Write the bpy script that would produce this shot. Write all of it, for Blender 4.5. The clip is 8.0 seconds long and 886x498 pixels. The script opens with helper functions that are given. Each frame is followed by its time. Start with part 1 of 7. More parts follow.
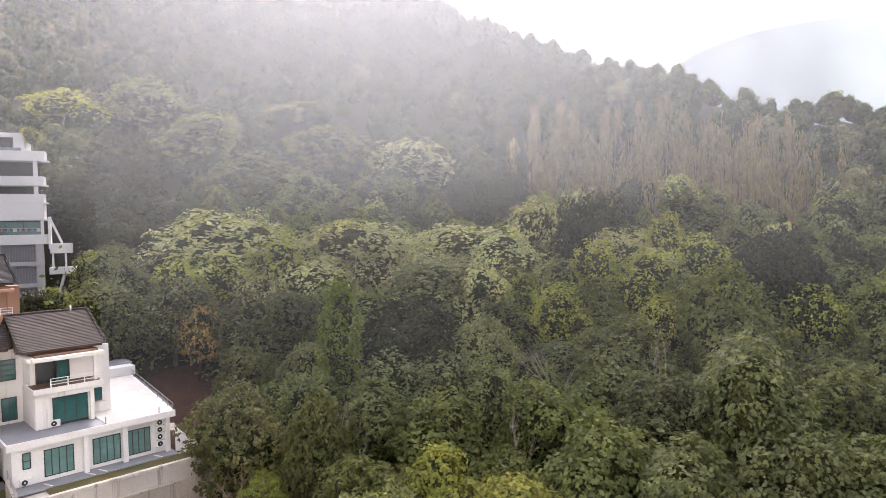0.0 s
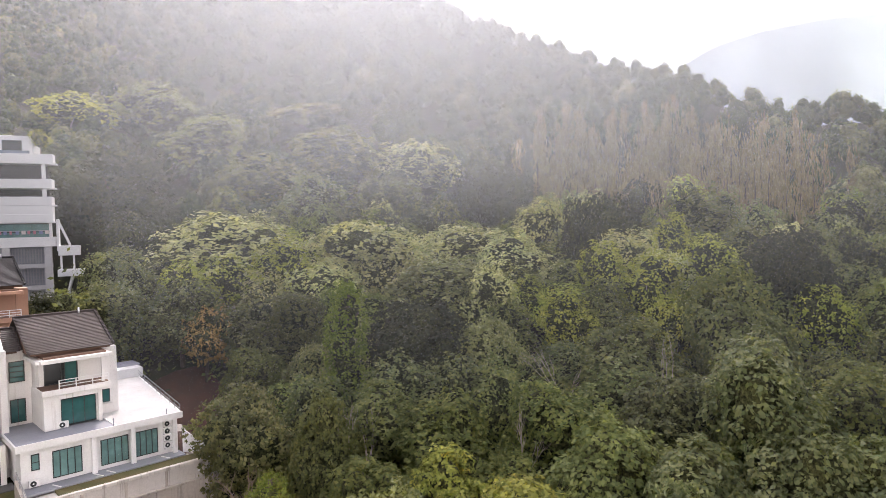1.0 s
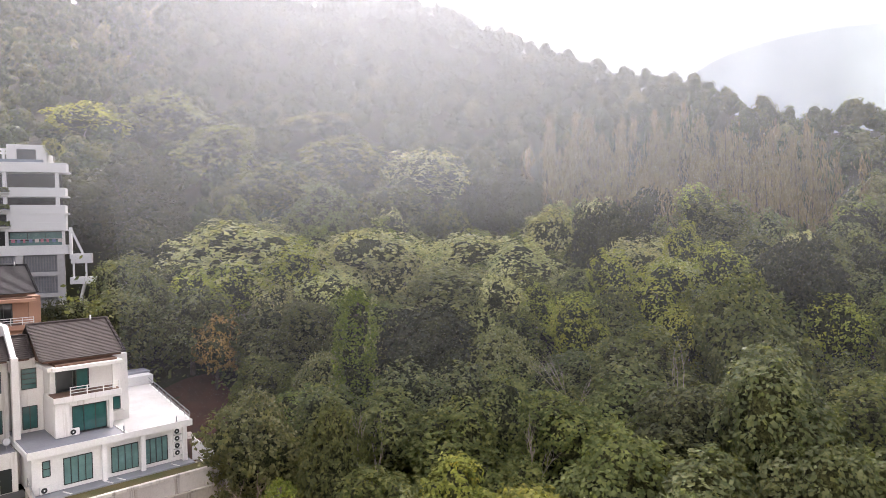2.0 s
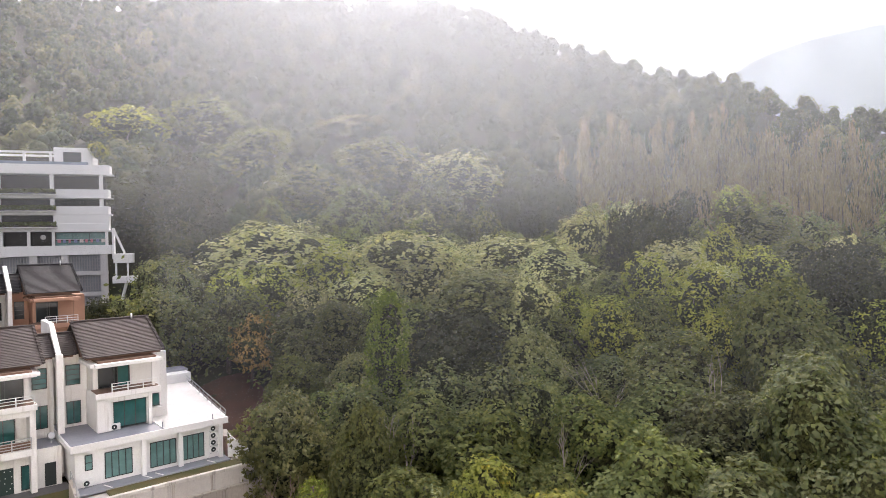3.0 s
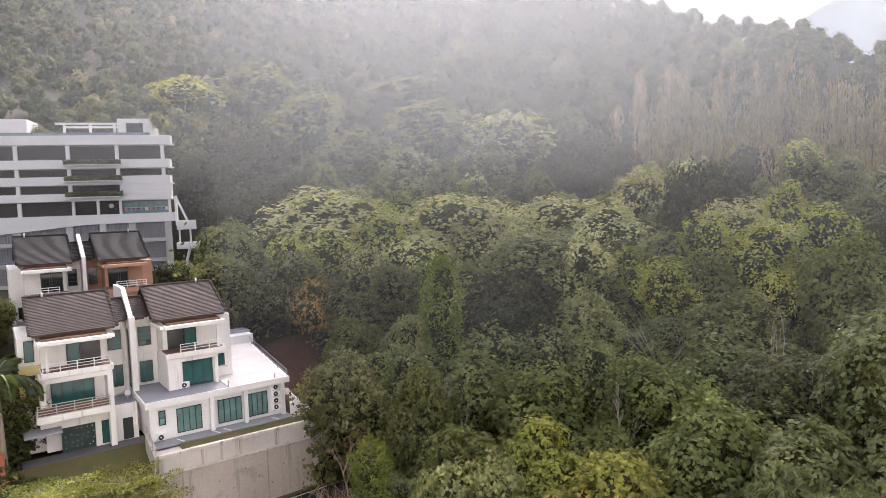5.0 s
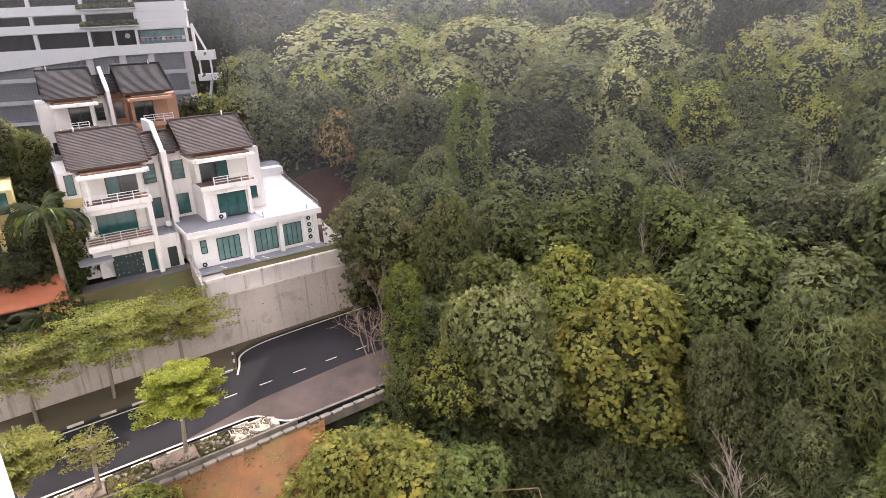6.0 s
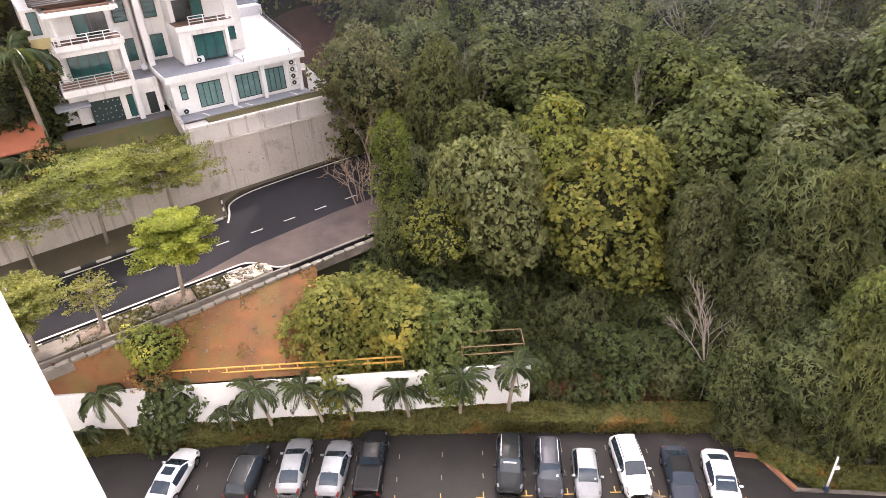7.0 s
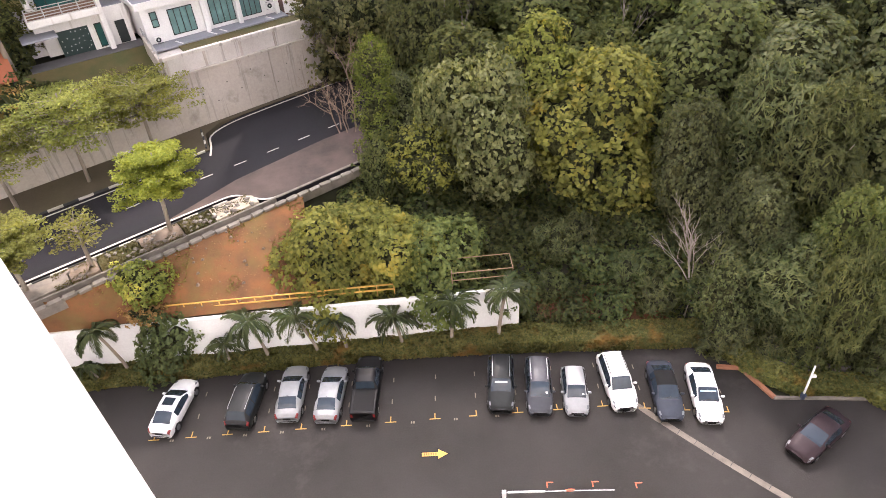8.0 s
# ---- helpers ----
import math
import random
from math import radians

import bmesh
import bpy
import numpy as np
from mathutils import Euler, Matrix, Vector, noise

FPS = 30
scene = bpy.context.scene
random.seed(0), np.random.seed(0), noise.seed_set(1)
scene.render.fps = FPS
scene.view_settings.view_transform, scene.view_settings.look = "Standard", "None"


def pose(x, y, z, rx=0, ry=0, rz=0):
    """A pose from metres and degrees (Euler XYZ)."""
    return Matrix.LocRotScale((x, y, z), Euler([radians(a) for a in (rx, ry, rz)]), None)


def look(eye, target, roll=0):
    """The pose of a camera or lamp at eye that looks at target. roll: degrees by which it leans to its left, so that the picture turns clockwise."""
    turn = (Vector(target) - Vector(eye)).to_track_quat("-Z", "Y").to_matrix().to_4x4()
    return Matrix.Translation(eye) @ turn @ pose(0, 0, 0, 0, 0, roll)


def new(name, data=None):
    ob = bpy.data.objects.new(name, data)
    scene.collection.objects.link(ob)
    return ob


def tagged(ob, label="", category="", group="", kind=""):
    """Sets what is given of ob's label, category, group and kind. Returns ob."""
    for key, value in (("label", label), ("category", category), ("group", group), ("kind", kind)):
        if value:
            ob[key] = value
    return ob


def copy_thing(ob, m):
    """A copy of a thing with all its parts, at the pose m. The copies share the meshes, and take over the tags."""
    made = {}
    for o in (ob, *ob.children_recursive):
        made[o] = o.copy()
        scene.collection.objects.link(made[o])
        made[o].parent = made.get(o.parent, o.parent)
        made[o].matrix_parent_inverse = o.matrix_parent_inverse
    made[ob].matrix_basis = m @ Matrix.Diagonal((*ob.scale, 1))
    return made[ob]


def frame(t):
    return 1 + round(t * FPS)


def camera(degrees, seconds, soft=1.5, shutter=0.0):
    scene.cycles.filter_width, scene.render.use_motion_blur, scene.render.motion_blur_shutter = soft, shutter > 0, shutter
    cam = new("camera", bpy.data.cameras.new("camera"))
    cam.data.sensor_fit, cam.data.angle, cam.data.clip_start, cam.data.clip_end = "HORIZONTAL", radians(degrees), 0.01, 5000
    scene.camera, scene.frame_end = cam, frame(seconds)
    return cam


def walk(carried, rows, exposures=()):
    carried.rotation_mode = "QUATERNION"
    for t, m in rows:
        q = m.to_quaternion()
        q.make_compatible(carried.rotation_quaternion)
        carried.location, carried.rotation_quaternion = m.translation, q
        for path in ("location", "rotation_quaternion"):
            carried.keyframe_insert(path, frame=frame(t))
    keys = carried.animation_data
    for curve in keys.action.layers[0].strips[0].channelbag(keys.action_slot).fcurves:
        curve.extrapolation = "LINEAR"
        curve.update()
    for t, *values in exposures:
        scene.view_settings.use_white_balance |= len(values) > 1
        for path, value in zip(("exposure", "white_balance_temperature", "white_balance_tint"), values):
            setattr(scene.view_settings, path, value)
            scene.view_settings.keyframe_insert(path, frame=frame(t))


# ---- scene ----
from mathutils.bvhtree import BVHTree
# The camera stands on a high balcony and only turns: up over the hill, then down to the car park.
cam = camera(70.0, 8.0, soft=0.55)
EYE = (0.0, 0.0, 36.0)
# seconds, yaw, pitch, roll
PATH = [
    (0.0, -8.68, -1.86, 1.27), (0.5, -8.15, -1.61, 1.04), (1.0, -8.14, -1.72, 1.41), (1.5, -8.05, -1.17, 1.44),
    (3.0, -4.34, -0.69, 1.07), (3.5, -3.01, 0.32, 1.00), (4.0, -1.87, 0.28, 1.27), (5.5, 1.65, -10.36, 2.56),
    (6.0, 2.66, -19.07, 3.03), (6.5, 2.39, -25.46, 2.80), (7.0, 1.89, -32.61, 2.23), (7.5, 1.13, -37.44, 3.23),
    (8.0, 0.00, -39.29, 2.99)]
walk(cam, [(t, pose(*EYE, 90 + pitch, roll, yaw)) for t, yaw, pitch, roll in PATH],
     exposures=[(0.0, 1.46, 6400, 23), (1.5, 1.42, 6400, 23), (3.0, 1.45, 6400, 21), (4.0, 1.32, 6400, 20), (5.5, 1.5, 6400, 24), (6.0, 1.66, 6400, 25), (6.5, 1.76, 6400, 25), (7.2, 1.78, 6400, 25), (8.0, 1.72, 6400, 25)])

# ---- light: a hazy sun over the hill, white sky ----
SUN_AZ, SUN_EL = 1.0, 51.0          # degrees; azimuth from +y towards +x
world = bpy.data.worlds.new("world")
scene.world = world
world.use_nodes = True
wn = world.node_tree.nodes
wl = world.node_tree.links
wn.clear()
sky = wn.new("ShaderNodeTexSky")
sky.sky_type, sky.sun_disc = "NISHITA", False
sky.sun_elevation, sky.sun_rotation = radians(SUN_EL), radians(SUN_AZ)
sky.dust_density, sky.air_density, sky.ozone_density = 7.0, 1.0, 1.0
pale = wn.new("ShaderNodeHueSaturation")
pale.inputs["Saturation"].default_value = 0.22
bg = wn.new("ShaderNodeBackground")
bg.inputs["Strength"].default_value = 0.15
wout = wn.new("ShaderNodeOutputWorld")
wl.new(sky.outputs[0], pale.inputs["Color"])
wl.new(pale.outputs[0], bg.inputs["Color"])
wl.new(bg.outputs[0], wout.inputs["Surface"])
sun_data = bpy.data.lights.new("sun", "SUN")
sun_data.energy, sun_data.angle, sun_data.color = 3.9, radians(5.0), (1.0, 0.91, 0.77)
sun = new("sun", sun_data)
sd = Vector((math.sin(radians(SUN_AZ)) * math.cos(radians(SUN_EL)), math.cos(radians(SUN_AZ)) * math.cos(radians(SUN_EL)),
             math.sin(radians(SUN_EL))))
sun.matrix_world = look(sd * 300, (0, 0, 0))

# ---- materials ----
def node_mat(name):
    m = bpy.data.materials.new(name)
    m.use_nodes = True
    nt = m.node_tree
    nt.nodes.clear()
    out = nt.nodes.new("ShaderNodeOutputMaterial")
    return m, nt, out


def noise_tex(nt, scale, detail=4.0, rough=0.6, stretch=None, space="pos"):
    if space == "pos":
        co = nt.nodes.new("ShaderNodeNewGeometry").outputs["Position"]
    else:
        co = nt.nodes.new("ShaderNodeTexCoord").outputs["Object"]
    if stretch:
        mp = nt.nodes.new("ShaderNodeMapping")
        mp.inputs["Scale"].default_value = stretch
        nt.links.new(co, mp.inputs["Vector"])
        co = mp.outputs[0]
    n = nt.nodes.new("ShaderNodeTexNoise")
    n.inputs["Scale"].default_value = scale
    n.inputs["Detail"].default_value = detail
    n.inputs["Roughness"].default_value = rough
    nt.links.new(co, n.inputs["Vector"])
    return n.outputs[0]


def mix_col(nt, fac, a, b, blend="MIX"):
    n = nt.nodes.new("ShaderNodeMix")
    n.data_type, n.blend_type = "RGBA", blend
    for sock, val in ((n.inputs[0], fac), (n.inputs[6], a), (n.inputs[7], b)):
        if hasattr(val, "links"):
            nt.links.new(val, sock)
        elif isinstance(val, (tuple, list)):
            sock.default_value = (*val[:3], 1)
        else:
            sock.default_value = val
    return n.outputs[2]


def ramp(nt, val, lo, hi):
    n = nt.nodes.new("ShaderNodeMapRange")
    n.inputs["From Min"].default_value, n.inputs["From Max"].default_value = lo, hi
    nt.links.new(val, n.inputs["Value"])
    return n.outputs[0]


def surf(name, base, rough=0.7, dark=None, scale=1.0, amount=0.5, bump=0.15, metal=0.0, streak=None, fine=14.0, spec=0.5,
         rand=0.0, blotch=None, streak_at=0.52):
    """A painted, mineral or metal surface: two scales of tone, fine relief, optional streaks that run down, and blotches."""
    m, nt, out = node_mat(name)
    b = nt.nodes.new("ShaderNodeBsdfPrincipled")
    dark = dark or tuple(c * 0.72 for c in base)
    big = ramp(nt, noise_tex(nt, scale, 5.0), 0.35, 0.68)
    small = noise_tex(nt, scale * fine, 3.0)
    col = mix_col(nt, amount, base, mix_col(nt, big, base, dark))
    col = mix_col(nt, 0.16, col, mix_col(nt, ramp(nt, small, 0.3, 0.7), tuple(c * 0.55 for c in base), tuple(min(1, c * 1.35) for c in base)))
    if blotch:
        col = mix_col(nt, ramp(nt, noise_tex(nt, blotch[1], 6.0, 0.7), blotch[2], blotch[2] + 0.2), col, blotch[0])
    if streak:
        s = ramp(nt, noise_tex(nt, 1.0, 4.0, 0.6, stretch=(2.2, 2.2, 0.13)), streak_at, streak_at + 0.2)
        col = mix_col(nt, s, col, streak)
    if rand:
        info = nt.nodes.new("ShaderNodeObjectInfo").outputs["Random"]
        col = mix_col(nt, ramp(nt, info, 0, 1 / max(rand, 0.01)), col, tuple(c * 0.6 for c in base))
    nt.links.new(col, b.inputs["Base Color"])
    b.inputs["Roughness"].default_value, b.inputs["Metallic"].default_value = rough, metal
    b.inputs["Specular IOR Level"].default_value = spec
    if bump:
        bp = nt.nodes.new("ShaderNodeBump")
        bp.inputs["Strength"].default_value, bp.inputs["Distance"].default_value = bump, 0.04
        nt.links.new(small, bp.inputs["Height"])
        nt.links.new(bp.outputs[0], b.inputs["Normal"])
    nt.links.new(b.outputs[0], out.inputs["Surface"])
    return m


def plain(name, base, rough=0.4, metal=0.0, spec=0.5, coat=0.0):
    m, nt, out = node_mat(name)
    b = nt.nodes.new("ShaderNodeBsdfPrincipled")
    n = ramp(nt, noise_tex(nt, 3.0, 4.0), 0.3, 0.7)
    nt.links.new(mix_col(nt, n, base, tuple(c * 0.86 for c in base)), b.inputs["Base Color"])
    b.inputs["Roughness"].default_value, b.inputs["Metallic"].default_value = rough, metal
    b.inputs["Specular IOR Level"].default_value = spec
    b.inputs["Coat Weight"].default_value = coat
    b.inputs["Coat Roughness"].default_value = 0.2
    nt.links.new(b.outputs[0], out.inputs["Surface"])
    return m


def leaf_mat(name, a, b, trans=0.35, tip=None, rough=0.65, spec=0.18):
    """Leaves: tone varies leaf by leaf, clump by clump and tree by tree; light passes through them."""
    m, nt, out = node_mat(name)
    geo = nt.nodes.new("ShaderNodeNewGeometry")
    isl = geo.outputs["Random Per Island"]
    obj = nt.nodes.new("ShaderNodeObjectInfo").outputs["Random"]
    col = mix_col(nt, isl, a, b)
    clump = ramp(nt, noise_tex(nt, 0.32, 3.0), 0.36, 0.66)
    col = mix_col(nt, clump, mix_col(nt, 1.0, col, (0.62, 0.66, 0.62), "MULTIPLY"), col)
    if tip:
        col = mix_col(nt, ramp(nt, noise_tex(nt, 0.5, 3.0), 0.56, 0.7), col, tip)
    hs = nt.nodes.new("ShaderNodeHueSaturation")
    h = nt.nodes.new("ShaderNodeMapRange")
    h.inputs["To Min"].default_value, h.inputs["To Max"].default_value = 0.485, 0.512
    v = nt.nodes.new("ShaderNodeMapRange")
    v.inputs["To Min"].default_value, v.inputs["To Max"].default_value = 0.78, 1.22
    nt.links.new(obj, h.inputs["Value"])
    nt.links.new(obj, v.inputs["Value"])
    nt.links.new(h.outputs[0], hs.inputs["Hue"])
    nt.links.new(v.outputs[0], hs.inputs["Value"])
    nt.links.new(col, hs.inputs["Color"])
    d = nt.nodes.new("ShaderNodeBsdfPrincipled")
    d.inputs["Roughness"].default_value = rough
    d.inputs["Specular IOR Level"].default_value = spec
    t = nt.nodes.new("ShaderNodeBsdfTranslucent")
    nt.links.new(hs.outputs[0], d.inputs["Base Color"])
    nt.links.new(mix_col(nt, 1.0, hs.outputs[0], (2.2, 1.98, 0.98), "MULTIPLY"), t.inputs["Color"])
    mx = nt.nodes.new("ShaderNodeMixShader")
    mx.inputs[0].default_value = trans
    nt.links.new(d.outputs[0], mx.inputs[1])
    nt.links.new(t.outputs[0], mx.inputs[2])
    nt.links.new(mx.outputs[0], out.inputs["Surface"])
    return m


def glass_mat(name, tint, rough=0.06):
    m, nt, out = node_mat(name)
    g = nt.nodes.new("ShaderNodeBsdfPrincipled")
    col = mix_col(nt, ramp(nt, noise_tex(nt, 1.1, 3.0), 0.3, 0.7), tint, tuple(c * 0.7 for c in tint))
    nt.links.new(col, g.inputs["Base Color"])
    g.inputs["Roughness"].default_value = rough
    g.inputs["Specular IOR Level"].default_value = 0.6
    nt.links.new(g.outputs[0], out.inputs["Surface"])
    return m


def mist_mat(name, amount, centre=None, reach=100.0, boost=0.0, tone=(0.8, 0.835, 0.88)):
    """A veil that stands in for mist and haze: mostly clear, its set tone scatters the light that falls on it from
    either side, and it thins out towards the treetops.
    """
    m, nt, out = node_mat(name)

    def calc(op, a, b, c=None):
        n = nt.nodes.new("ShaderNodeMath")
        n.operation = op
        for sock, val in zip(n.inputs, (a, b, c)):
            if hasattr(val, "links"):
                nt.links.new(val, sock)
            elif val is not None:
                sock.default_value = val
        return n.outputs[0]
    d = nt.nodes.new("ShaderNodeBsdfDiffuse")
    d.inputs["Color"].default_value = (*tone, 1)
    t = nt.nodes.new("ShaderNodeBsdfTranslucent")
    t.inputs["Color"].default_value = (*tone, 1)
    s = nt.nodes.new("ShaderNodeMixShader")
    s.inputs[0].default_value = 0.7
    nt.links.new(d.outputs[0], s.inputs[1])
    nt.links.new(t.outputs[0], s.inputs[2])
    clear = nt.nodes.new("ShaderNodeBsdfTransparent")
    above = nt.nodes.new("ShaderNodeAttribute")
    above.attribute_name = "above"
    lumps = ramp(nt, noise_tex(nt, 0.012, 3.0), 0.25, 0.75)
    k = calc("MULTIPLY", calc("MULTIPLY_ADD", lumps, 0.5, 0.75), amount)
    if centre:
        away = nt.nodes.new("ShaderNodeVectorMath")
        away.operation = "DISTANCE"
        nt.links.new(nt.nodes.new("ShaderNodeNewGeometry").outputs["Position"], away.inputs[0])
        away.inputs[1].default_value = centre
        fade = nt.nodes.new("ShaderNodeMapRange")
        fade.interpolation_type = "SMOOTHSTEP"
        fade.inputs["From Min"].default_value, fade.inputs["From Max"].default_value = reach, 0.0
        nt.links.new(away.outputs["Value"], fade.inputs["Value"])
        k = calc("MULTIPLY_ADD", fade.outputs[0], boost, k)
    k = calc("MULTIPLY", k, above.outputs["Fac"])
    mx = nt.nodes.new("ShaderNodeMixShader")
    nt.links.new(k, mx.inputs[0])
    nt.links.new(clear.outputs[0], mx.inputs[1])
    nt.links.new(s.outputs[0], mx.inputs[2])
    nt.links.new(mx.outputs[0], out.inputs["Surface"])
    return m


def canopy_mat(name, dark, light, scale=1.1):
    """Dense far foliage: leaf clumps at two scales, the shade in the gaps between them put into the colour, with deep
    relief.
    """
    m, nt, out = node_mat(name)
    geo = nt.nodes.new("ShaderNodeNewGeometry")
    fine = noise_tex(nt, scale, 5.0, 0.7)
    # low spots of the relief are coloured dark, as shade between clumps
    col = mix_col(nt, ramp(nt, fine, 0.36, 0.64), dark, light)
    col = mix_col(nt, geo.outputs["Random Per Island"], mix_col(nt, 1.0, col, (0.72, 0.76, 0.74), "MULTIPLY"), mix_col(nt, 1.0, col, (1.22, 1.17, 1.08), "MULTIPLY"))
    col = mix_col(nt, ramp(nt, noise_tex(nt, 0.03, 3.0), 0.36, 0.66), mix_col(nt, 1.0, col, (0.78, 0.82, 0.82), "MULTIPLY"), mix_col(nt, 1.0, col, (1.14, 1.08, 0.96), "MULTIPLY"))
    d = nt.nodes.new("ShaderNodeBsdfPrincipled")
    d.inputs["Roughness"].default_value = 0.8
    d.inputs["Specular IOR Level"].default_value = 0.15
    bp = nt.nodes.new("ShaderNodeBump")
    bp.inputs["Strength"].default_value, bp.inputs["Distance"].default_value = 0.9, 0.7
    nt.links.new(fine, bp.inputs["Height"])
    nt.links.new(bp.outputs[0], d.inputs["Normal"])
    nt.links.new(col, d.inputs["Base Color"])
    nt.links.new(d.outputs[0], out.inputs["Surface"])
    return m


WHITE = surf("white_paint", (0.8, 0.785, 0.75), 0.65, dark=(0.62, 0.6, 0.56), scale=0.7, amount=0.4, bump=0.05, streak=(0.46, 0.42, 0.37), streak_at=0.58, blotch=((0.5, 0.46, 0.4), 0.9, 0.68))
CLEAN = surf("clean_white", (0.82, 0.82, 0.8), 0.6, scale=0.5, amount=0.2, bump=0.03)
CREAM = surf("yellow_paint", (0.62, 0.52, 0.24), 0.7, scale=0.7, bump=0.05)
BROWN = surf("terracotta_paint", (0.42, 0.24, 0.16), 0.7, scale=0.7, bump=0.05)
ROOF = surf("roof_tile", (0.058, 0.046, 0.043), 0.72, dark=(0.034, 0.027, 0.026), scale=0.8, amount=0.9, bump=0.3, spec=0.3)
SLATE = surf("slate_tile", (0.032, 0.031, 0.034), 0.75, dark=(0.02, 0.019, 0.021), scale=0.8, amount=0.9, bump=0.3, spec=0.25)
TIMBER = surf("fascia_timber", (0.16, 0.09, 0.06), 0.7, scale=1.5)
DECK = surf("roof_deck", (0.6, 0.59, 0.56), 0.75, dark=(0.45, 0.44, 0.41), scale=0.35, amount=0.8, blotch=((0.42, 0.4, 0.36), 0.5, 0.64))
# grey screed; on the annexe deck it paints the shadow of the house
GREY = surf("grey_screed_and_shade", (0.3, 0.31, 0.34), 0.7, scale=0.5, amount=0.6)
CONC = surf("weathered_concrete", (0.52, 0.475, 0.42), 0.85, dark=(0.45, 0.395, 0.335), scale=0.3, amount=0.8, bump=0.25, streak=(0.16, 0.14, 0.12), blotch=((0.29, 0.25, 0.21), 0.4, 0.56), streak_at=0.545)
CONC_PALE = surf("pale_concrete", (0.6, 0.57, 0.53), 0.85, dark=(0.48, 0.44, 0.39), scale=0.5, amount=0.8, bump=0.2, streak=(0.24, 0.21, 0.18), streak_at=0.6)
CONC2 = surf("kerb_concrete", (0.25, 0.22, 0.185), 0.9, dark=(0.13, 0.115, 0.1), scale=1.2, amount=0.9, bump=0.4)
GLASS = glass_mat("green_glass", (0.035, 0.13, 0.125))
GLASS_PALE = glass_mat("pale_green_glass", (0.16, 0.29, 0.28), 0.12)
DARKGLASS = glass_mat("dark_glass", (0.02, 0.025, 0.027))
# near-black for joints and for recesses, whose shade is put into the colour
SHADE = surf("shade_and_joint_dark", (0.05, 0.047, 0.045), 0.8)
FRAME = plain("dark_frame", (0.02, 0.03, 0.03), 0.45)
STEEL = plain("grey_steel", (0.5, 0.5, 0.5), 0.4, 0.6)
ASPH = surf("old_asphalt", (0.038, 0.0345, 0.032), 0.9, dark=(0.025, 0.0225, 0.021), scale=0.16, amount=0.95, bump=0.35, fine=60, spec=0.25, blotch=((0.07, 0.063, 0.058), 0.1, 0.55))
ASPH_NEW = surf("new_asphalt", (0.019, 0.018, 0.021), 0.85, dark=(0.013, 0.0125, 0.014), scale=0.3, bump=0.3, fine=60, spec=0.2)
# worn brownish asphalt, made lighter to paint the sun on the lane
ASPH_SUNLIT = surf("worn_sunlit_asphalt", (0.125, 0.094, 0.08), 0.9, dark=(0.05, 0.04, 0.036), scale=0.28, amount=0.95, bump=0.3, fine=60, spec=0.25)
PAINT_W = surf("road_paint_white", (0.55, 0.52, 0.46), 0.8, scale=3.0, amount=0.7, blotch=((0.16, 0.15, 0.14), 2.5, 0.6))
PAINT_Y = surf("road_paint_yellow", (0.5, 0.29, 0.06), 0.7, scale=3.0, amount=0.6, blotch=((0.12, 0.1, 0.08), 3.5, 0.58))
PAINT_R = surf("road_paint_red", (0.6, 0.12, 0.05), 0.7, scale=3.0)
PIPE_Y = surf("yellow_pipe", (0.7, 0.4, 0.08), 0.5, scale=2.0)
SOIL = surf("red_soil_grass", (0.235, 0.1, 0.036), 0.95, dark=(0.11, 0.058, 0.028), scale=0.6, amount=0.95, bump=0.7, fine=22, blotch=((0.165, 0.115, 0.036), 0.33, 0.47))
LAWN = surf("rough_lawn", (0.075, 0.082, 0.026), 0.95, dark=(0.14, 0.1, 0.04), scale=0.5, amount=0.9, bump=0.6, fine=40)
EARTH = surf("forest_floor", (0.035, 0.042, 0.02), 0.95, dark=(0.055, 0.042, 0.024), scale=0.12, amount=0.8, bump=0.5, fine=30, blotch=((0.1, 0.05, 0.03), 0.09, 0.66))
BARK = surf("bark", (0.13, 0.1, 0.075), 0.9, dark=(0.07, 0.055, 0.04), scale=1.5, amount=0.8, bump=0.4)
BARK_PALE = surf("pale_bark", (0.36, 0.31, 0.25), 0.85, dark=(0.2, 0.17, 0.13), scale=1.5, amount=0.8, bump=0.3)

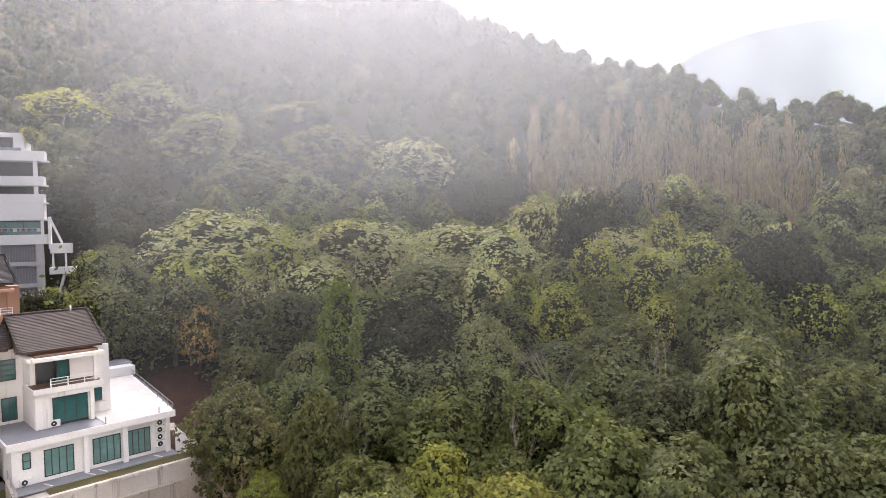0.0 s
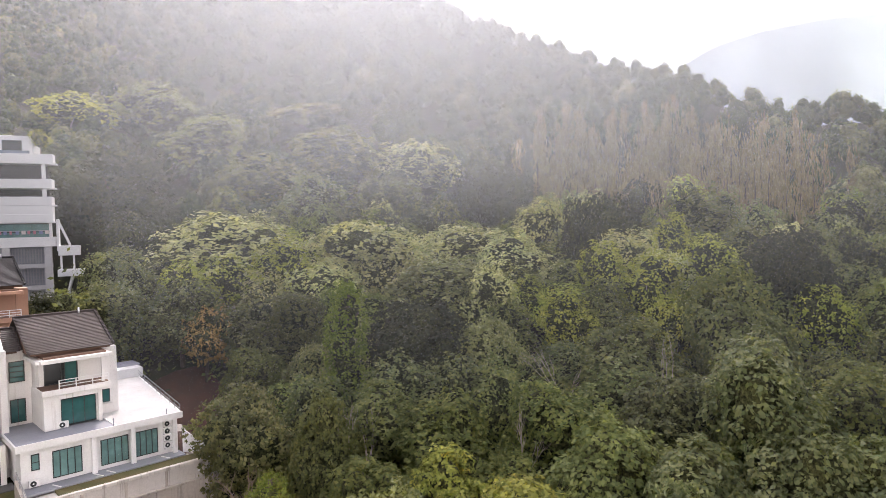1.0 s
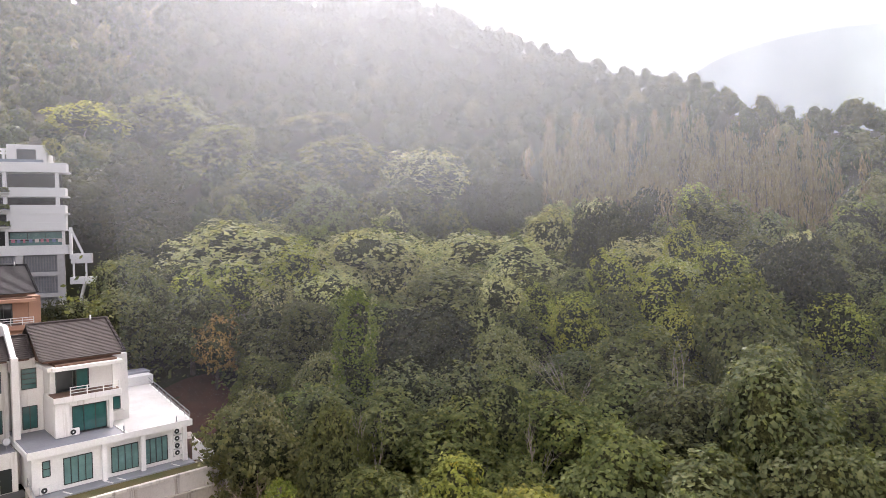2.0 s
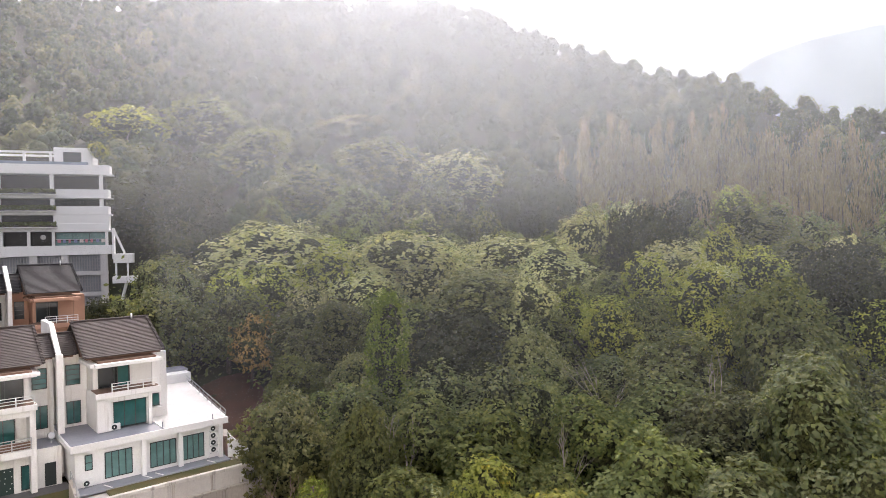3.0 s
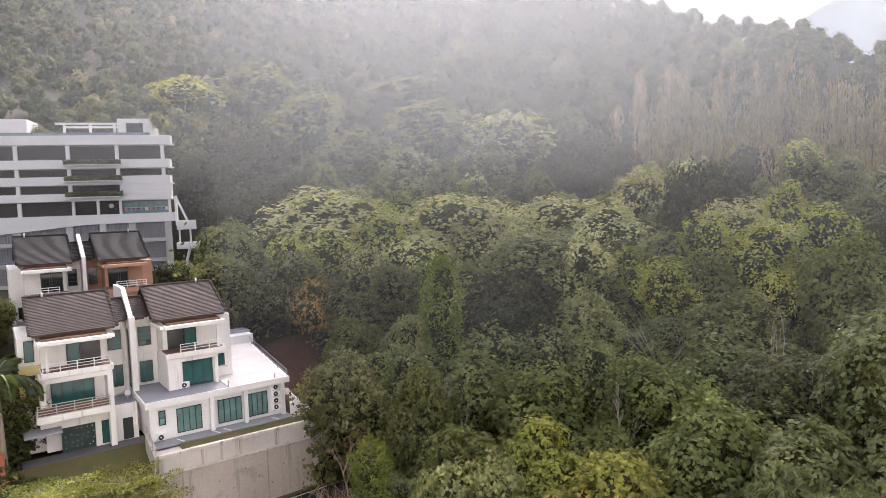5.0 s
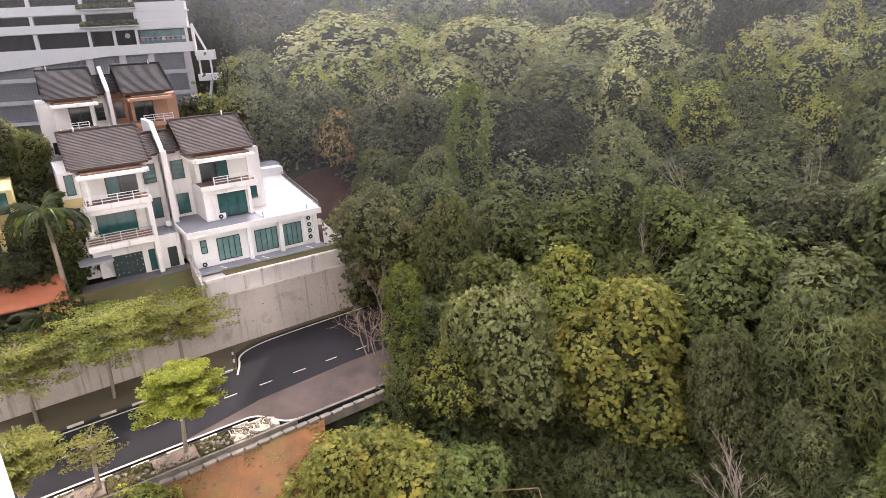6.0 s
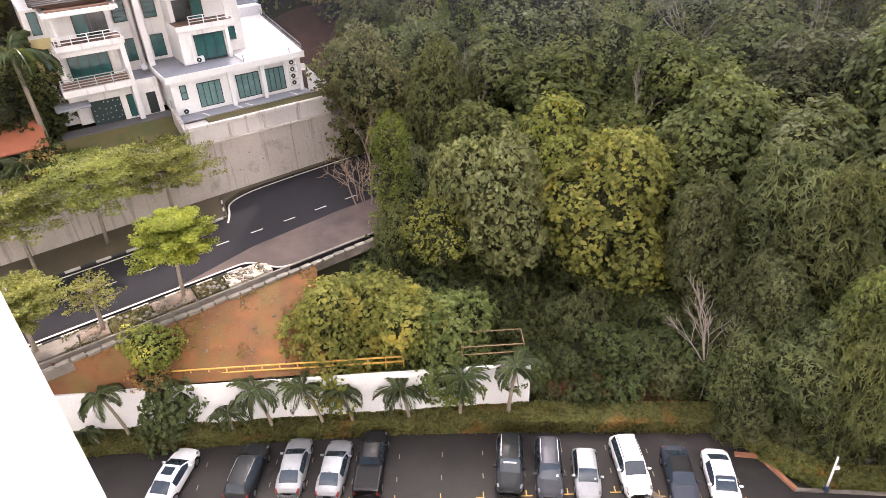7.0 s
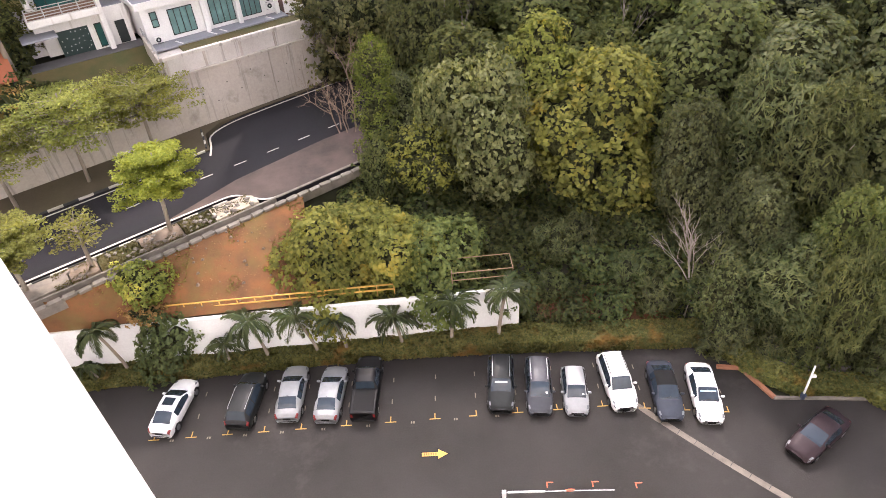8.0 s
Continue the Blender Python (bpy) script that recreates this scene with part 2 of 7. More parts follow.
# ---- building helpers ----
class Builder:
    """Collects boxes, prisms and tapered rods into one mesh."""
    def __init__(self):
        self.v, self.f = [], []

    def add(self, vs, fs):
        k = len(self.v)
        self.v += [tuple(p) for p in vs]
        self.f += [tuple(i + k for i in q) for q in fs]
        return self

    def box(self, x0, x1, y0, y1, z0, z1, c=0.0):
        """A box; with c its edges are chamfered."""
        if c <= 0:
            return self.add([(x0, y0, z0), (x1, y0, z0), (x1, y1, z0), (x0, y1, z0), (x0, y0, z1), (x1, y0, z1), (x1, y1, z1), (x0, y1, z1)],
                            [(3, 2, 1, 0), (4, 5, 6, 7), (0, 1, 5, 4), (1, 2, 6, 5), (2, 3, 7, 6), (3, 0, 4, 7)])
        c = min(c, (x1 - x0) * 0.45, (y1 - y0) * 0.45, (z1 - z0) * 0.45)
        bm = bmesh.new()
        bmesh.ops.create_cube(bm, size=1.0)
        for p in bm.verts:
            p.co = ((x0 + x1) / 2 + p.co.x * (x1 - x0), (y0 + y1) / 2 + p.co.y * (y1 - y0), (z0 + z1) / 2 + p.co.z * (z1 - z0))
        bmesh.ops.bevel(bm, geom=bm.edges[:], offset=c, segments=1, affect="EDGES")
        bm.verts.index_update()
        self.add([p.co for p in bm.verts], [[q.index for q in g.verts] for g in bm.faces])
        bm.free()
        return self

    def prism(self, poly, z0, z1):
        n = len(poly)
        z0 = z0 if hasattr(z0, "__len__") else [z0] * n
        z1 = z1 if hasattr(z1, "__len__") else [z1] * n
        vs = [(*p, a) for p, a in zip(poly, z0)] + [(*p, a) for p, a in zip(poly, z1)]
        fs = [tuple(range(n))[::-1], tuple(range(n, 2 * n))] + [(i, (i + 1) % n, n + (i + 1) % n, n + i) for i in range(n)]
        return self.add(vs, fs)

    def rod(self, a, b, r0, r1=None, n=6):
        a, b = Vector(a), Vector(b)
        r1 = r0 if r1 is None else r1
        q = (b - a).to_track_quat("Z", "Y")
        ring = [q @ Vector((math.cos(2 * math.pi * i / n), math.sin(2 * math.pi * i / n), 0)) for i in range(n)]
        vs = [a + p * r0 for p in ring] + [b + p * r1 for p in ring]
        return self.add(vs, [tuple(range(n))[::-1], tuple(range(n, 2 * n))] + [(i, (i + 1) % n, n + (i + 1) % n, n + i) for i in range(n)])

    def tube(self, pts, radii, n=6):
        """A rod along a bent line."""
        pts = [Vector(p) for p in pts]
        vs, fs = [], []
        for k, p in enumerate(pts):
            d = (pts[min(k + 1, len(pts) - 1)] - pts[max(k - 1, 0)])
            q = d.to_track_quat("Z", "Y")
            vs += [p + q @ Vector((math.cos(2 * math.pi * i / n), math.sin(2 * math.pi * i / n), 0)) * radii[k] for i in range(n)]
            if k:
                fs += [((k - 1) * n + i, (k - 1) * n + (i + 1) % n, k * n + (i + 1) % n, k * n + i) for i in range(n)]
        fs += [tuple(range(n))[::-1], tuple(range((len(pts) - 1) * n, len(pts) * n))]
        return self.add(vs, fs)

    def mesh(self, name, mat, smooth=False):
        me = bpy.data.meshes.new(name)
        me.from_pydata(self.v, [], self.f)
        me.materials.append(mat)
        if smooth:
            me.shade_smooth()
        me.update()
        return me

    def part(self, name, mat, parent, label="", smooth=False):
        ob = new(name, self.mesh(name, mat, smooth))
        ob.parent = parent
        if label:
            tagged(ob, label)
        return ob

    def thing(self, name, mat, label, category, kind="", group="", m=None, smooth=False):
        ob = new(name, self.mesh(name, mat, smooth))
        if m is not None:
            ob.matrix_basis = m
        return tagged(ob, label, category, group, kind)


def holder(name, m, label, category, group="", kind=""):
    ob = new(name)
    ob.matrix_basis = m
    return tagged(ob, label, category, group, kind)


# the terrace of houses runs along its own axes: u along the fronts, v away from the road
TURN = radians(36.3)
HOME = Matrix.Translation((-25.75, 57.34, 0)) @ Matrix.Rotation(TURN, 4, "Z")
HOME_INV = HOME.inverted()

# ---- the land ----
def lerp_table(x, table):
    if x <= table[0][0]:
        return table[0][1]
    for (a, b), (c, d) in zip(table, table[1:]):
        if x <= c:
            return b + (d - b) * (x - a) / (c - a)
    return table[-1][1]


def smooth(x, a, b):
    t = min(1.0, max(0.0, (x - a) / (b - a)))
    return t * t * (3 - 2 * t)


VALLEY = [(0, -0.2), (32, 0.3), (35, 1.2), (40, 3.0), (48, 5.0), (60, 8.0), (80, 13.0), (105, 23.0), (118, 24.0), (130, 25.0)]
CREST_FAR = [(-60, 500), (-45, 480), (-12, 450), (0, 430), (10, 390), (20, 310), (30, 250), (45, 230), (60, 230)]
CREST_UP = [(-60, 16.0), (-45, 16.5), (-32, 17.6), (-22.6, 18.7), (-18, 19.5), (-12, 20.3), (-8, 20.2), (0, 20.3), (5, 20.0), (9.3, 19.0), (11.8, 17.7),
            (14.2, 16.6), (19, 14.8), (23, 13.0), (28, 11.6), (33, 9.5), (35, 8.5), (38, 7.8), (41, 7.8), (44, 6.8), (60, 5)]
FAR_HILL = [(16, 0), (22, 150), (28.4, 232), (30.3, 252), (32, 262), (35, 272), (39, 275), (45, 268), (60, 235), (80, 60)]


def woods_land(x, y):
    r, az = math.hypot(x, y), math.degrees(math.atan2(x, y))
    front = 1 - smooth(abs(az), 70, 110)
    if r <= 130:
        z = lerp_table(r, VALLEY)
    else:
        rc = lerp_table(az, CREST_FAR)
        zc = 36 + rc * math.tan(radians(lerp_table(az, CREST_UP))) - 1.5
        t = (r - 130) / (rc - 130)
        z = 25 + (zc - 25) * (t ** 1.12 if t <= 1 else 1 - 0.35 * smooth(t, 1, 2.2))
        z += 5.0 * noise.noise((x * 0.012, y * 0.012, 3.1)) * smooth(r, 140, 200) * (1 - smooth(t, 0.75, 1.0))
        far = lerp_table(az, FAR_HILL) * smooth(r, 480, 920)
        z = max(z, far)
    return z * front - 0.2 * (1 - front)


def wall_line(x):
    """y of the white garden wall's line; past its end the line of the hedge's back."""
    return 33.4 + 0.085 * (x - 3.9) if x < 3.9 else (33.4 if x < 17 else 29.8 if x < 27 else 27.0)


def land(x, y):
    """Height of the ground: car park, banks, the terraces under the houses, the valley and the hill."""
    z = woods_land(x, y)
    p = HOME_INV @ Vector((x, y, 0))
    u, v = p.x, p.y
    # under the road, the house terraces and the blocks higher up
    edge = wall_line(x)
    if y < edge + 0.25:
        return -0.25
    if v < -20.1:
        t = 2.8 + 3.0 * smooth((y - edge) / (y - edge + max(0.0, -20.6 - v) * 0.9 + 0.01), 0, 1)
    elif v < -3.5:
        t = 7.6 + 0.03 * min(0.0, u)
    elif v < 14:
        t = 7.9 + 6.8 * smooth(v, -3, 6) if v < 10 else 14.7 + 9.5 * smooth(v, 10.5, 14)
    else:
        t = lerp_table(v, [(14, 24.2), (30, 24.0), (60, 23.5), (76, 24), (90, 36), (110, 55), (200, 100)])
    side = (1 - smooth(u, 12.5, 22) if v < 8 else 1 - smooth(u, 3, 13) if v < 30 else 1 - smooth(u, 6 + (v - 30) * 0.35, 16 + (v - 30) * 0.35)) if v > -22 else 1 - smooth(x, -5, 6)
    side *= 1 - smooth(v, 80, 140)
    z = z * (1 - side) + t * side
    return z * smooth(y, edge - 0.5, edge + 4.5) if x > 3.9 and z < 8 else z


def ground_sheet():
    rs = [0.0, 10, 20, 28] + [29 + 0.5 * i for i in range(50)] + [54 + 1.0 * i for i in range(36)] + [92 + 4 * i for i in range(25)] + [200 + 12 * i for i in range(30)] + [600, 700, 800, 900, 1000, 1300, 2000, 3500]
    angs = [radians(a) for a in ([-180 + 10 * i for i in range(12)] + [-60 + 0.8 * i for i in range(150)] + [60 + 10 * i for i in range(12)])]
    na = len(angs)
    vs = [(r * math.sin(a), r * math.cos(a), land(r * math.sin(a), r * math.cos(a))) for r in rs for a in angs]
    fs = [(i * na + j, (i + 1) * na + j, (i + 1) * na + (j + 1) % na, i * na + (j + 1) % na) for i in range(len(rs) - 1) for j in range(na)]
    me = bpy.data.meshes.new("ground")
    me.from_pydata(vs, [], [q[::-1] for q in fs])
    me.materials.append(EARTH)
    me.shade_smooth()
    tagged(new("ground", me), "dark leaf-littered forest soil rising to wooded hills", "ground", kind="structure")


ground_sheet()

# the car park
Builder().prism([(-48, -2), (60, -2), (60, 22), (30, 26.2), (20.4, 26.6), (18.9, 29.6), (17.6, 32.4), (-2, 32.6), (-30, 30.2), (-48, 28)], -0.4, 0.0).thing(
    "pavement_car_park", ASPH, "worn dark grey asphalt car park", "pavement", "structure")


# the cleared slope of dark red soil beside the annexe
sv, sf = [], []
for i in range(23):
    for j in range(30):
        q = HOME @ Vector((12.0 + i * 0.55, -2.5 + j * 0.95, 0))
        sv.append((q.x, q.y, land(q.x, q.y) + 0.12 + 0.25 * noise.noise((q.x * 0.5, q.y * 0.5, 2)) - (0.5 if i in (0, 22) or j in (0, 29) else 0)))
        if i and j:
            k = i * 30 + j
            sf.append((k - 31, k - 1, k, k - 30))
sm = bpy.data.meshes.new("soil_slope")
sm.from_pydata(sv, [], [f[::-1] for f in sf])
sm.materials.append(surf("dark_red_soil", (0.1, 0.048, 0.033), 0.95, dark=(0.05, 0.032, 0.024), scale=0.5, amount=0.9, bump=0.6, fine=20, blotch=((0.16, 0.085, 0.06), 0.6, 0.6)))
sm.shade_smooth()
tagged(new("ground_slope", sm), "bare dark red soil slope beside the annexe", "soil slope", kind="structure")

# red soil past the end of the garden wall
sv, sf = [], []
for i in range(24):
    for j in range(9):
        x, y = 4.3 + i * 0.5, 33.75 + j * 0.4
        sv.append((x, y, max(-0.2, land(x, y)) + 0.12 + 0.18 * noise.noise((x * 0.7, y * 0.7, 9)) - (0.4 if i in (0, 23) or j in (0, 8) else 0)))
        if i and j:
            k = i * 9 + j
            sf.append((k - 10, k - 9, k, k - 1))
sm = bpy.data.meshes.new("soil_patch")
sm.from_pydata(sv, [], sf)
sm.materials.append(SOIL)
sm.shade_smooth()
tagged(new("ground_patch", sm), "bare red soil behind the hedge", "soil", kind="structure")

# ---- trees ----
def quads_object(name, co, mat):
    """co: an array of n x 4 corners."""
    n = len(co)
    me = bpy.data.meshes.new(name)
    me.vertices.add(n * 4)
    me.vertices.foreach_set("co", np.ascontiguousarray(co, dtype=np.float32).ravel())
    me.loops.add(n * 4)
    me.loops.foreach_set("vertex_index", np.arange(n * 4, dtype=np.int32))
    me.polygons.add(n)
    me.polygons.foreach_set("loop_start", np.arange(0, n * 4, 4, dtype=np.int32))
    me.update(calc_edges=True)
    me.materials.append(mat)
    return me


def unit(a):
    return a / (np.linalg.norm(a, axis=-1, keepdims=True) + 1e-9)


def leaf_quads(rng, p, nrm, size, slim=0.5, droop=0.0):
    """Pointed, slightly folded leaves at the points p, facing along nrm."""
    n = len(p)
    nrm = unit(nrm)
    t = unit(np.cross(nrm, rng.normal(size=(n, 3))))
    t[:, 2] -= droop
    t = unit(t)
    s = np.cross(nrm, t)
    k = (size * rng.uniform(0.65, 1.35, n))[:, None]
    base, tip = p - t * k * 0.5, p + t * k * 0.5
    mid = p - nrm * k * 0.1
    return np.stack([base, mid + s * k * slim * 0.5, tip, mid - s * k * slim * 0.5], 1)


ball = bmesh.new()
bmesh.ops.create_icosphere(ball, subdivisions=2, radius=1.0)
BALL = (np.array([v.co[:] for v in ball.verts]), np.array([[v.index for v in f.verts] for f in ball.faces]))
ball.free()


def crown_lobes(rng, rx, rz, low, sides):
    """Centres and radii of the rounded masses that make up a crown: it fills rx to the sides and rz upwards."""
    c = [(0, 0, -0.08), (rng.uniform(-0.15, 0.15), rng.uniform(-0.15, 0.15), 0.48)]
    r = [(0.64, 0.64, 0.74), (0.42, 0.42, 0.46)]
    turn = rng.uniform(0, 6.28)
    for k in range(sides):
        f = max(low + 0.2, -0.72) + (0.5 - max(low + 0.2, -0.72)) * ((k * 0.618 + rng.uniform(0, 0.2)) % 1.0)
        a = turn + k * 2.4 + rng.uniform(-0.4, 0.4)
        o = rng.uniform(0.46, 0.66) * math.sqrt(1 - 0.75 * f * f)
        c.append((math.cos(a) * o, math.sin(a) * o, f))
        k_ = rng.uniform(0.28, 0.46)
        r.append((k_, k_, k_ * rng.uniform(0.8, 1.15)))
    c, r = np.array(c), np.array(r)
    c[:, :2] /= np.max(np.linalg.norm(c[:, :2], axis=1) + r[:, 0])
    r[:, :2] /= 1.08
    c[:, 2] *= 1.0 / np.max(c[:, 2] + r[:, 2])
    return c * np.array([rx, rx, rz]), r * np.array([rx, rx, rz])


def crown_skin(rng, c, r, count, low):
    """Points spread over the outside of the lobes, with the way out of the crown at each."""
    area = (r[:, 0] * (r[:, 0] + r[:, 2])) / 2
    k = rng.choice(len(c), count, p=area / area.sum())
    d = unit(rng.normal(size=(count, 3)) + np.array([0, 0, 0.15]))
    p = c[k] + d * r[k]
    away = np.min(np.where(np.arange(len(c))[None] == k[:, None], 9.0, np.linalg.norm((p[:, None] - c[None]) / r[None], axis=2)), axis=1)
    keep = (away > 0.96) & (p[:, 2] > low)
    return p[keep], unit(d[keep] / r[k[keep]])


def spread_out(p, gap):
    """Indices of points that keep their distance from one another."""
    kept = []
    for i, q in enumerate(p):
        if not kept or np.min(np.sum((p[kept] - q) ** 2, axis=1)) > gap * gap:
            kept.append(i)
    return kept


def trunk_builder(rng, h, r, spread, limbs, lean=0.0):
    b = Builder()
    top = (rng.uniform(-lean, lean), rng.uniform(-lean, lean), h)
    mid = (top[0] * 0.4 + rng.uniform(-0.2, 0.2), top[1] * 0.4 + rng.uniform(-0.2, 0.2), h * 0.5)
    b.tube([(0, 0, -0.6), mid, top], [r * 1.25, r, r * 0.55], 7)
    for k in range(limbs):
        a = 2 * math.pi * k / limbs + rng.uniform(-0.4, 0.4)
        s = h * rng.uniform(0.45, 0.85)
        o = Vector(mid).lerp(Vector(top), (s / h - 0.5) * 2) if s > h * 0.5 else Vector((0, 0, -0.6)).lerp(Vector(mid), s / h * 2)
        e = o + Vector((math.cos(a) * spread, math.sin(a) * spread, spread * rng.uniform(0.5, 1.1)))
        m = o.lerp(e, 0.5) + Vector((rng.uniform(-0.3, 0.3), rng.uniform(-0.3, 0.3), -0.15 * spread))
        b.tube([o, m, e], [r * 0.45, r * 0.3, r * 0.1], 5)
    return b


def tufts(rng, p, out, radius, per, upward=0.55, spread=0.35):
    """Leaves set in small domed tufts on the outside of a crown: they face out of it and up to the light."""
    n = len(p)
    rad = radius * rng.uniform(0.75, 1.6, n)
    d = unit(rng.normal(size=(n, per, 3)) * 0.8 + out[:, None, :] * 0.9 + np.array([0, 0, 0.25]))
    c = p + out * (rad * rng.uniform(-0.5, 0.7, n))[:, None]
    q = c[:, None, :] + d * (rad[:, None, None] * rng.uniform(0.5, 1.08, (n, per, 1)))
    nrm = d * 0.6 + out[:, None, :] * 0.35 + rng.normal(scale=spread, size=d.shape) + np.array([0, 0, upward])
    return q.reshape(-1, 3), nrm.reshape(-1, 3)


def make_tree(name, seed, mat, bark, h, rx, rz, clumps, per, leaf, label, slim=0.5, droop=0.0, low=-0.35, clump=0.11, up=0.55, category="tree", sides=10):
    """A tree that stands at its own origin: trunk with limbs, lobed crown of leaf tufts from h - rz to h + rz, and dark
    bodies inside, painted as the shade within the crown.
    """
    rng = np.random.default_rng(seed)
    ob = holder(name, Matrix.Identity(4), label, category)
    trunk_builder(rng, h + rz * 0.2, 0.07 * rx * 0.6 + 0.06, rx * 0.6, 6, 0.1 * h).part("trunk", bark, ob, smooth=True)
    c, r = crown_lobes(rng, rx, rz, low, sides)
    p, out = crown_skin(rng, c, r, clumps * 10, low * rz)
    gap = 0.5 * (rx + rz) * math.sqrt((5.2 + 1.6 * low) / clumps)
    kept = spread_out(p, gap)
    p, nrm = tufts(rng, p[kept], out[kept], rx * clump, per, up)
    crown = new("crown", quads_object("crown", leaf_quads(rng, p + np.array([0, 0, h]), nrm, leaf, slim, droop), mat))
    crown.parent = ob
    # dark lobes under the leaves: shade within the crown put into their colour
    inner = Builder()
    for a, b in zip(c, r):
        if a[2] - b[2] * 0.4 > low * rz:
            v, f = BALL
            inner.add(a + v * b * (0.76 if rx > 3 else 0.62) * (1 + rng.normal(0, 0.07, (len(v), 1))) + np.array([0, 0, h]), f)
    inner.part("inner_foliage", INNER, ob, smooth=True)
    return ob


# dark leafy colour that paints the shade inside the crowns
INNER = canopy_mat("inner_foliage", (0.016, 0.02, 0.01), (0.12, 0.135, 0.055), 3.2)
L_MID = leaf_mat("leaf_mid", (0.090, 0.112, 0.052), (0.170, 0.187, 0.081), 0.45, rough=0.5, spec=0.3)
L_FRESH = leaf_mat("leaf_fresh", (0.100, 0.132, 0.050), (0.200, 0.227, 0.076), 0.45)
L_YELLOW = leaf_mat("leaf_yellow", (0.193, 0.231, 0.057), (0.363, 0.391, 0.099), 0.45, tip=(0.3, 0.31, 0.07))
L_GLOSS = leaf_mat("leaf_glossy", (0.127, 0.150, 0.063), (0.271, 0.285, 0.133), 0.4, rough=0.5, spec=0.28)
# pale leaves, lightened further to paint sun and haze on the valley band
L_PALE = leaf_mat("leaf_pale", (0.251, 0.276, 0.133), (0.502, 0.507, 0.250), 0.42, rough=0.45, spec=0.4)
L_DARK = leaf_mat("leaf_dark", (0.037, 0.047, 0.032), (0.071, 0.079, 0.050), 0.35, rough=0.6, spec=0.2)
L_OLIVE = leaf_mat("leaf_olive", (0.109, 0.132, 0.057), (0.196, 0.218, 0.087), 0.45)
L_VINE = leaf_mat("leaf_vine", (0.098, 0.132, 0.034), (0.190, 0.230, 0.057), 0.45)
L_RUST = leaf_mat("leaf_rust", (0.250, 0.160, 0.069), (0.375, 0.237, 0.106), 0.4)
L_PALM = leaf_mat("leaf_palm", (0.055, 0.08, 0.035), (0.115, 0.14, 0.06), 0.3, rough=0.45, spec=0.35)
L_HEDGE = leaf_mat("leaf_hedge", (0.11, 0.135, 0.05), (0.25, 0.245, 0.08), 0.35, tip=(0.25, 0.17, 0.045))
L_SHRUB = leaf_mat("leaf_shrub", (0.063, 0.093, 0.041), (0.145, 0.159, 0.057), 0.42)
L_BROAD = leaf_mat("leaf_broad", (0.153, 0.186, 0.052), (0.325, 0.339, 0.093), 0.45, tip=(0.38, 0.34, 0.075))

STOCK = {}


def stock(kind, *variants):
    STOCK[kind] = list(variants)


T = make_tree
FAR = dict(low=-0.5, clump=0.15, slim=0.66)
stock("mid", *[T("tree", 10 + i, L_MID, BARK, 6.4, 5.2, 6.2, 200, 16, 0.5, "mid-green broadleaf forest tree with a rounded crown", **FAR) for i in range(3)])
stock("olive", *[T("tree", 20 + i, L_OLIVE, BARK, 6.4, 5.0, 6.2, 200, 16, 0.5, "olive-green forest tree with a loose crown", **FAR) for i in range(3)])
stock("pale", *[T("tree", 30 + i, L_PALE, BARK_PALE, 6.4, 5.2, 6.2, 215, 16, 0.5, "pale grey-green forest tree with large glossy leaves", droop=0.2, up=0.5, **FAR) for i in range(3)])
stock("dark", *[T("tree", 40 + i, L_DARK, BARK, 6.6, 5.2, 6.4, 200, 16, 0.52, "dark green dense forest tree", droop=0.5, up=0.3, **FAR) for i in range(2)])
stock("fresh", *[T("tree", 50 + i, L_FRESH, BARK, 6.0, 4.8, 6.0, 200, 16, 0.48, "bright fresh-green forest tree", **FAR) for i in range(2)])
stock("yellow", *[T("tree", 60 + i, L_YELLOW, BARK_PALE, 7.2, 4.5, 5.0, 150, 18, 0.46, "yellow-green forest tree with loose feathery boughs", low=-0.45, sides=7, clump=0.16) for i in range(2)])
stock("rust", T("tree", 70, L_RUST, BARK, 6.6, 4.0, 5.0, 160, 16, 0.45, "rust-brown tree with dying leaves", low=-0.6, clump=0.15))
NEAR_BY = dict(low=-0.9, clump=0.125, sides=13)
stock("curtain_pale", *[T("tree", 71 + 100 * i, L_GLOSS, BARK, 6.2, 4.8, 6.2, 410, 20, 0.42, "tall glossy green tree leafy down to the ground", droop=0.6, slim=0.66, up=0.3, **NEAR_BY) for i in range(2)])
stock("curtain_yellow", *[T("tree", 72 + 100 * i, L_BROAD, BARK, 6.2, 4.6, 6.2, 410, 20, 0.4, "tall yellow-green tree leafy down to the ground", slim=0.66, up=0.35, **NEAR_BY) for i in range(2)])
stock("curtain_olive", *[T("tree", 73 + i, L_OLIVE, BARK, 6.0, 4.6, 6.0, 400, 20, 0.39, "olive-green tree leafy down to the ground", slim=0.66, up=0.4, **NEAR_BY) for i in range(2)])
stock("curtain_fresh", T("tree", 76, L_FRESH, BARK, 6.0, 4.8, 6.0, 400, 20, 0.4, "fresh green tree with a dense fine-leaved crown", slim=0.66, **NEAR_BY))
stock("curtain_dark", T("tree", 78, L_DARK, BARK, 6.6, 5.0, 6.4, 410, 19, 0.44, "dark broad tree with dense drooping leaves", slim=0.55, droop=0.5, up=0.3, **NEAR_BY))
stock("curtain_mid", T("tree", 77, L_MID, BARK, 6.2, 4.8, 6.2, 400, 20, 0.4, "mid-green tree with a dense fine-leaved crown", slim=0.66, **NEAR_BY))
stock("pinnate", *[T("tree", 79 + 100 * i, L_MID if i else L_OLIVE, BARK_PALE, 5.0, 4.4, 5.0, 260, 26, 0.62, "mid-green tree with feathered drooping leaves", slim=0.24, droop=0.5, up=0.5, low=-0.9, clump=0.16, sides=11) for i in range(2)])


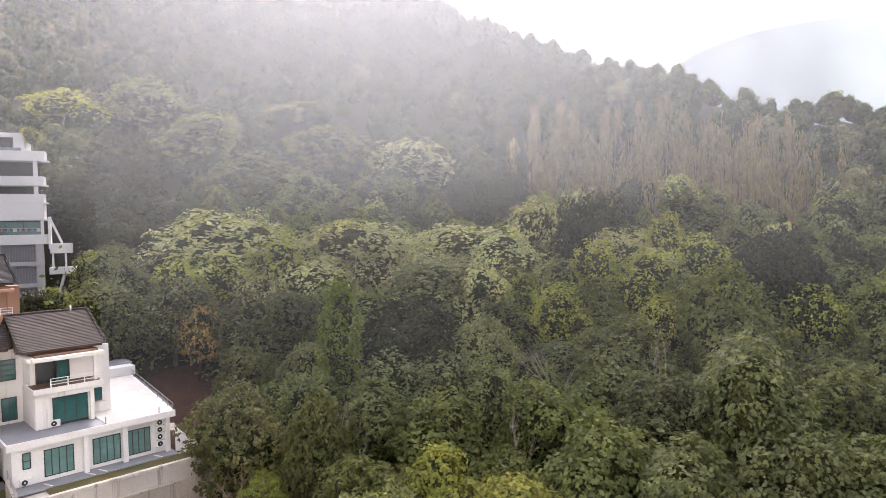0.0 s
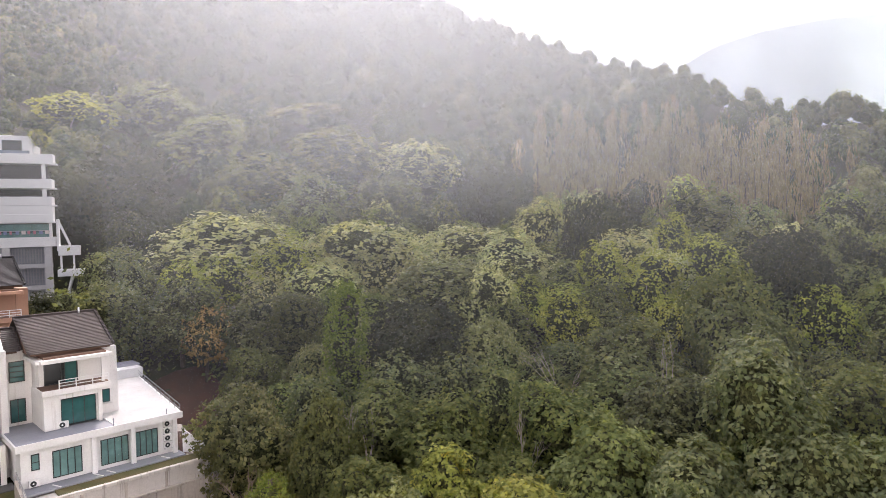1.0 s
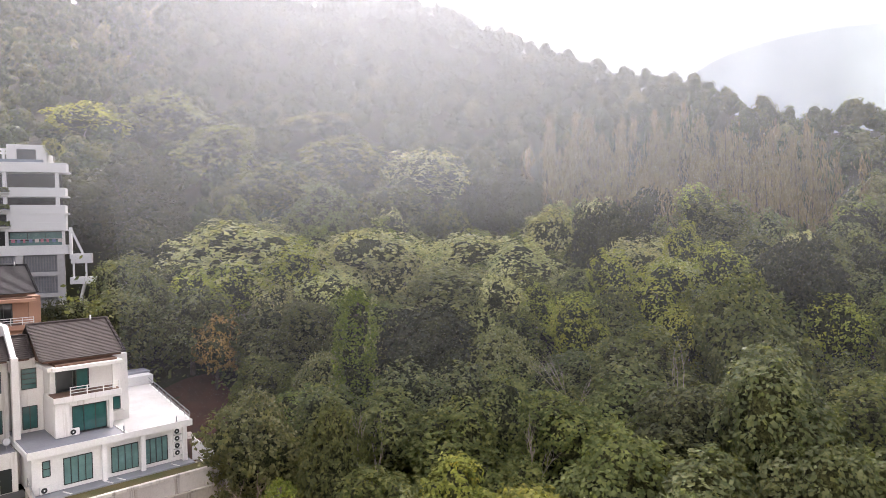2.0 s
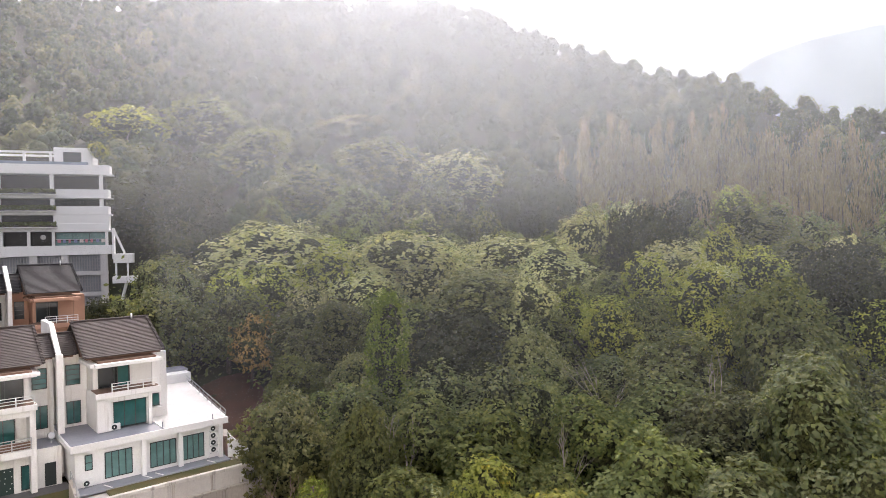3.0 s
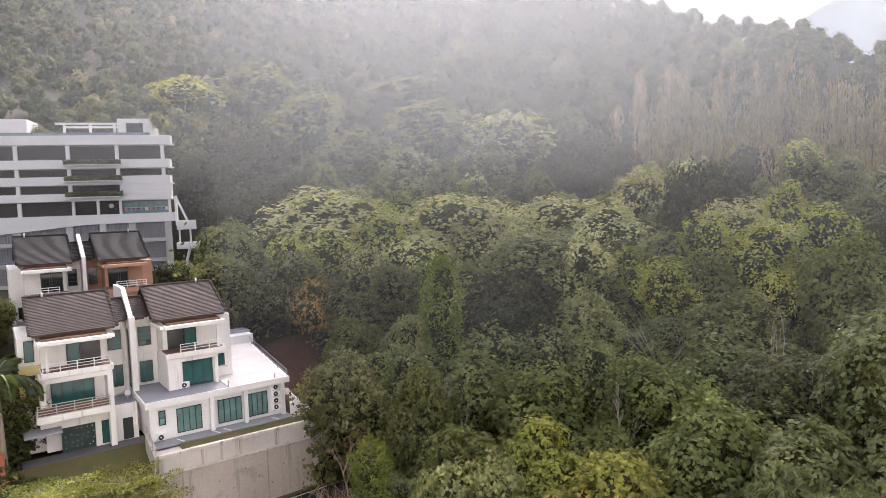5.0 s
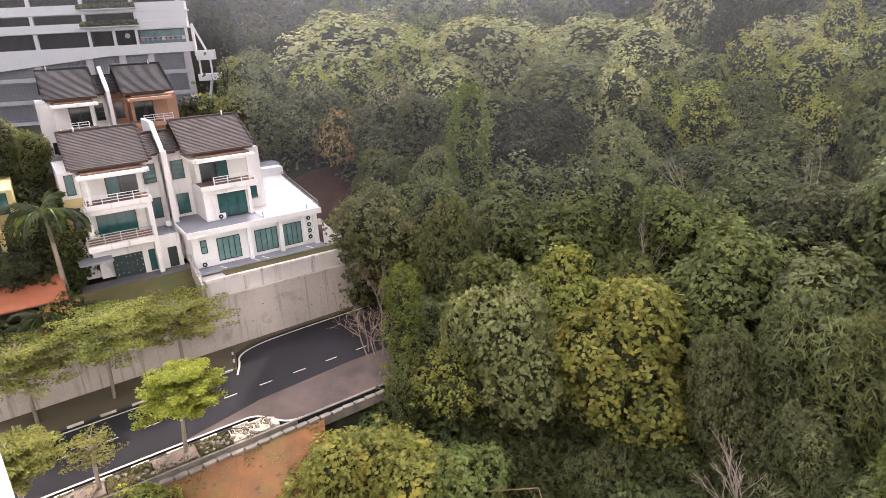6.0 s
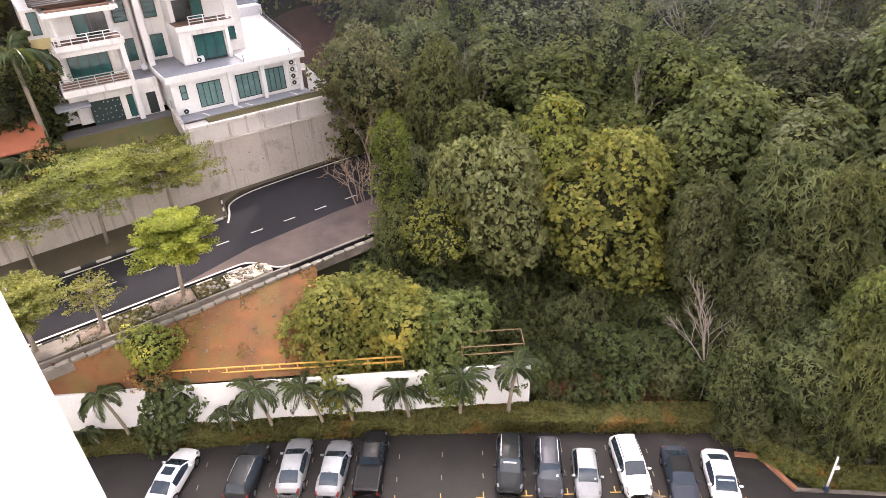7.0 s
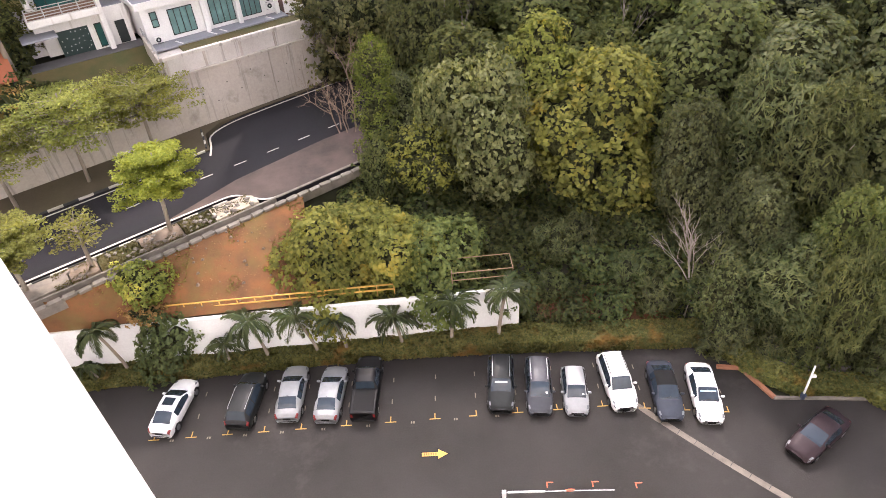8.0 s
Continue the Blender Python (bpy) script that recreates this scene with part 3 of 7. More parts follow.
def vine_tree(seed):
    """A tall dead trunk under a ragged coat of creepers that hang in curtains, wider towards the foot."""
    rng = np.random.default_rng(seed)
    ob = holder("tree", Matrix.Identity(4), "tall dead trunk wrapped in hanging green creepers", "tree")
    trunk_builder(rng, 15.2, 0.3, 1.3, 8, 0.4).part("trunk", BARK, ob, smooth=True)
    n = 330
    h = rng.uniform(0.0, 1.0, n) ** 0.9
    a = rng.uniform(0, 2 * math.pi, n)
    ragged = np.array([noise.noise((math.cos(t) * 1.3, math.sin(t) * 1.3, u * 5.0 + seed)) for t, u in zip(a, h)])
    wide = (1.75 - 0.65 * h) * (1 + 0.45 * ragged) - 2.2 * np.maximum(0, h - 0.9) * 3
    k = rng.uniform(0.6, 1.08, n)
    c = np.stack([np.cos(a) * wide * k, np.sin(a) * wide * k, 0.4 + h * 15.2], 1)
    out = unit(np.stack([np.cos(a), np.sin(a), 0.25 + 0 * a], 1))
    p, nrm = tufts(rng, c, out, 0.36, 20, 0.25)
    p[:, 2] += rng.normal(0, 0.25, len(p))
    crown = new("crown", quads_object("crown", leaf_quads(rng, p, nrm, 0.27, 0.55, 0.9), L_VINE))
    crown.parent = ob
    # dark core, painted as the shade behind the creepers
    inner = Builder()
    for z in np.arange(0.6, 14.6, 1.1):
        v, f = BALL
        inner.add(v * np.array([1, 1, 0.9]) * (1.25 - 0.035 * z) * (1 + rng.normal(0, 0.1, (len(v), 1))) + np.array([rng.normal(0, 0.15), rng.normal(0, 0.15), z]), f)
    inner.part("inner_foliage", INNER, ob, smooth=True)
    return ob


stock("vine", vine_tree(80), vine_tree(81))
stock("broad", *[T("tree", 90 + i, L_BROAD if i == 0 else L_FRESH, BARK, 3.6, 5.4, 4.2, 440, 20, 0.41, "low spreading tree with large yellowing leaves", low=-0.92, clump=0.105, slim=0.62, sides=12) for i in range(2)])
stock("reed", *[T("shrub", 104 + i, L_MID, BARK, 1.8, 2.0, 2.0, 90, 20, 0.5, "tall green shrub with long drooping leaves", low=-0.8, clump=0.2, slim=0.2, droop=0.5, category="shrub", sides=6) for i in range(2)])
stock("shrub", *[T("shrub", 96 + i, L_SHRUB, BARK, 0.9, 1.7, 1.3, 90, 12, 0.34, "green wild shrub on the forest edge", low=-0.6, clump=0.2, category="shrub", sides=6) for i in range(2)])
used = set()


def plant(kind, x, y, s=1.0, seed=0, sz=None, sink=0.0, z=None):
    src = STOCK[kind][seed % len(STOCK[kind])]
    m = Matrix.Translation((x, y, (land(x, y) if z is None else z) - sink)) @ Matrix.Rotation(seed * 2.4, 4, "Z")
    if src not in used:
        used.add(src)
        ob = src
        ob.matrix_basis = m
    else:
        ob = copy_thing(src, m)
    ob.scale = (s, s, sz or s)
    return ob


def on(az, d):
    return d * math.sin(radians(az)), d * math.cos(radians(az))


BLOCK = Matrix.Translation((-51.1, 117.7, 0)) @ Matrix.Rotation(radians(16), 4, "Z")
BLOCK_INV = BLOCK.inverted()


def built(x, y, pad=0.0):
    """Whether houses, road, wall or car park stand there."""
    p = HOME_INV @ Vector((x, y, 0))
    q = BLOCK_INV @ Vector((x, y, 0))
    if y < wall_line(x) + (1.5 if x < 3.9 else 0.6):
        return True
    if p.x < 9 and p.y < -19.5:
        return x < -9
    if p.x < 13.5 + pad and -23 < p.y < -3.4:
        return True
    if p.x < 15.5 + pad + max(0, p.y) * 0.12 and -4 <= p.y < 24:
        return True
    if p.x < 7 + pad and 10 < p.y < 75:
        return True
    return q.x < 5 + pad and -12 - pad < q.y < 22


def bare_soil(x, y):
    """The cleared red slope beside the annexe."""
    p = HOME_INV @ Vector((x, y, 0))
    return 10 < p.x < 24.5 - 0.1 * p.y and -2.5 < p.y < 25


# trees that stand out, placed and sized to fit the camera's view, by bearing and distance from the balcony: kind,
# azimuth, distance, scale, height scale
STAND_MIDDLE = [
    ("vine", -0.8, 76, 1.52, 1.14), ("curtain_dark", 7.0, 81, 1.67, 1.07), ("curtain_pale", 12.2, 79, 1.11, 0.95), ("curtain_fresh", 8.5, 59, 1.14, 1.04), ("curtain_fresh", 17.0, 62, 1.13, 1.03),
    ("curtain_olive", 22.0, 52, 1.24, 1.18), ("curtain_yellow", 13.7, 46, 1.2, 1.04), ("curtain_pale", 3.1, 45, 0.98, 1.02), ("curtain_pale", -2.7, 45.5, 0.42, 0.85), ("vine", -8.0, 47, 1.0, 0.7),
    ("curtain_pale", -9.9, 64, 1.13, 1.07), ("curtain_olive", -2.5, 58, 0.81, 1.15), ("curtain_fresh", -9.1, 82, 0.89, 0.67), ("curtain_mid", -5.7, 88, 1.11, 0.96), ("curtain_pale", -3.8, 80, 0.76, 0.73),
    ("rust", -12.8, 89, 0.8, 0.84)]
STAND_RIGHT = [
    ("curtain_olive", 25.6, 74, 1.53, 1.13), ("yellow", 26.9, 86, 0.86, 0.89), ("yellow", 25.5, 78, 0.9, 0.78), ("yellow", 19.3, 92, 1.1, 0.8), ("yellow", 22.7, 88, 0.62, 0.7),
    ("curtain_mid", 18.4, 80, 1.13, 0.69), ("curtain_mid", 30.8, 52, 1.07, 1.04), ("curtain_olive", 22.9, 68, 1.35, 0.97), ("curtain_mid", 27.9, 62, 1.07, 1.07)]
STAND_EDGE = [
    ("pinnate", 28.8, 47, 0.95, 1.26), ("pinnate", 32.9, 46, 0.86, 1.24), ("curtain_mid", 22.9, 44, 0.57, 0.89), ("curtain_fresh", 37.3, 40, 0.51, 1.0), ("pinnate", 35.2, 39, 0.72, 0.81),
    ("curtain_mid", 31.2, 41, 0.49, 0.69), ("yellow", -3.8, 43.5, 0.69, 0.6), ("pinnate", 39.2, 38, 0.55, 1.18), ("mid", 29.4, 36.5, 0.34, 0.56), ("curtain_mid", 28.3, 42, 0.41, 0.66),
    ("curtain_mid", -6.1, 48, 0.51, 0.58), ("curtain_olive", -8.4, 45, 0.4, 0.5)]
STAND_BAND = [
    ("pale", -11.2, 112, 2.21, 1.25), ("pale", 0.8, 108, 1.86, 1.14), ("yellow", -5.8, 102, 1.21, 1.08), ("curtain_pale", 7.9, 96, 2.24, 0.98), ("pale", 9.2, 114, 1.86, 1.02),
    ("pale", 14.4, 108, 1.39, 0.95), ("mid", -8.4, 90, 1.16, 0.83), ("mid", -14.6, 93, 1.04, 0.93), ("dark", 20.2, 106, 0.66, 1.33), ("pale", 17.4, 117, 1.11, 1.4),
    ("dark", 23.0, 120, 1.13, 1.36), ("mid", 29.1, 122, 1.78, 1.44), ("pale", -2.8, 99, 1.19, 0.87), ("pale", 3.3, 101, 1.13, 1.0), ("pale", 11.9, 92, 0.95, 1.02)]
STAND_SHOULDER = [
    ("yellow", 28.4, 106, 0.84, 1.19), ("yellow", 30.8, 99, 0.93, 1.1), ("yellow", 26.1, 93, 1.15, 1.16), ("yellow", 19.4, 86, 0.99, 0.96), ("yellow", 27.6, 81, 0.81, 1.04),
    ("yellow", 25.2, 75, 0.83, 0.82), ("curtain_olive", 33.3, 77, 1.35, 1.56), ("curtain_dark", 36.9, 92, 1.23, 1.34), ("mid", 33.8, 110, 1.13, 0.97), ("curtain_olive", 22.9, 90, 1.05, 0.95)]
STAND_SLOPE = [
    ("dark", 10.1, 142, 0.88, 1.36), ("dark", 13.8, 150, 1.45, 1.38), ("pale", 6.1, 172, 2.24, 1.23), ("olive", -1.1, 180, 2.77, 1.35), ("olive", -7.7, 166, 2.24, 1.26),
    ("olive", -12.0, 188, 2.39, 1.39), ("yellow", -21.7, 216, 2.62, 1.33), ("olive", -15.5, 216, 2.67, 1.48), ("dark", -19.2, 152, 2.37, 1.77), ("olive", -4.1, 230, 2.72, 0.57),
    ("mid", -3.7, 150, 1.81, 1.34), ("mid", 2.9, 152, 1.7, 1.17), ("dark", -17.3, 130, 1.68, 1.18)]
STAND = STAND_MIDDLE + STAND_RIGHT + STAND_EDGE + STAND_BAND + STAND_SHOULDER + STAND_SLOPE
HIGH = {"mid": 12.6, "olive": 12.6, "pale": 12.6, "dark": 13.0, "fresh": 12.0, "yellow": 12.2, "rust": 11.6, "curtain_pale": 12.4, "curtain_yellow": 12.4, "curtain_olive": 12.0, "curtain_fresh": 12, "curtain_dark": 13, "curtain_mid": 12.4, "pinnate": 10, "vine": 16.2}
spots = [(-9.4, 35.9, 4.8), (-2.2, 35.8, 4.3), (-5.4, 36.6, 4.0)]
plant("broad", -10.0, 36.4, 0.92, 0, 1.1, z=1.5)
plant("broad", -2.2, 36.3, 0.82, 1, 0.92, z=1.0)
plant("broad", -5.6, 37.2, 0.8, 2, 0.9, z=2.2)
for k, (kind, az, d, s, sz) in enumerate(STAND):
    x, y = on(az, d)
    plant(kind, x, y, s, k, sz)
    spots.append((x, y, 4.2 * s if kind != "vine" else 3.0))


def room(az, d, half):
    """How high a tree may be there without hiding, from the camera, the lower half of a tree that stands out behind it.
    """
    top = 99.0
    for kind, a, dist, s, sz in STAND:
        if d < dist - 3 and d > 36 and abs(az - a) < math.degrees((5.0 * s if kind != "vine" else 3.0) / dist + half / d) * 0.8:
            x, y = on(a, dist)
            z = land(x, y) + HIGH.get(kind, 12.3) * sz * (0.35 if kind == "vine" else 0.58)
            top = min(top, 36 + (z - 36) * d / dist)
    return top


rng = random.Random(5)
kinds = ["mid"] * 7 + ["olive"] * 5 + ["pale"] + ["dark"] * 3 + ["fresh"] * 2 + ["yellow"]
kinds_band = ["pale"] * 6 + ["olive"] * 2 + ["yellow"] * 3 + ["fresh"]
kinds_low = ["curtain_olive"] * 3 + ["curtain_yellow"] * 2 + ["curtain_fresh"] * 2 + ["curtain_mid"] * 3
kinds_shade = ["dark"] * 5 + ["mid"] * 4 + ["olive"]


def kinds_at(az, d):
    """Pale trees on the shoulder of the valley, their light leaves standing in for sun and haze; dark ones beside the
    block, yellow-green ones above the road.
    """
    if az < -14 and d > 100:
        return kinds_shade
    if -16 < az < 30 and 82 < d < 118:
        return kinds_band
    if d < 66:
        return kinds_low
    return kinds


tries = 0
while tries < 16000:
    tries += 1
    az, d = rng.uniform(-33, 50), math.sqrt(rng.uniform(40 ** 2, 142 ** 2))
    x, y = on(az, d)
    if built(x, y, 2.0) or bare_soil(x, y) or y < 39 or (az < -20.5 and d < 117) or (4 < az < 26 and d < 51):
        continue
    s = rng.uniform(0.75, 1.2)
    sz = s * rng.uniform(0.9, 1.25)
    sz = min(sz, (room(az, d, 4.2 * s) - land(x, y)) / 12.3)
    if sz < 0.3:
        continue
    s = min(s, sz * 1.25)
    if any((x - a) ** 2 + (y - b) ** 2 < (0.73 * (c + 4.2 * s)) ** 2 for a, b, c in spots):
        continue
    spots.append((x, y, 4.2 * s))
    plant(rng.choice(kinds_at(az, d)), x, y, s, rng.randrange(1000), sz)
low = []
tries = 0
while tries < 3000 and len(low) < 150:
    tries += 1
    az, d = rng.uniform(-12, 46), rng.uniform(33, 56)
    x, y = on(az, d)
    if built(x, y, 0.5) or any((x - a) ** 2 + (y - b) ** 2 < 3.2 for a, b in low):
        continue
    low.append((x, y))
    s = rng.uniform(0.6, 1.25)
    plant("reed" if x > 6 and rng.random() < 0.4 else "shrub", x, y, s, rng.randrange(1000), s * rng.uniform(0.8, 1.3))
print("near trees", len(spots), "shrubs", len(low))

# undergrowth: leaves over the forest floor, thin where red soil shows, and thickets between the trunks
rngu = np.random.default_rng(12)


def undergrowth(count, a0, a1, d0, d1, high, leaf, mat, label):
    pts = []
    while len(pts) < count:
        az, d = rngu.uniform(a0, a1), math.sqrt(rngu.uniform(d0 ** 2, d1 ** 2))
        x, y = on(az, d)
        lump = noise.noise((x * 0.16, y * 0.16, 7))
        if built(x, y, 0.0) or bare_soil(x, y) or lump > 0.22:
            continue
        pts.append((x, y, land(x, y) + abs(rngu.normal(0, high)) * (0.6 - lump)))
    pts = np.array(pts)
    q = leaf_quads(rngu, pts, rngu.normal(scale=0.6, size=pts.shape) + np.array([0, -0.3, 0.8]), leaf, 0.55)
    tagged(new("undergrowth", quads_object("undergrowth", q, mat)), label, "undergrowth", kind="stuff")


undergrowth(36000, -16, 50, 33, 60, 0.6, 0.42, L_SHRUB, "tangled green undergrowth over red soil")
undergrowth(46000, -24, 50, 56, 150, 3.2, 0.8, L_MID, "dense green thicket between the forest trees")


# the far woods: leafy lobes with loose leaves round them
def woods(seed, mat, leaf, pick, label, spacing, leaves):
    """Tree crowns over the far slopes: each a handful of rounded masses under a coat of leaves."""
    rng = np.random.default_rng(seed)
    vs, fs, out = [], [], []
    r, base = 138, 0
    while r < 560:
        gap = spacing * (1.15 - 0.25 * smooth(r, 150, 330))
        for az in np.arange(-48, 54, math.degrees(gap / r)):
            a = az + rng.uniform(-0.5, 0.5) * math.degrees(gap / r)
            d = r + rng.uniform(-0.5, 0.5) * gap
            if rng.uniform() > pick(a, d) or d > lerp_table(a, CREST_FAR) * 1.1:
                continue
            x, y = on(a, d)
            if built(x, y, 3.0):
                continue
            R = gap * rng.uniform(0.38, 0.64)
            tall = R * rng.uniform(0.75, 1.05)
            foot = np.array([x, y, land(x, y) + 2.8 + R * 0.25 + rng.uniform(-1.0, 1.5)])
            c, rad = crown_lobes(rng, R, tall, -0.6, 3)
            v, f = BALL
            for p, q in zip(c, rad):
                vs.append(foot + p + v * q * 0.86 * (1 + rng.normal(0, 0.07, (len(v), 1))))
                fs.append(f + base)
                base += len(v)
            p, o = crown_skin(rng, c, rad, int(leaves * (R / 6) ** 1.2 * min(1.0, (220 / d) ** 0.9)), -0.35 * tall)
            q, nrm = tufts(rng, p, o, 0.3 + d * 0.0004, 4, 0.3, 0.22)
            out.append(leaf_quads(rng, q + foot, nrm, 0.42 + d * 0.0014, 0.7))
        r += gap * 0.85
    me = bpy.data.meshes.new("woods")
    me.from_pydata(np.concatenate(vs).tolist(), [], np.concatenate(fs).tolist())
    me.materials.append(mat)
    me.shade_smooth()
    tagged(new("woods", me), label, "forest", kind="stuff")
    q = np.concatenate(out)
    tagged(new("woods_leaves", quads_object("woods_leaves", q, leaf)), "loose leaves round the " + label, "forest", kind="stuff")


def feathery_woods(seed, leaf, label):
    """Tall slim trees with hanging grey-brown needles, close together on the lower slope."""
    rng = np.random.default_rng(seed)
    out, stems = [], Builder()
    r = 134.0
    while r < 216:
        for az in np.arange(13, 42, math.degrees(5.6 / r)):
            a, d = az + rng.uniform(-0.7, 0.7), r + rng.uniform(-2.5, 2.5)
            if rng.uniform() > feather_zone(a, d):
                continue
            x, y = on(a, d)
            z = land(x, y)
            h, wide = rng.uniform(12, 18.5), rng.uniform(1.7, 2.9)
            lean = rng.normal(0, 0.5, 2)
            stems.tube([(x, y, z - 0.5), (x + lean[0] * 0.4, y + lean[1] * 0.4, z + h * 0.5), (x + lean[0], y + lean[1], z + h * 0.97)], [0.24, 0.17, 0.04], 4)
            n = 9
            f = rng.uniform(0.2, 1.0, n)
            ang = rng.uniform(0, 6.28, n)
            o = wide * (1.15 - f) * rng.uniform(0.3, 1.1, n)
            c = np.stack([x + lean[0] * f + np.cos(ang) * o, y + lean[1] * f + np.sin(ang) * o, z + h * f - 1.0], 1)
            per = 24
            q = (c[:, None] + rng.normal(size=(n, per, 3)) * np.array([0.6, 0.6, 1.4])).reshape(-1, 3)
            side = rng.normal(size=(len(q), 3)) * np.array([1, 1, 0.15])
            t = unit(np.array([0, 0, 1.0]) + rng.normal(scale=0.2, size=q.shape))
            s_ = np.cross(unit(side), t)
            k = rng.uniform(0.5, 1.1, (len(q), 1))
            out.append(np.stack([q - t * k, q + s_ * 0.17 * k, q + t * k, q - s_ * 0.17 * k], 1))
        r += 5.2
    tagged(new("woods", quads_object("woods", np.concatenate(out), leaf)), label, "forest", kind="stuff")
    stems.thing("woods_trunks", BARK, "slim trunks of the " + label, "forest", kind="stuff", smooth=True)


W_GREEN = leaf_mat("woods_green", (0.06, 0.085, 0.045), (0.1, 0.13, 0.06), 0.3)
W_OLIVE = leaf_mat("woods_olive", (0.095, 0.108, 0.054), (0.145, 0.152, 0.072), 0.3)
# lighter copy of the woods leaves: sunlight put into the colour
W_PALE = leaf_mat("woods_pale", (0.15, 0.16, 0.08), (0.22, 0.23, 0.11), 0.3)
W_BROWN = leaf_mat("woods_brown", (0.15, 0.118, 0.08), (0.205, 0.165, 0.112), 0.35)
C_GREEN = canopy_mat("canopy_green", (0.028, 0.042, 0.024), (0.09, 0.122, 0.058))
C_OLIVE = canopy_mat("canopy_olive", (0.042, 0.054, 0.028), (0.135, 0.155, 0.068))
# lighter copy of the canopy: sunlight on some crowns put into the colour
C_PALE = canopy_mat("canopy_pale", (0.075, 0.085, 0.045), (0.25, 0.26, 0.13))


def feather_zone(a, d):
    return smooth(a, 14, 19) * (1 - smooth(d, 185, 212)) * smooth(d, 128, 142) * (1 - smooth(a, 36, 42))


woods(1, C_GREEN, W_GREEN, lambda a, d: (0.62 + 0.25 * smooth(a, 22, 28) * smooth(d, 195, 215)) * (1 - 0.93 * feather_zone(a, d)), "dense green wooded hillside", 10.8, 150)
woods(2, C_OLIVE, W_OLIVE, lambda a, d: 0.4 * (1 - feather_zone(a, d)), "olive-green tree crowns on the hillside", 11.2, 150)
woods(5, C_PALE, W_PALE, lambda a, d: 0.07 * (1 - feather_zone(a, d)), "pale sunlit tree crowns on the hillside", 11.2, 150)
feathery_woods(3, W_BROWN, "brownish feathery trees on the lower hillside")


def distant_hill():
    """The next hill, under closed forest."""
    vs, fs = [], []
    na, nr = 150, 70
    for j in range(nr):
        r = 640 + j * 5.0
        for i in range(na):
            a = 15 + i * 0.32
            x, y = on(a, r)
            vs.append((x, y, land(x, y) + 4 + 3.0 * noise.noise((x * 0.09, y * 0.09, 1)) + 2.0 * noise.noise((x * 0.23, y * 0.23, 5))))
            if i and j:
                k = j * na + i
                fs.append((k - na - 1, k - na, k, k - 1))
    me = bpy.data.meshes.new("distant_hill")
    me.from_pydata(vs, [], fs)
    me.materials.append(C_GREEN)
    tagged(new("backdrop_hill", me), "distant hill under closed green forest in haze", "hill", kind="structure")


distant_hill()

# ---- road, in its own axes: u along it, v across, falling a little towards the town ----
ROADM = HOME @ Matrix.Translation((0, 0, 8.3)) @ Matrix.Rotation(-0.03, 4, "Y")
NEAR_SIDE = [(-60, -17.2), (-3.9, -16.9), (-2.6, -17.5), (-1.7, -18.9), (-0.6, -19.8), (40, -19.9)]     # edge next to the bank
FAR_SIDE = [(40, -4.4), (3.0, -4.4), (0.6, -4.9), (-0.9, -6.0), (-1.6, -7.6), (-1.9, -8.7), (-60, -8.9)]
Builder().prism(NEAR_SIDE + FAR_SIDE, -0.5, 0.0).thing("road", ASPH_NEW, "dark new asphalt road below the retaining wall", "road", "structure", m=ROADM)
# worn lane; the sunlight on it is put into its lighter colour
Builder().prism([(-9.5, -16.9), (-3.9, -16.8), (-2.6, -17.4), (-1.7, -18.8), (-0.6, -19.7), (40, -19.8), (40, -14.6), (6.5, -14.2), (-2, -14.9)], 0.0, 0.006).thing(
    "road_worn_lane", ASPH_SUNLIT, "brownish worn asphalt strip, lightened for the sun on it", "road", "structure", m=ROADM)


def strip(pts, w, z0, z1, name, mat, label, m, kind="structure", category="road marking"):
    """A band of width w that follows a bent line."""
    b = Builder()
    P2 = [Vector(p) for p in pts]
    off = []
    for k, p in enumerate(P2):
        d = (P2[min(k + 1, len(P2) - 1)] - P2[max(k - 1, 0)]).normalized()
        off.append(Vector((-d.y, d.x)) * w / 2)
    for k in range(len(P2) - 1):
        q = [P2[k] - off[k], P2[k + 1] - off[k + 1], P2[k + 1] + off[k + 1], P2[k] + off[k]]
        b.prism([tuple(p) for p in q], z0, z1)
    return b.thing(name, mat, label, category, kind, m=m)


def round_off(pts, n=3):
    """Corner cutting, to make a drawn line bend softly."""
    for _ in range(n):
        q = [pts[0]]
        for a, b in zip(pts, pts[1:]):
            q += [(a[0] * 0.75 + b[0] * 0.25, a[1] * 0.75 + b[1] * 0.25), (a[0] * 0.25 + b[0] * 0.75, a[1] * 0.25 + b[1] * 0.75)]
        pts = q + [pts[-1]]
    return pts


strip(round_off([(-60, -17.0), (-4.4, -16.75), (-3.0, -16.9), (-2.2, -18.2), (-1.2, -19.5), (0.4, -19.6), (40, -19.7)]), 0.2, 0.0, 0.014, "road_edge_line", PAINT_W,
      "white painted edge line along the road", ROADM)
strip([(-60, -9.3), (-8.2, -9.2)], 0.16, 0.0, 0.012, "road_edge_line", PAINT_W, "white painted edge line along the road", ROADM)
strip(round_off([(-2.3, -9.6), (-1.6, -8.0), (-1.2, -6.2), (0.5, -5.3), (3, -4.9), (12.3, -4.8), (40, -4.8)]), 0.17, 0.0, 0.012, "road_edge_line", PAINT_W,
      "white painted edge line along the road", ROADM)
for k in range(-6, 6):
    u = 2.3 + k * 3.05
    Builder().box(u - 0.55, u + 0.55, -12.74, -12.63, 0.0, 0.012).thing("lane_dash", PAINT_W, "short white painted centre dash on dark asphalt", "road marking", "structure", m=ROADM)

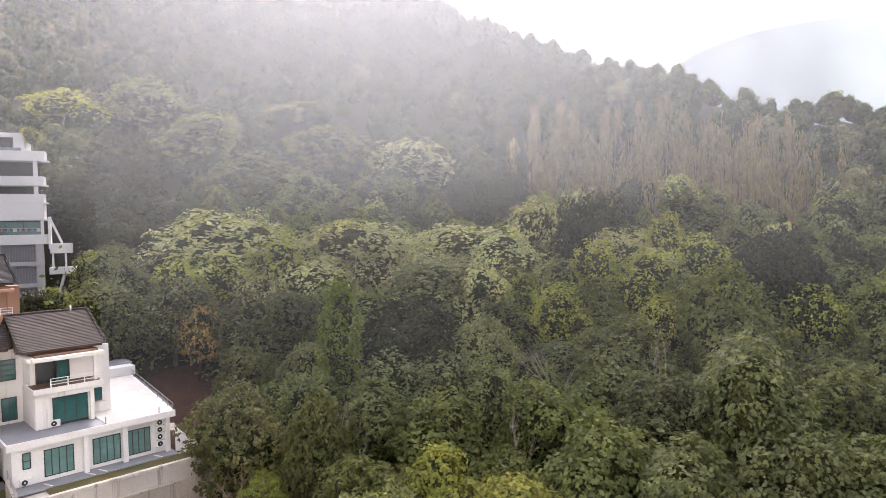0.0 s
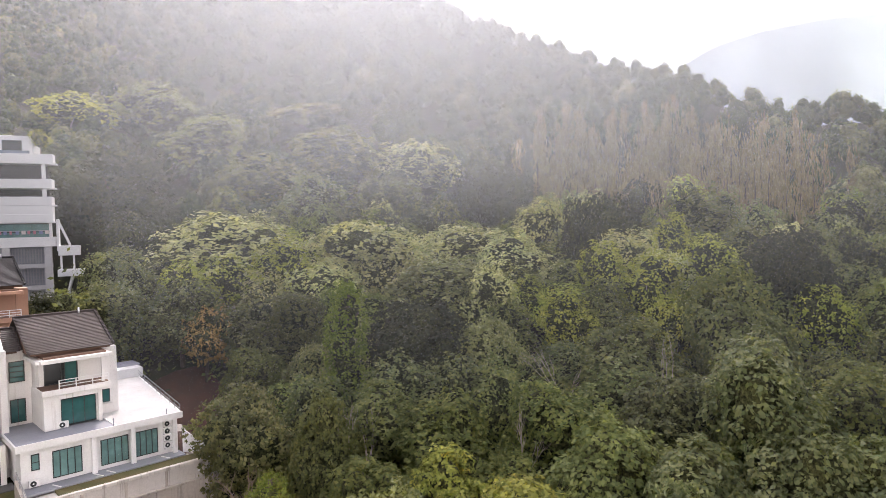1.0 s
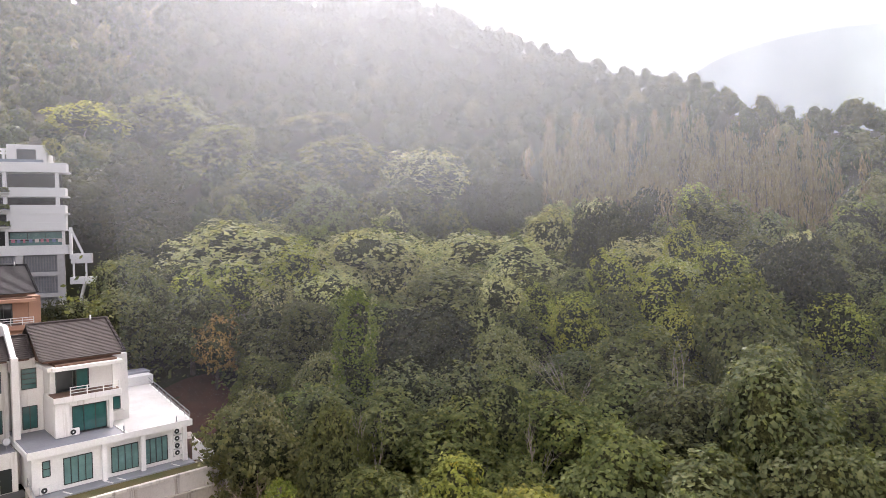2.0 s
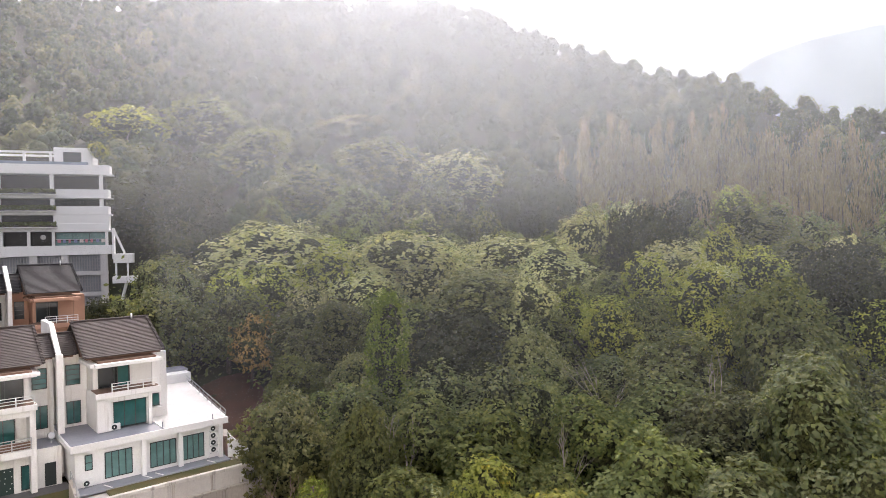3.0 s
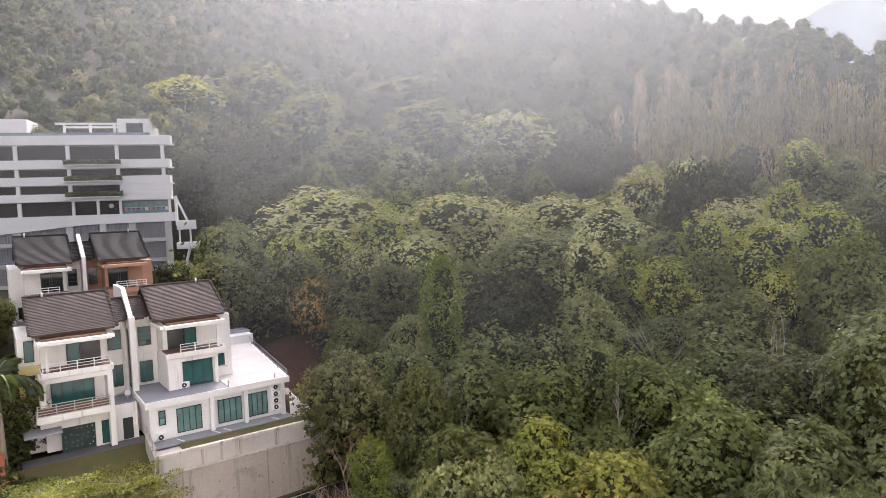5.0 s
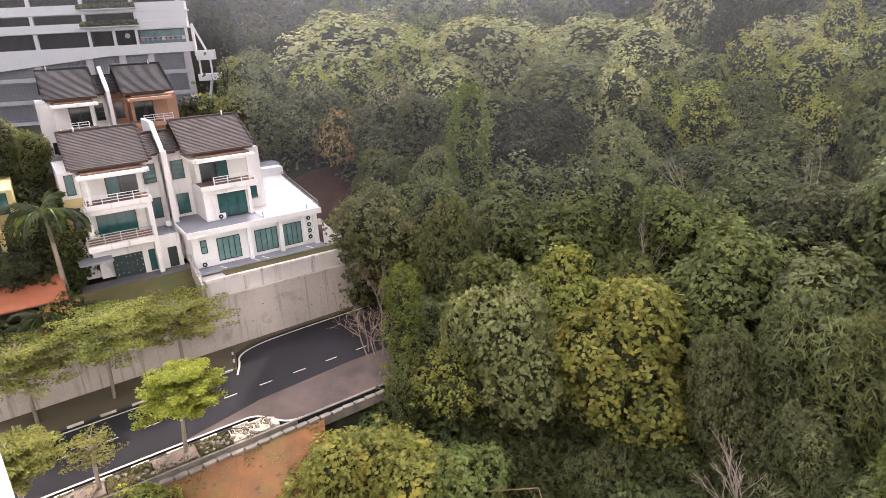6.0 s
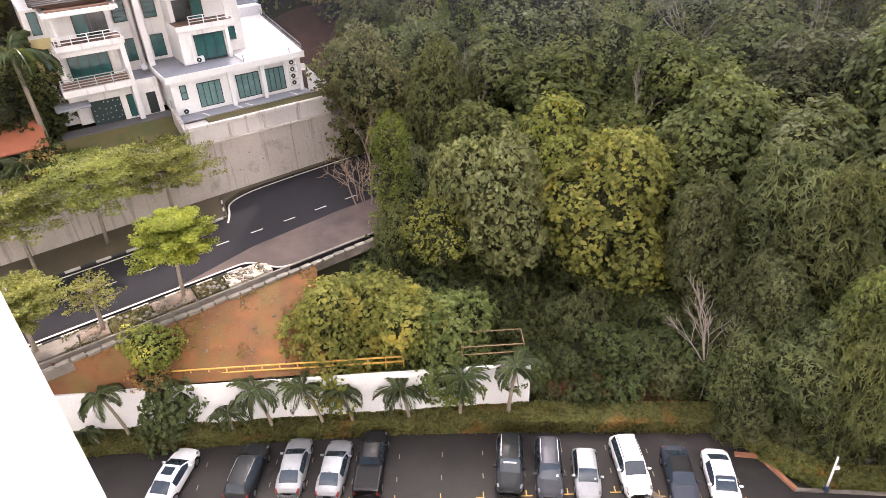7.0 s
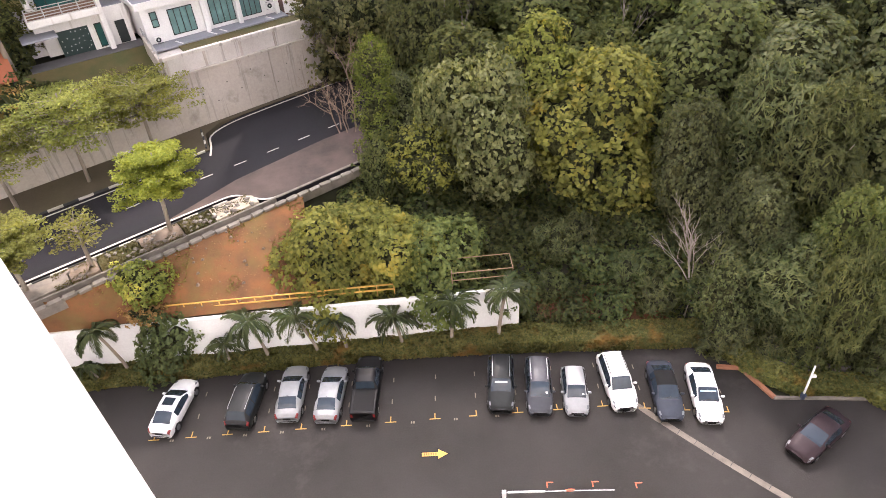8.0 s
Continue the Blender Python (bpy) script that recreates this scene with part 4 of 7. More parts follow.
# kerbs with black and white blocks, verge slabs and a drain on the bank side
KERB_BLACK = surf("kerb_black", (0.04, 0.04, 0.04), 0.8)
kerb = holder("kerb", ROADM, "black and white painted kerb along the verge", "kerb", kind="structure")
bw = Builder().box(-0.6, 0.6, -0.08, 0.08, -0.3, 0.13, 0.02).mesh("kerb_block", PAINT_W)
bk = Builder().box(-0.6, 0.6, -0.08, 0.08, -0.3, 0.13, 0.02).mesh("kerb_block", KERB_BLACK)
for k in range(24):
    ob = new("kerb_block", bw if k % 2 else bk)
    ob.parent = kerb
    ob.location = (-32.0 + k * 1.2, -17.45, 0)
kerb2 = holder("kerb", ROADM, "black and white painted kerb below the wall", "kerb", kind="structure")
for k in range(26):
    ob = new("kerb_block", bw if k % 2 else bk)
    ob.parent = kerb2
    ob.location = (-33.0 + k * 1.2, -8.55, 0)
for k in range(5):
    ob = new("kerb_block", bw if k % 2 else bk)
    ob.parent = kerb2
    ob.location = (-2.05 + 0.16 * k, -7.9 + k * 0.75, 0.05)
    ob.rotation_euler, ob.scale = (0, 0, radians(76)), (0.6, 1, 1.1)
Builder().prism([(-60, -8.7), (-2.0, -8.6), (-1.3, -5.6), (0.5, -4.4), (40, -4.2), (40, -3.6), (-60, -3.6)], -0.4, 0.06).thing(
    "verge_below_wall", surf("verge_soil", (0.1, 0.08, 0.05), 0.95, dark=(0.06, 0.055, 0.03), scale=0.4, bump=0.5), "dark earth verge at the foot of the wall", "verge", "structure", m=ROADM)
SLAB = surf("broken_slab", (0.25, 0.19, 0.145), 0.9, dark=(0.12, 0.095, 0.07), scale=0.9, amount=0.95, bump=0.6, blotch=((0.09, 0.075, 0.05), 1.1, 0.52))
verge = [(-34, -16, CONC2), (-15.9, -14.0, SLAB), (-13.9, -11.0, LAWN), (-10.9, -7.9, SLAB), (-7.8, -5.5, LAWN), (-5.4, -1.9, None)]
for a, b, mat in verge:
    if mat is None:
        Builder().prism([(a, -17.65), (-2.6, -17.65), (-2.0, -18.2), (b, -19.3), (-3.2, -19.4), (a, -19.4)], -0.4, 0.12).thing(
            "verge_slab", surf("pale_rubble", (0.56, 0.49, 0.38), 0.9, dark=(0.34, 0.28, 0.21), scale=1.8, amount=0.95, bump=0.6, blotch=((0.2, 0.15, 0.1), 1.4, 0.6)), "pale broken concrete slab on the verge", "verge", "structure", m=ROADM)
    else:
        Builder().box(a, b, -19.35, -17.6, -0.4, 0.1 + (0.03 if mat is SLAB else 0), 0.02).thing("verge_slab", mat, "rough verge of cracked slabs and thin grass beside the road", "verge", "structure", m=ROADM)
drain = holder("roadside_drain", ROADM, "open concrete drain beside the verge, dark inside", "drain", kind="structure")
Builder().box(-34, 40, -19.75, -19.55, -0.9, 0.08, 0.02).part("drain_wall", CONC2, drain)
Builder().box(-34, 40, -20.5, -20.32, -0.9, 0.0, 0.02).part("drain_wall", CONC2, drain)
Builder().box(-34, 40, -20.4, -19.6, -0.95, -0.75).part("drain_bed", SHADE, drain)
lip = Builder().box(-0.42, 0.42, -0.22, 0.22, -0.12, 0.1, 0.03).mesh("drain_block", CONC2)
rr = random.Random(3)
for k in range(44):
    ob = new("drain_block", lip)
    ob.parent = drain
    ob.location = (-33 + k * 0.98, -20.55 + rr.uniform(-0.06, 0.06), rr.uniform(-0.06, 0.03))
    ob.rotation_euler = (0, 0, rr.uniform(-0.08, 0.08))

# weeds and rubble on the verge
vr = np.random.default_rng(21)
weeds = []
for k in range(2600):
    u, v = vr.uniform(-17, -2.4), vr.uniform(-19.6, -17.55)
    if noise.noise((u * 0.7, v * 0.9, 3)) < 0.0 and not (-13.9 < u < -11 or -7.8 < u < -5.5):
        continue
    q_ = ROADM @ Vector((u, v, 0.13))
    weeds.append(q_[:])
weeds = np.array(weeds)
tagged(new("weeds", quads_object("weeds", leaf_quads(vr, weeds, vr.normal(scale=0.6, size=weeds.shape) + np.array([0, -0.4, 0.7]), 0.22, 0.35), leaf_mat("weed", (0.07, 0.075, 0.03), (0.16, 0.135, 0.06), 0.3))), "brownish weeds on the verge", "weeds", kind="stuff")
chip = Builder().add([(-1, -1, 0), (1, -0.8, 0), (0.9, 1, 0), (-0.7, 1, 0), (-0.6, -0.6, 0.5), (0.7, -0.5, 0.4), (0.5, 0.6, 0.5), (-0.5, 0.7, 0.45)],
                     [(3, 2, 1, 0), (4, 5, 6, 7), (0, 1, 5, 4), (1, 2, 6, 5), (2, 3, 7, 6), (3, 0, 4, 7)]).mesh("rubble", CONC2)
for k in range(70):
    q_ = ROADM @ Vector((vr.uniform(-16, -2.4), vr.uniform(-19.5, -17.7), 0.12))
    ob = tagged(new("rubble", chip), "small broken concrete lump on the verge", "rubble", group="rubble on the verge")
    ob.matrix_basis = Matrix.Translation(q_) @ Matrix.Rotation(vr.uniform(0, 6), 4, "Z")
    k_ = vr.uniform(0.08, 0.24)
    ob.scale = (k_, k_ * 0.7, k_)

# the grassy bank between the drain and the garden wall: a bent sheet over the soil
def bank():
    n, mrow = 60, 14
    vs = []
    for i in range(n + 1):
        u = -36 + i * 0.62
        top = ROADM @ Vector((u, -20.6, -0.12))
        for j in range(mrow + 1):
            f = j / mrow
            # straight down the slope, towards the garden wall
            d = Vector((0.25, -1.0, 0)).normalized()
            reach = (top.y - wall_line(top.x) - 0.3) / (1.0 + 0.02)
            reach = max(0.6, reach)
            x, y = top.x + d.x * reach * f, top.y + d.y * reach * f
            y = max(y, wall_line(x) + 0.15)
            z = top.z + (4.75 - top.z) * (f ** 1.15) + 0.16 * noise.noise((x * 0.5, y * 0.5, 0)) * (f * (1 - f) * 4)
            vs.append((x, y, z))
    fs = [(i * (mrow + 1) + j, (i + 1) * (mrow + 1) + j, (i + 1) * (mrow + 1) + j + 1, i * (mrow + 1) + j + 1) for i in range(n) for j in range(mrow)]
    me = bpy.data.meshes.new("bank")
    me.from_pydata(vs, [], fs)
    me.materials.append(SOIL)
    me.shade_smooth()
    tagged(new("bank", me), "steep bank of red soil with dry thin grass", "bank", kind="structure")
    return BVHTree.FromPolygons(vs, fs)


BANK = bank()


def bank_z(x, y):
    hit = BANK.ray_cast(Vector((x, y, 30)), Vector((0, 0, -1)))[0]
    return hit.z if hit else None


rr = random.Random(8)
grass = []
nrng = np.random.default_rng(4)
for k in range(16000):
    x = rr.uniform(-32, -3)
    y = wall_line(x) + rr.uniform(0.3, 12)
    z = bank_z(x, y)
    if z is None or noise.noise((x * 0.35, y * 0.35, 4)) < 0.02 + 0.02 * (x + 16) - 0.03 * (y - wall_line(x) - 4):
        continue
    grass.append((x, y, z + 0.07))
grass = np.array(grass)
q = leaf_quads(nrng, grass, nrng.normal(scale=0.6, size=grass.shape) + np.array([0, -0.5, 0.7]), 0.22, 0.34)
tagged(new("grass", quads_object("grass", q, leaf_mat("dry_grass", (0.13, 0.11, 0.035), (0.2, 0.165, 0.06), 0.3))), "thin dry grass tufts on the bank", "grass", kind="stuff")

# garden wall, yellow pipe rail, hedge
WALL_LEN = math.hypot(33.9, 33.9 * 0.085)
WALLM = Matrix.Translation((3.9, 33.4, 0)) @ Matrix.Rotation(math.atan(0.085), 4, "Z")     # runs towards -x
Builder().box(-WALL_LEN - 8, 0, 0, 0.3, -0.4, 4.75, 0.02).thing("wall_garden", CLEAN, "tall smooth white garden wall behind the car park", "wall", "structure", m=WALLM)
rail = holder("pipe_rail", WALLM @ Matrix.Translation((0, 0.95, 0)), "yellow painted double pipe rail above the white wall", "rail")
for zz in (5.05, 5.5):
    Builder().rod((-40, 0, zz), (-9.0, 0, zz), 0.06, n=8).part("pipe", PIPE_Y, rail, smooth=True)
for k in range(25):
    Builder().rod((-39 + k * 1.25, 0, 4.5), (-39 + k * 1.25, 0, 5.55), 0.045, n=6).part("post", PIPE_Y, rail, smooth=True)
cage = holder("guard_frame", WALLM @ Matrix.Translation((-2.6, 0.7, 4.7)), "thin yellow pipe frame standing on the wall", "frame")
for a, b in (((-2.2, 0, 0), (-2.2, 0, 1.5)), ((2.2, 0, 0), (2.2, 0, 1.5)), ((-2.2, 0, 1.5), (2.2, 0, 1.5)), ((-2.2, 0, 0.8), (2.2, 0, 0.8)), ((-2.2, 0, 1.5), (-2.2, 1.6, 1.5)), ((2.2, 0, 1.5), (2.2, 1.6, 1.5)), ((-2.2, 1.6, 1.5), (2.2, 1.6, 1.5))):
    Builder().rod(a, b, 0.035, n=6).part("pipe", surf("pipe_faded", (0.3, 0.19, 0.1), 0.6), cage)


def hedge(name, line, width, height, label, mat, leaf=0.23, dens=520, base=0.0):
    """A clipped hedge along a line: a rough inner body and many small leaves on its faces."""
    rng = np.random.default_rng(len(line) + int(width * 10))
    ob = holder(name, Matrix.Identity(4), label, "hedge")
    pts, nr = [], []
    body = Builder()
    for (x0, y0), (x1, y1) in zip(line, line[1:]):
        L = math.hypot(x1 - x0, y1 - y0)
        dx, dy = (x1 - x0) / L, (y1 - y0) / L
        nx, ny = -dy, dx
        w = width / 2 - 0.08
        body.prism([(x0 - nx * w - dx * .2, y0 - ny * w - dy * .2), (x1 - nx * w + dx * .2, y1 - ny * w + dy * .2), (x1 + nx * w + dx * .2, y1 + ny * w + dy * .2), (x0 + nx * w - dx * .2, y0 + ny * w - dy * .2)], base, base + height - 0.1)
        n = int(L * dens)
        s = rng.uniform(-0.02, 1.02, n) * L
        face = rng.uniform(0, 1, n)
        a = rng.uniform(-1, 1, n) * width / 2
        top = face < 0.55
        side = np.where(rng.uniform(0, 1, n) < 0.7, -1, 1)
        h = np.where(top, height, rng.uniform(0.05, 1, n) * height)
        c = np.where(top, a, side * width / 2)
        bumps = np.array([0.2 * noise.noise(((x0 + dx * t) * 0.9, (y0 + dy * t) * 0.9, e)) for t, e in zip(s, c)])
        h = h + np.where(top, bumps, 0) + base
        c = c + np.where(top, 0, bumps)
        pts.append(np.stack([x0 + dx * s + nx * c, y0 + dy * s + ny * c, h], 1))
        nv = np.where(top[:, None], np.array([0, 0, 1.0]), np.stack([nx * side, ny * side, np.zeros(n)], 1))
        nr.append(nv + rng.normal(scale=0.7, size=nv.shape))
    body.part("hedge_core", mat, ob)
    q = leaf_quads(rng, np.concatenate(pts), np.concatenate(nr), leaf, 0.7)
    lv = new("leaves", quads_object("leaves", q, mat))
    lv.parent = ob
    return ob


hedge("hedge", [(-36, 29.2), (-26, 30.4), (-16, 31.4), (-6, 32.2), (5, 32.4), (17.6, 32.3)], 1.9, 1.2, "clipped green and bronze hedge along the car park", L_HEDGE)
hedge("hedge", [(18.4, 31.8), (20.2, 28.9), (22.3, 27.5)], 1.6, 1.0, "clipped hedge round the planter corner", L_HEDGE)
hedge("hedge", [(22.2, 27.5), (26.5, 27.2), (29.5, 24.5), (32, 22)], 1.5, 0.9, "clipped hedge beside the parking bay", L_HEDGE)
KERB_RED = surf("red_kerb", (0.36, 0.16, 0.09), 0.85, scale=0.8)
for a, b in (((17.6, 29.5), (19.2, 29.3)), ((19.2, 29.3), (20.5, 26.7))):
    strip([a, b], 0.28, -0.1, 0.22, "planter_kerb", KERB_RED, "reddish brick planter kerb", None, category="kerb")
strip([(20.5, 26.7), (28.0, 26.3), (31, 23)], 0.22, -0.1, 0.15, "planter_kerb", CONC2, "grey concrete planter kerb", None, category="kerb")
low = Builder()
low.prism([(20.2, 29.9), (22.3, 28.9), (26.3, 28.5), (26.3, 28.75), (22.4, 29.15), (20.4, 30.1)], -0.3, 0.75)
low.thing("wall_low", CONC2, "low mossy concrete wall behind the hedge", "wall", "structure")

# lamp post by the hedge
post = holder("lamp_post", Matrix.Translation((22.3, 26.6, 0)), "white steel post with a small box, beside the hedge", "lamp post")
Builder().tube([(0, 0, 0), (0.05, 0.1, 1.2), (0.12, 0.3, 3.0)], [0.08, 0.075, 0.06], 8).part("pole", CLEAN, post, smooth=True)
Builder().box(-0.14, 0.14, -0.12, 0.12, 0, 0.55, 0.02).part("base", surf("blue_base", (0.05, 0.07, 0.12), 0.6), post)
Builder().box(0.1, 0.4, 0.1, 0.3, 2.0, 2.2, 0.02).part("box", CLEAN, post)

# car park markings
def tee(x, y, rz, mat=PAINT_Y, corner=False):
    b = Builder()
    b.box(-0.38 if not corner else -0.5, 0.38 if not corner else 0.05, -0.035, 0.035, 0, 0.008)
    b.box(-0.035, 0.035, 0.035, 0.45, 0, 0.008)
    return b.thing("bay_mark", mat, "small faded yellow T mark at the end of a bay", "road marking", "structure", m=pose(x, y, 0.004, 0, 0, rz))


FAINT = surf("faint_paint", (0.2, 0.17, 0.13), 0.85)
BAYS = [-21.45, -18.92, -16.48, -14.02, -11.51, -8.44, -5.43, -2.42, 0.39, 3.2, 5.9, 8.99, 11.77, 14.33, 17.16]
for k, x in enumerate(BAYS):
    y = 24.9 + (x + 21.45) * 0.053 if x < 9 else 26.5 - (x - 9) * 0.095
    tee(x, y, 2 if x < 9 else -3, corner=k in (8, 14))
    for d in (1.7, 3.6):
        Builder().box(-0.035, 0.035, -0.2, 0.2, 0, 0.008).thing("bay_dash", FAINT, "faint worn bay dash on asphalt", "road marking", "structure", m=pose(x + d * 0.0, y + d, 0.004, 0, 0, 2))
for k in range(14):
    x = (BAYS[k] + BAYS[k + 1]) / 2
    y = 24.75 + (x + 21.45) * 0.053 if x < 9 else 26.35 - (x - 9) * 0.095
    Builder().box(-0.13, -0.03, -0.09, 0.09, 0, 0.008).box(0.03, 0.13, -0.09, 0.09, 0, 0.008).thing("bay_number_bar", FAINT, "faint worn painted bars before a bay", "road marking", "structure", m=pose(x, y, 0.004, 0, 0, 2))
Builder().prism([(-0.92, -0.21), (0.13, -0.21), (0.13, -0.45), (0.98, 0), (0.13, 0.45), (0.13, 0.21), (-0.92, 0.21)], 0, 0.006).thing("arrow_border", ASPH_NEW, "black border round the painted arrow", "road marking", "structure", m=pose(-2.4, 23.2, 0.003, 0, 0, 1))
for k in range(6):
    Builder().box(-0.72 + k * 0.15, -0.66 + k * 0.15, -0.08 + 0.02 * (k % 2), 0.08, 0.008, 0.012).thing("arrow_letter_bar", surf("worn_letter", (0.2, 0.1, 0.03), 0.8), "small dark worn bar on the arrow", "road marking", "structure", m=pose(-2.4, 23.2, 0.004, 0, 0, 1))
arrow = Builder().prism([(-0.85, -0.14), (0.2, -0.14), (0.2, -0.36), (0.85, 0), (0.2, 0.36), (0.2, 0.14), (-0.85, 0.14)], 0, 0.008)
arrow.thing("direction_arrow", PAINT_Y, "faded yellow direction arrow painted on asphalt", "road marking", "structure", m=pose(-2.4, 23.2, 0.004, 0, 0, 1))
for x, y in ((4.5, 21.0), (7.27, 20.96), (9.87, 20.81)):
    Builder().box(0, 0.4, -0.04, 0.04, 0, 0.008).box(-0.04, 0.04, -0.35, 0.04, 0, 0.008).thing("bay_mark", PAINT_R, "red corner mark of a bay", "road marking", "structure", m=pose(x, y, 0.004))
strip(round_off([(11.2, 26.6), (12.5, 25.2), (15.6, 22.2), (18.3, 19.7), (22, 16.5)], 1), 0.42, 0.0, 0.012, "drain_cover", surf("drain_concrete", (0.17, 0.145, 0.12), 0.9, dark=(0.1, 0.085, 0.07), scale=1.5, amount=0.9), "strip of concrete drain covers across the car park", None, category="drain")
for k in range(9):
    x, y = 12.6 + k * 0.86, 25.1 - k * 0.8
    Builder().box(-0.02, 0.02, -0.21, 0.21, 0.0, 0.016).thing("joint", SHADE, "dark joint between drain covers", "joint", "structure", m=pose(x, y, 0.001, 0, 0, -43))
barrier = holder("gate_barrier", Matrix.Translation((1.8, 19.9, 0)), "white boom gate with a red round stop plate", "gate")
Builder().box(-0.12, 0.12, -0.12, 0.12, 0, 1.0, 0.02).part("post", CLEAN, barrier)
Builder().box(0.2, 2.4, -0.05, 0.05, 0.85, 0.98, 0.02).part("boom", CLEAN, barrier)
Builder().rod((3.9, 0, 0.9), (3.9, 0.06, 0.92), 0.28, n=16).part("stop_plate", PAINT_R, barrier, "red round plate")
Builder().tube([(2.4, 0, 0.9), (3.9, 0, 0.92), (6.5, 0, 0.85)], [0.03, 0.03, 0.03], 6).part("chain", STEEL, barrier)

# the building that the camera looks out of
own = holder("wall_own_building", Matrix.Identity(4), "white rendered wing of the high apartment building", "wall", kind="structure")
Builder().prism([(-5.55, 5.8), (-6.6, -1.2), (-46, -1.2), (-46, 12), (-20, 12)], 0, 62).part("wing", CLEAN, own)
Builder().box(-46, 46, -14, -1.2, 0, 62).part("main_wall", CLEAN, own)

# ---- houses ----
def window(parent, x0, x1, v, z0, z1, panes, glass, name="window", bars=0, face=-1, sx=1):
    """A framed window or sliding door in the plane v; its panes are pieces of their own."""
    x0, x1 = sorted((x0 * sx, x1 * sx))
    f = 0.07
    d0, d1 = (v - 0.05, v + 0.06)
    out = [(x0, z0), (x1, z0), (x1, z1), (x0, z1)]
    inn = [(x0 + f, z0 + f), (x1 - f, z0 + f), (x1 - f, z1 - f), (x0 + f, z1 - f)]
    vs = [(a, d, c) for d in (d0, d1) for a, c in out + inn]
    fs = []
    for k in range(4):
        n = (k + 1) % 4
        fs += [(k, n, 4 + n, 4 + k), (8 + n, 8 + k, 12 + k, 12 + n), (k, 8 + k, 8 + n, n), (4 + k, 4 + n, 12 + n, 12 + k)]
    win = Builder().add(vs, fs).part(name, FRAME, parent, "dark metal framed glazing")
    w = (x1 - x0) / panes
    for k in range(1, panes):
        c = x0 + w * k
        Builder().box(c - f / 2, c + f / 2, d0, d1, z0 + f, z1 - f).part("mullion", FRAME, win)
    for k in range(bars):
        c = z0 + (z1 - z0) * (k + 1) / (bars + 1)
        Builder().box(x0 + f, x1 - f, d0 - 0.02, d1, c - 0.03, c + 0.03).part("transom", FRAME, win)
    for k in range(panes):
        Builder().box(x0 + w * k + f / 2, x0 + w * (k + 1) - f / 2, v - 0.015, v + 0.015, z0 + f, z1 - f).part("pane", glass, win)
    return win


def aircon(m, group="air conditioners"):
    ob = holder("air_conditioner", m, "white outdoor air conditioner unit on a wall", "air conditioner", group)
    Builder().box(-0.42, 0.42, -0.3, 0, 0, 0.58, 0.03).part("case", CLEAN, ob)
    Builder().rod((-0.1, -0.3, 0.29), (-0.1, -0.325, 0.29), 0.23, n=18).part("fan_grille", FRAME, ob)
    Builder().rod((-0.1, -0.325, 0.29), (-0.1, -0.335, 0.29), 0.07, n=10).part("hub", CLEAN, ob)
    Builder().box(-0.36, -0.3, -0.28, 0, -0.08, 0).box(0.3, 0.36, -0.28, 0, -0.08, 0).part("bracket", STEEL, ob)
    return ob


def railing(parent, x0, x1, v, z0, h, sx, rails=3, gap=1.3, mat=None, ends=0.0):
    x0, x1 = sorted((x0 * sx, x1 * sx))
    r = Builder()
    for k in range(rails):
        zz = z0 + h * (k + 1) / rails
        r.box(x0, x1, v - 0.025, v + 0.025, zz - 0.03, zz + 0.03)
        if ends:
            r.box(x0 - 0.02, x0 + 0.03, v, v + ends, zz - 0.03, zz + 0.03).box(x1 - 0.03, x1 + 0.02, v, v + ends, zz - 0.03, zz + 0.03)
    ob = r.part("railing", mat or CLEAN, parent, "white painted metal railing")
    n = max(2, int((x1 - x0) / gap) + 1)
    for k in range(n):
        c = x0 + (x1 - x0) * k / (n - 1)
        Builder().box(c - 0.04, c + 0.04, v - 0.05, v + 0.04, z0, z0 + h + 0.03).part("baluster", mat or CLEAN, ob)
    return ob


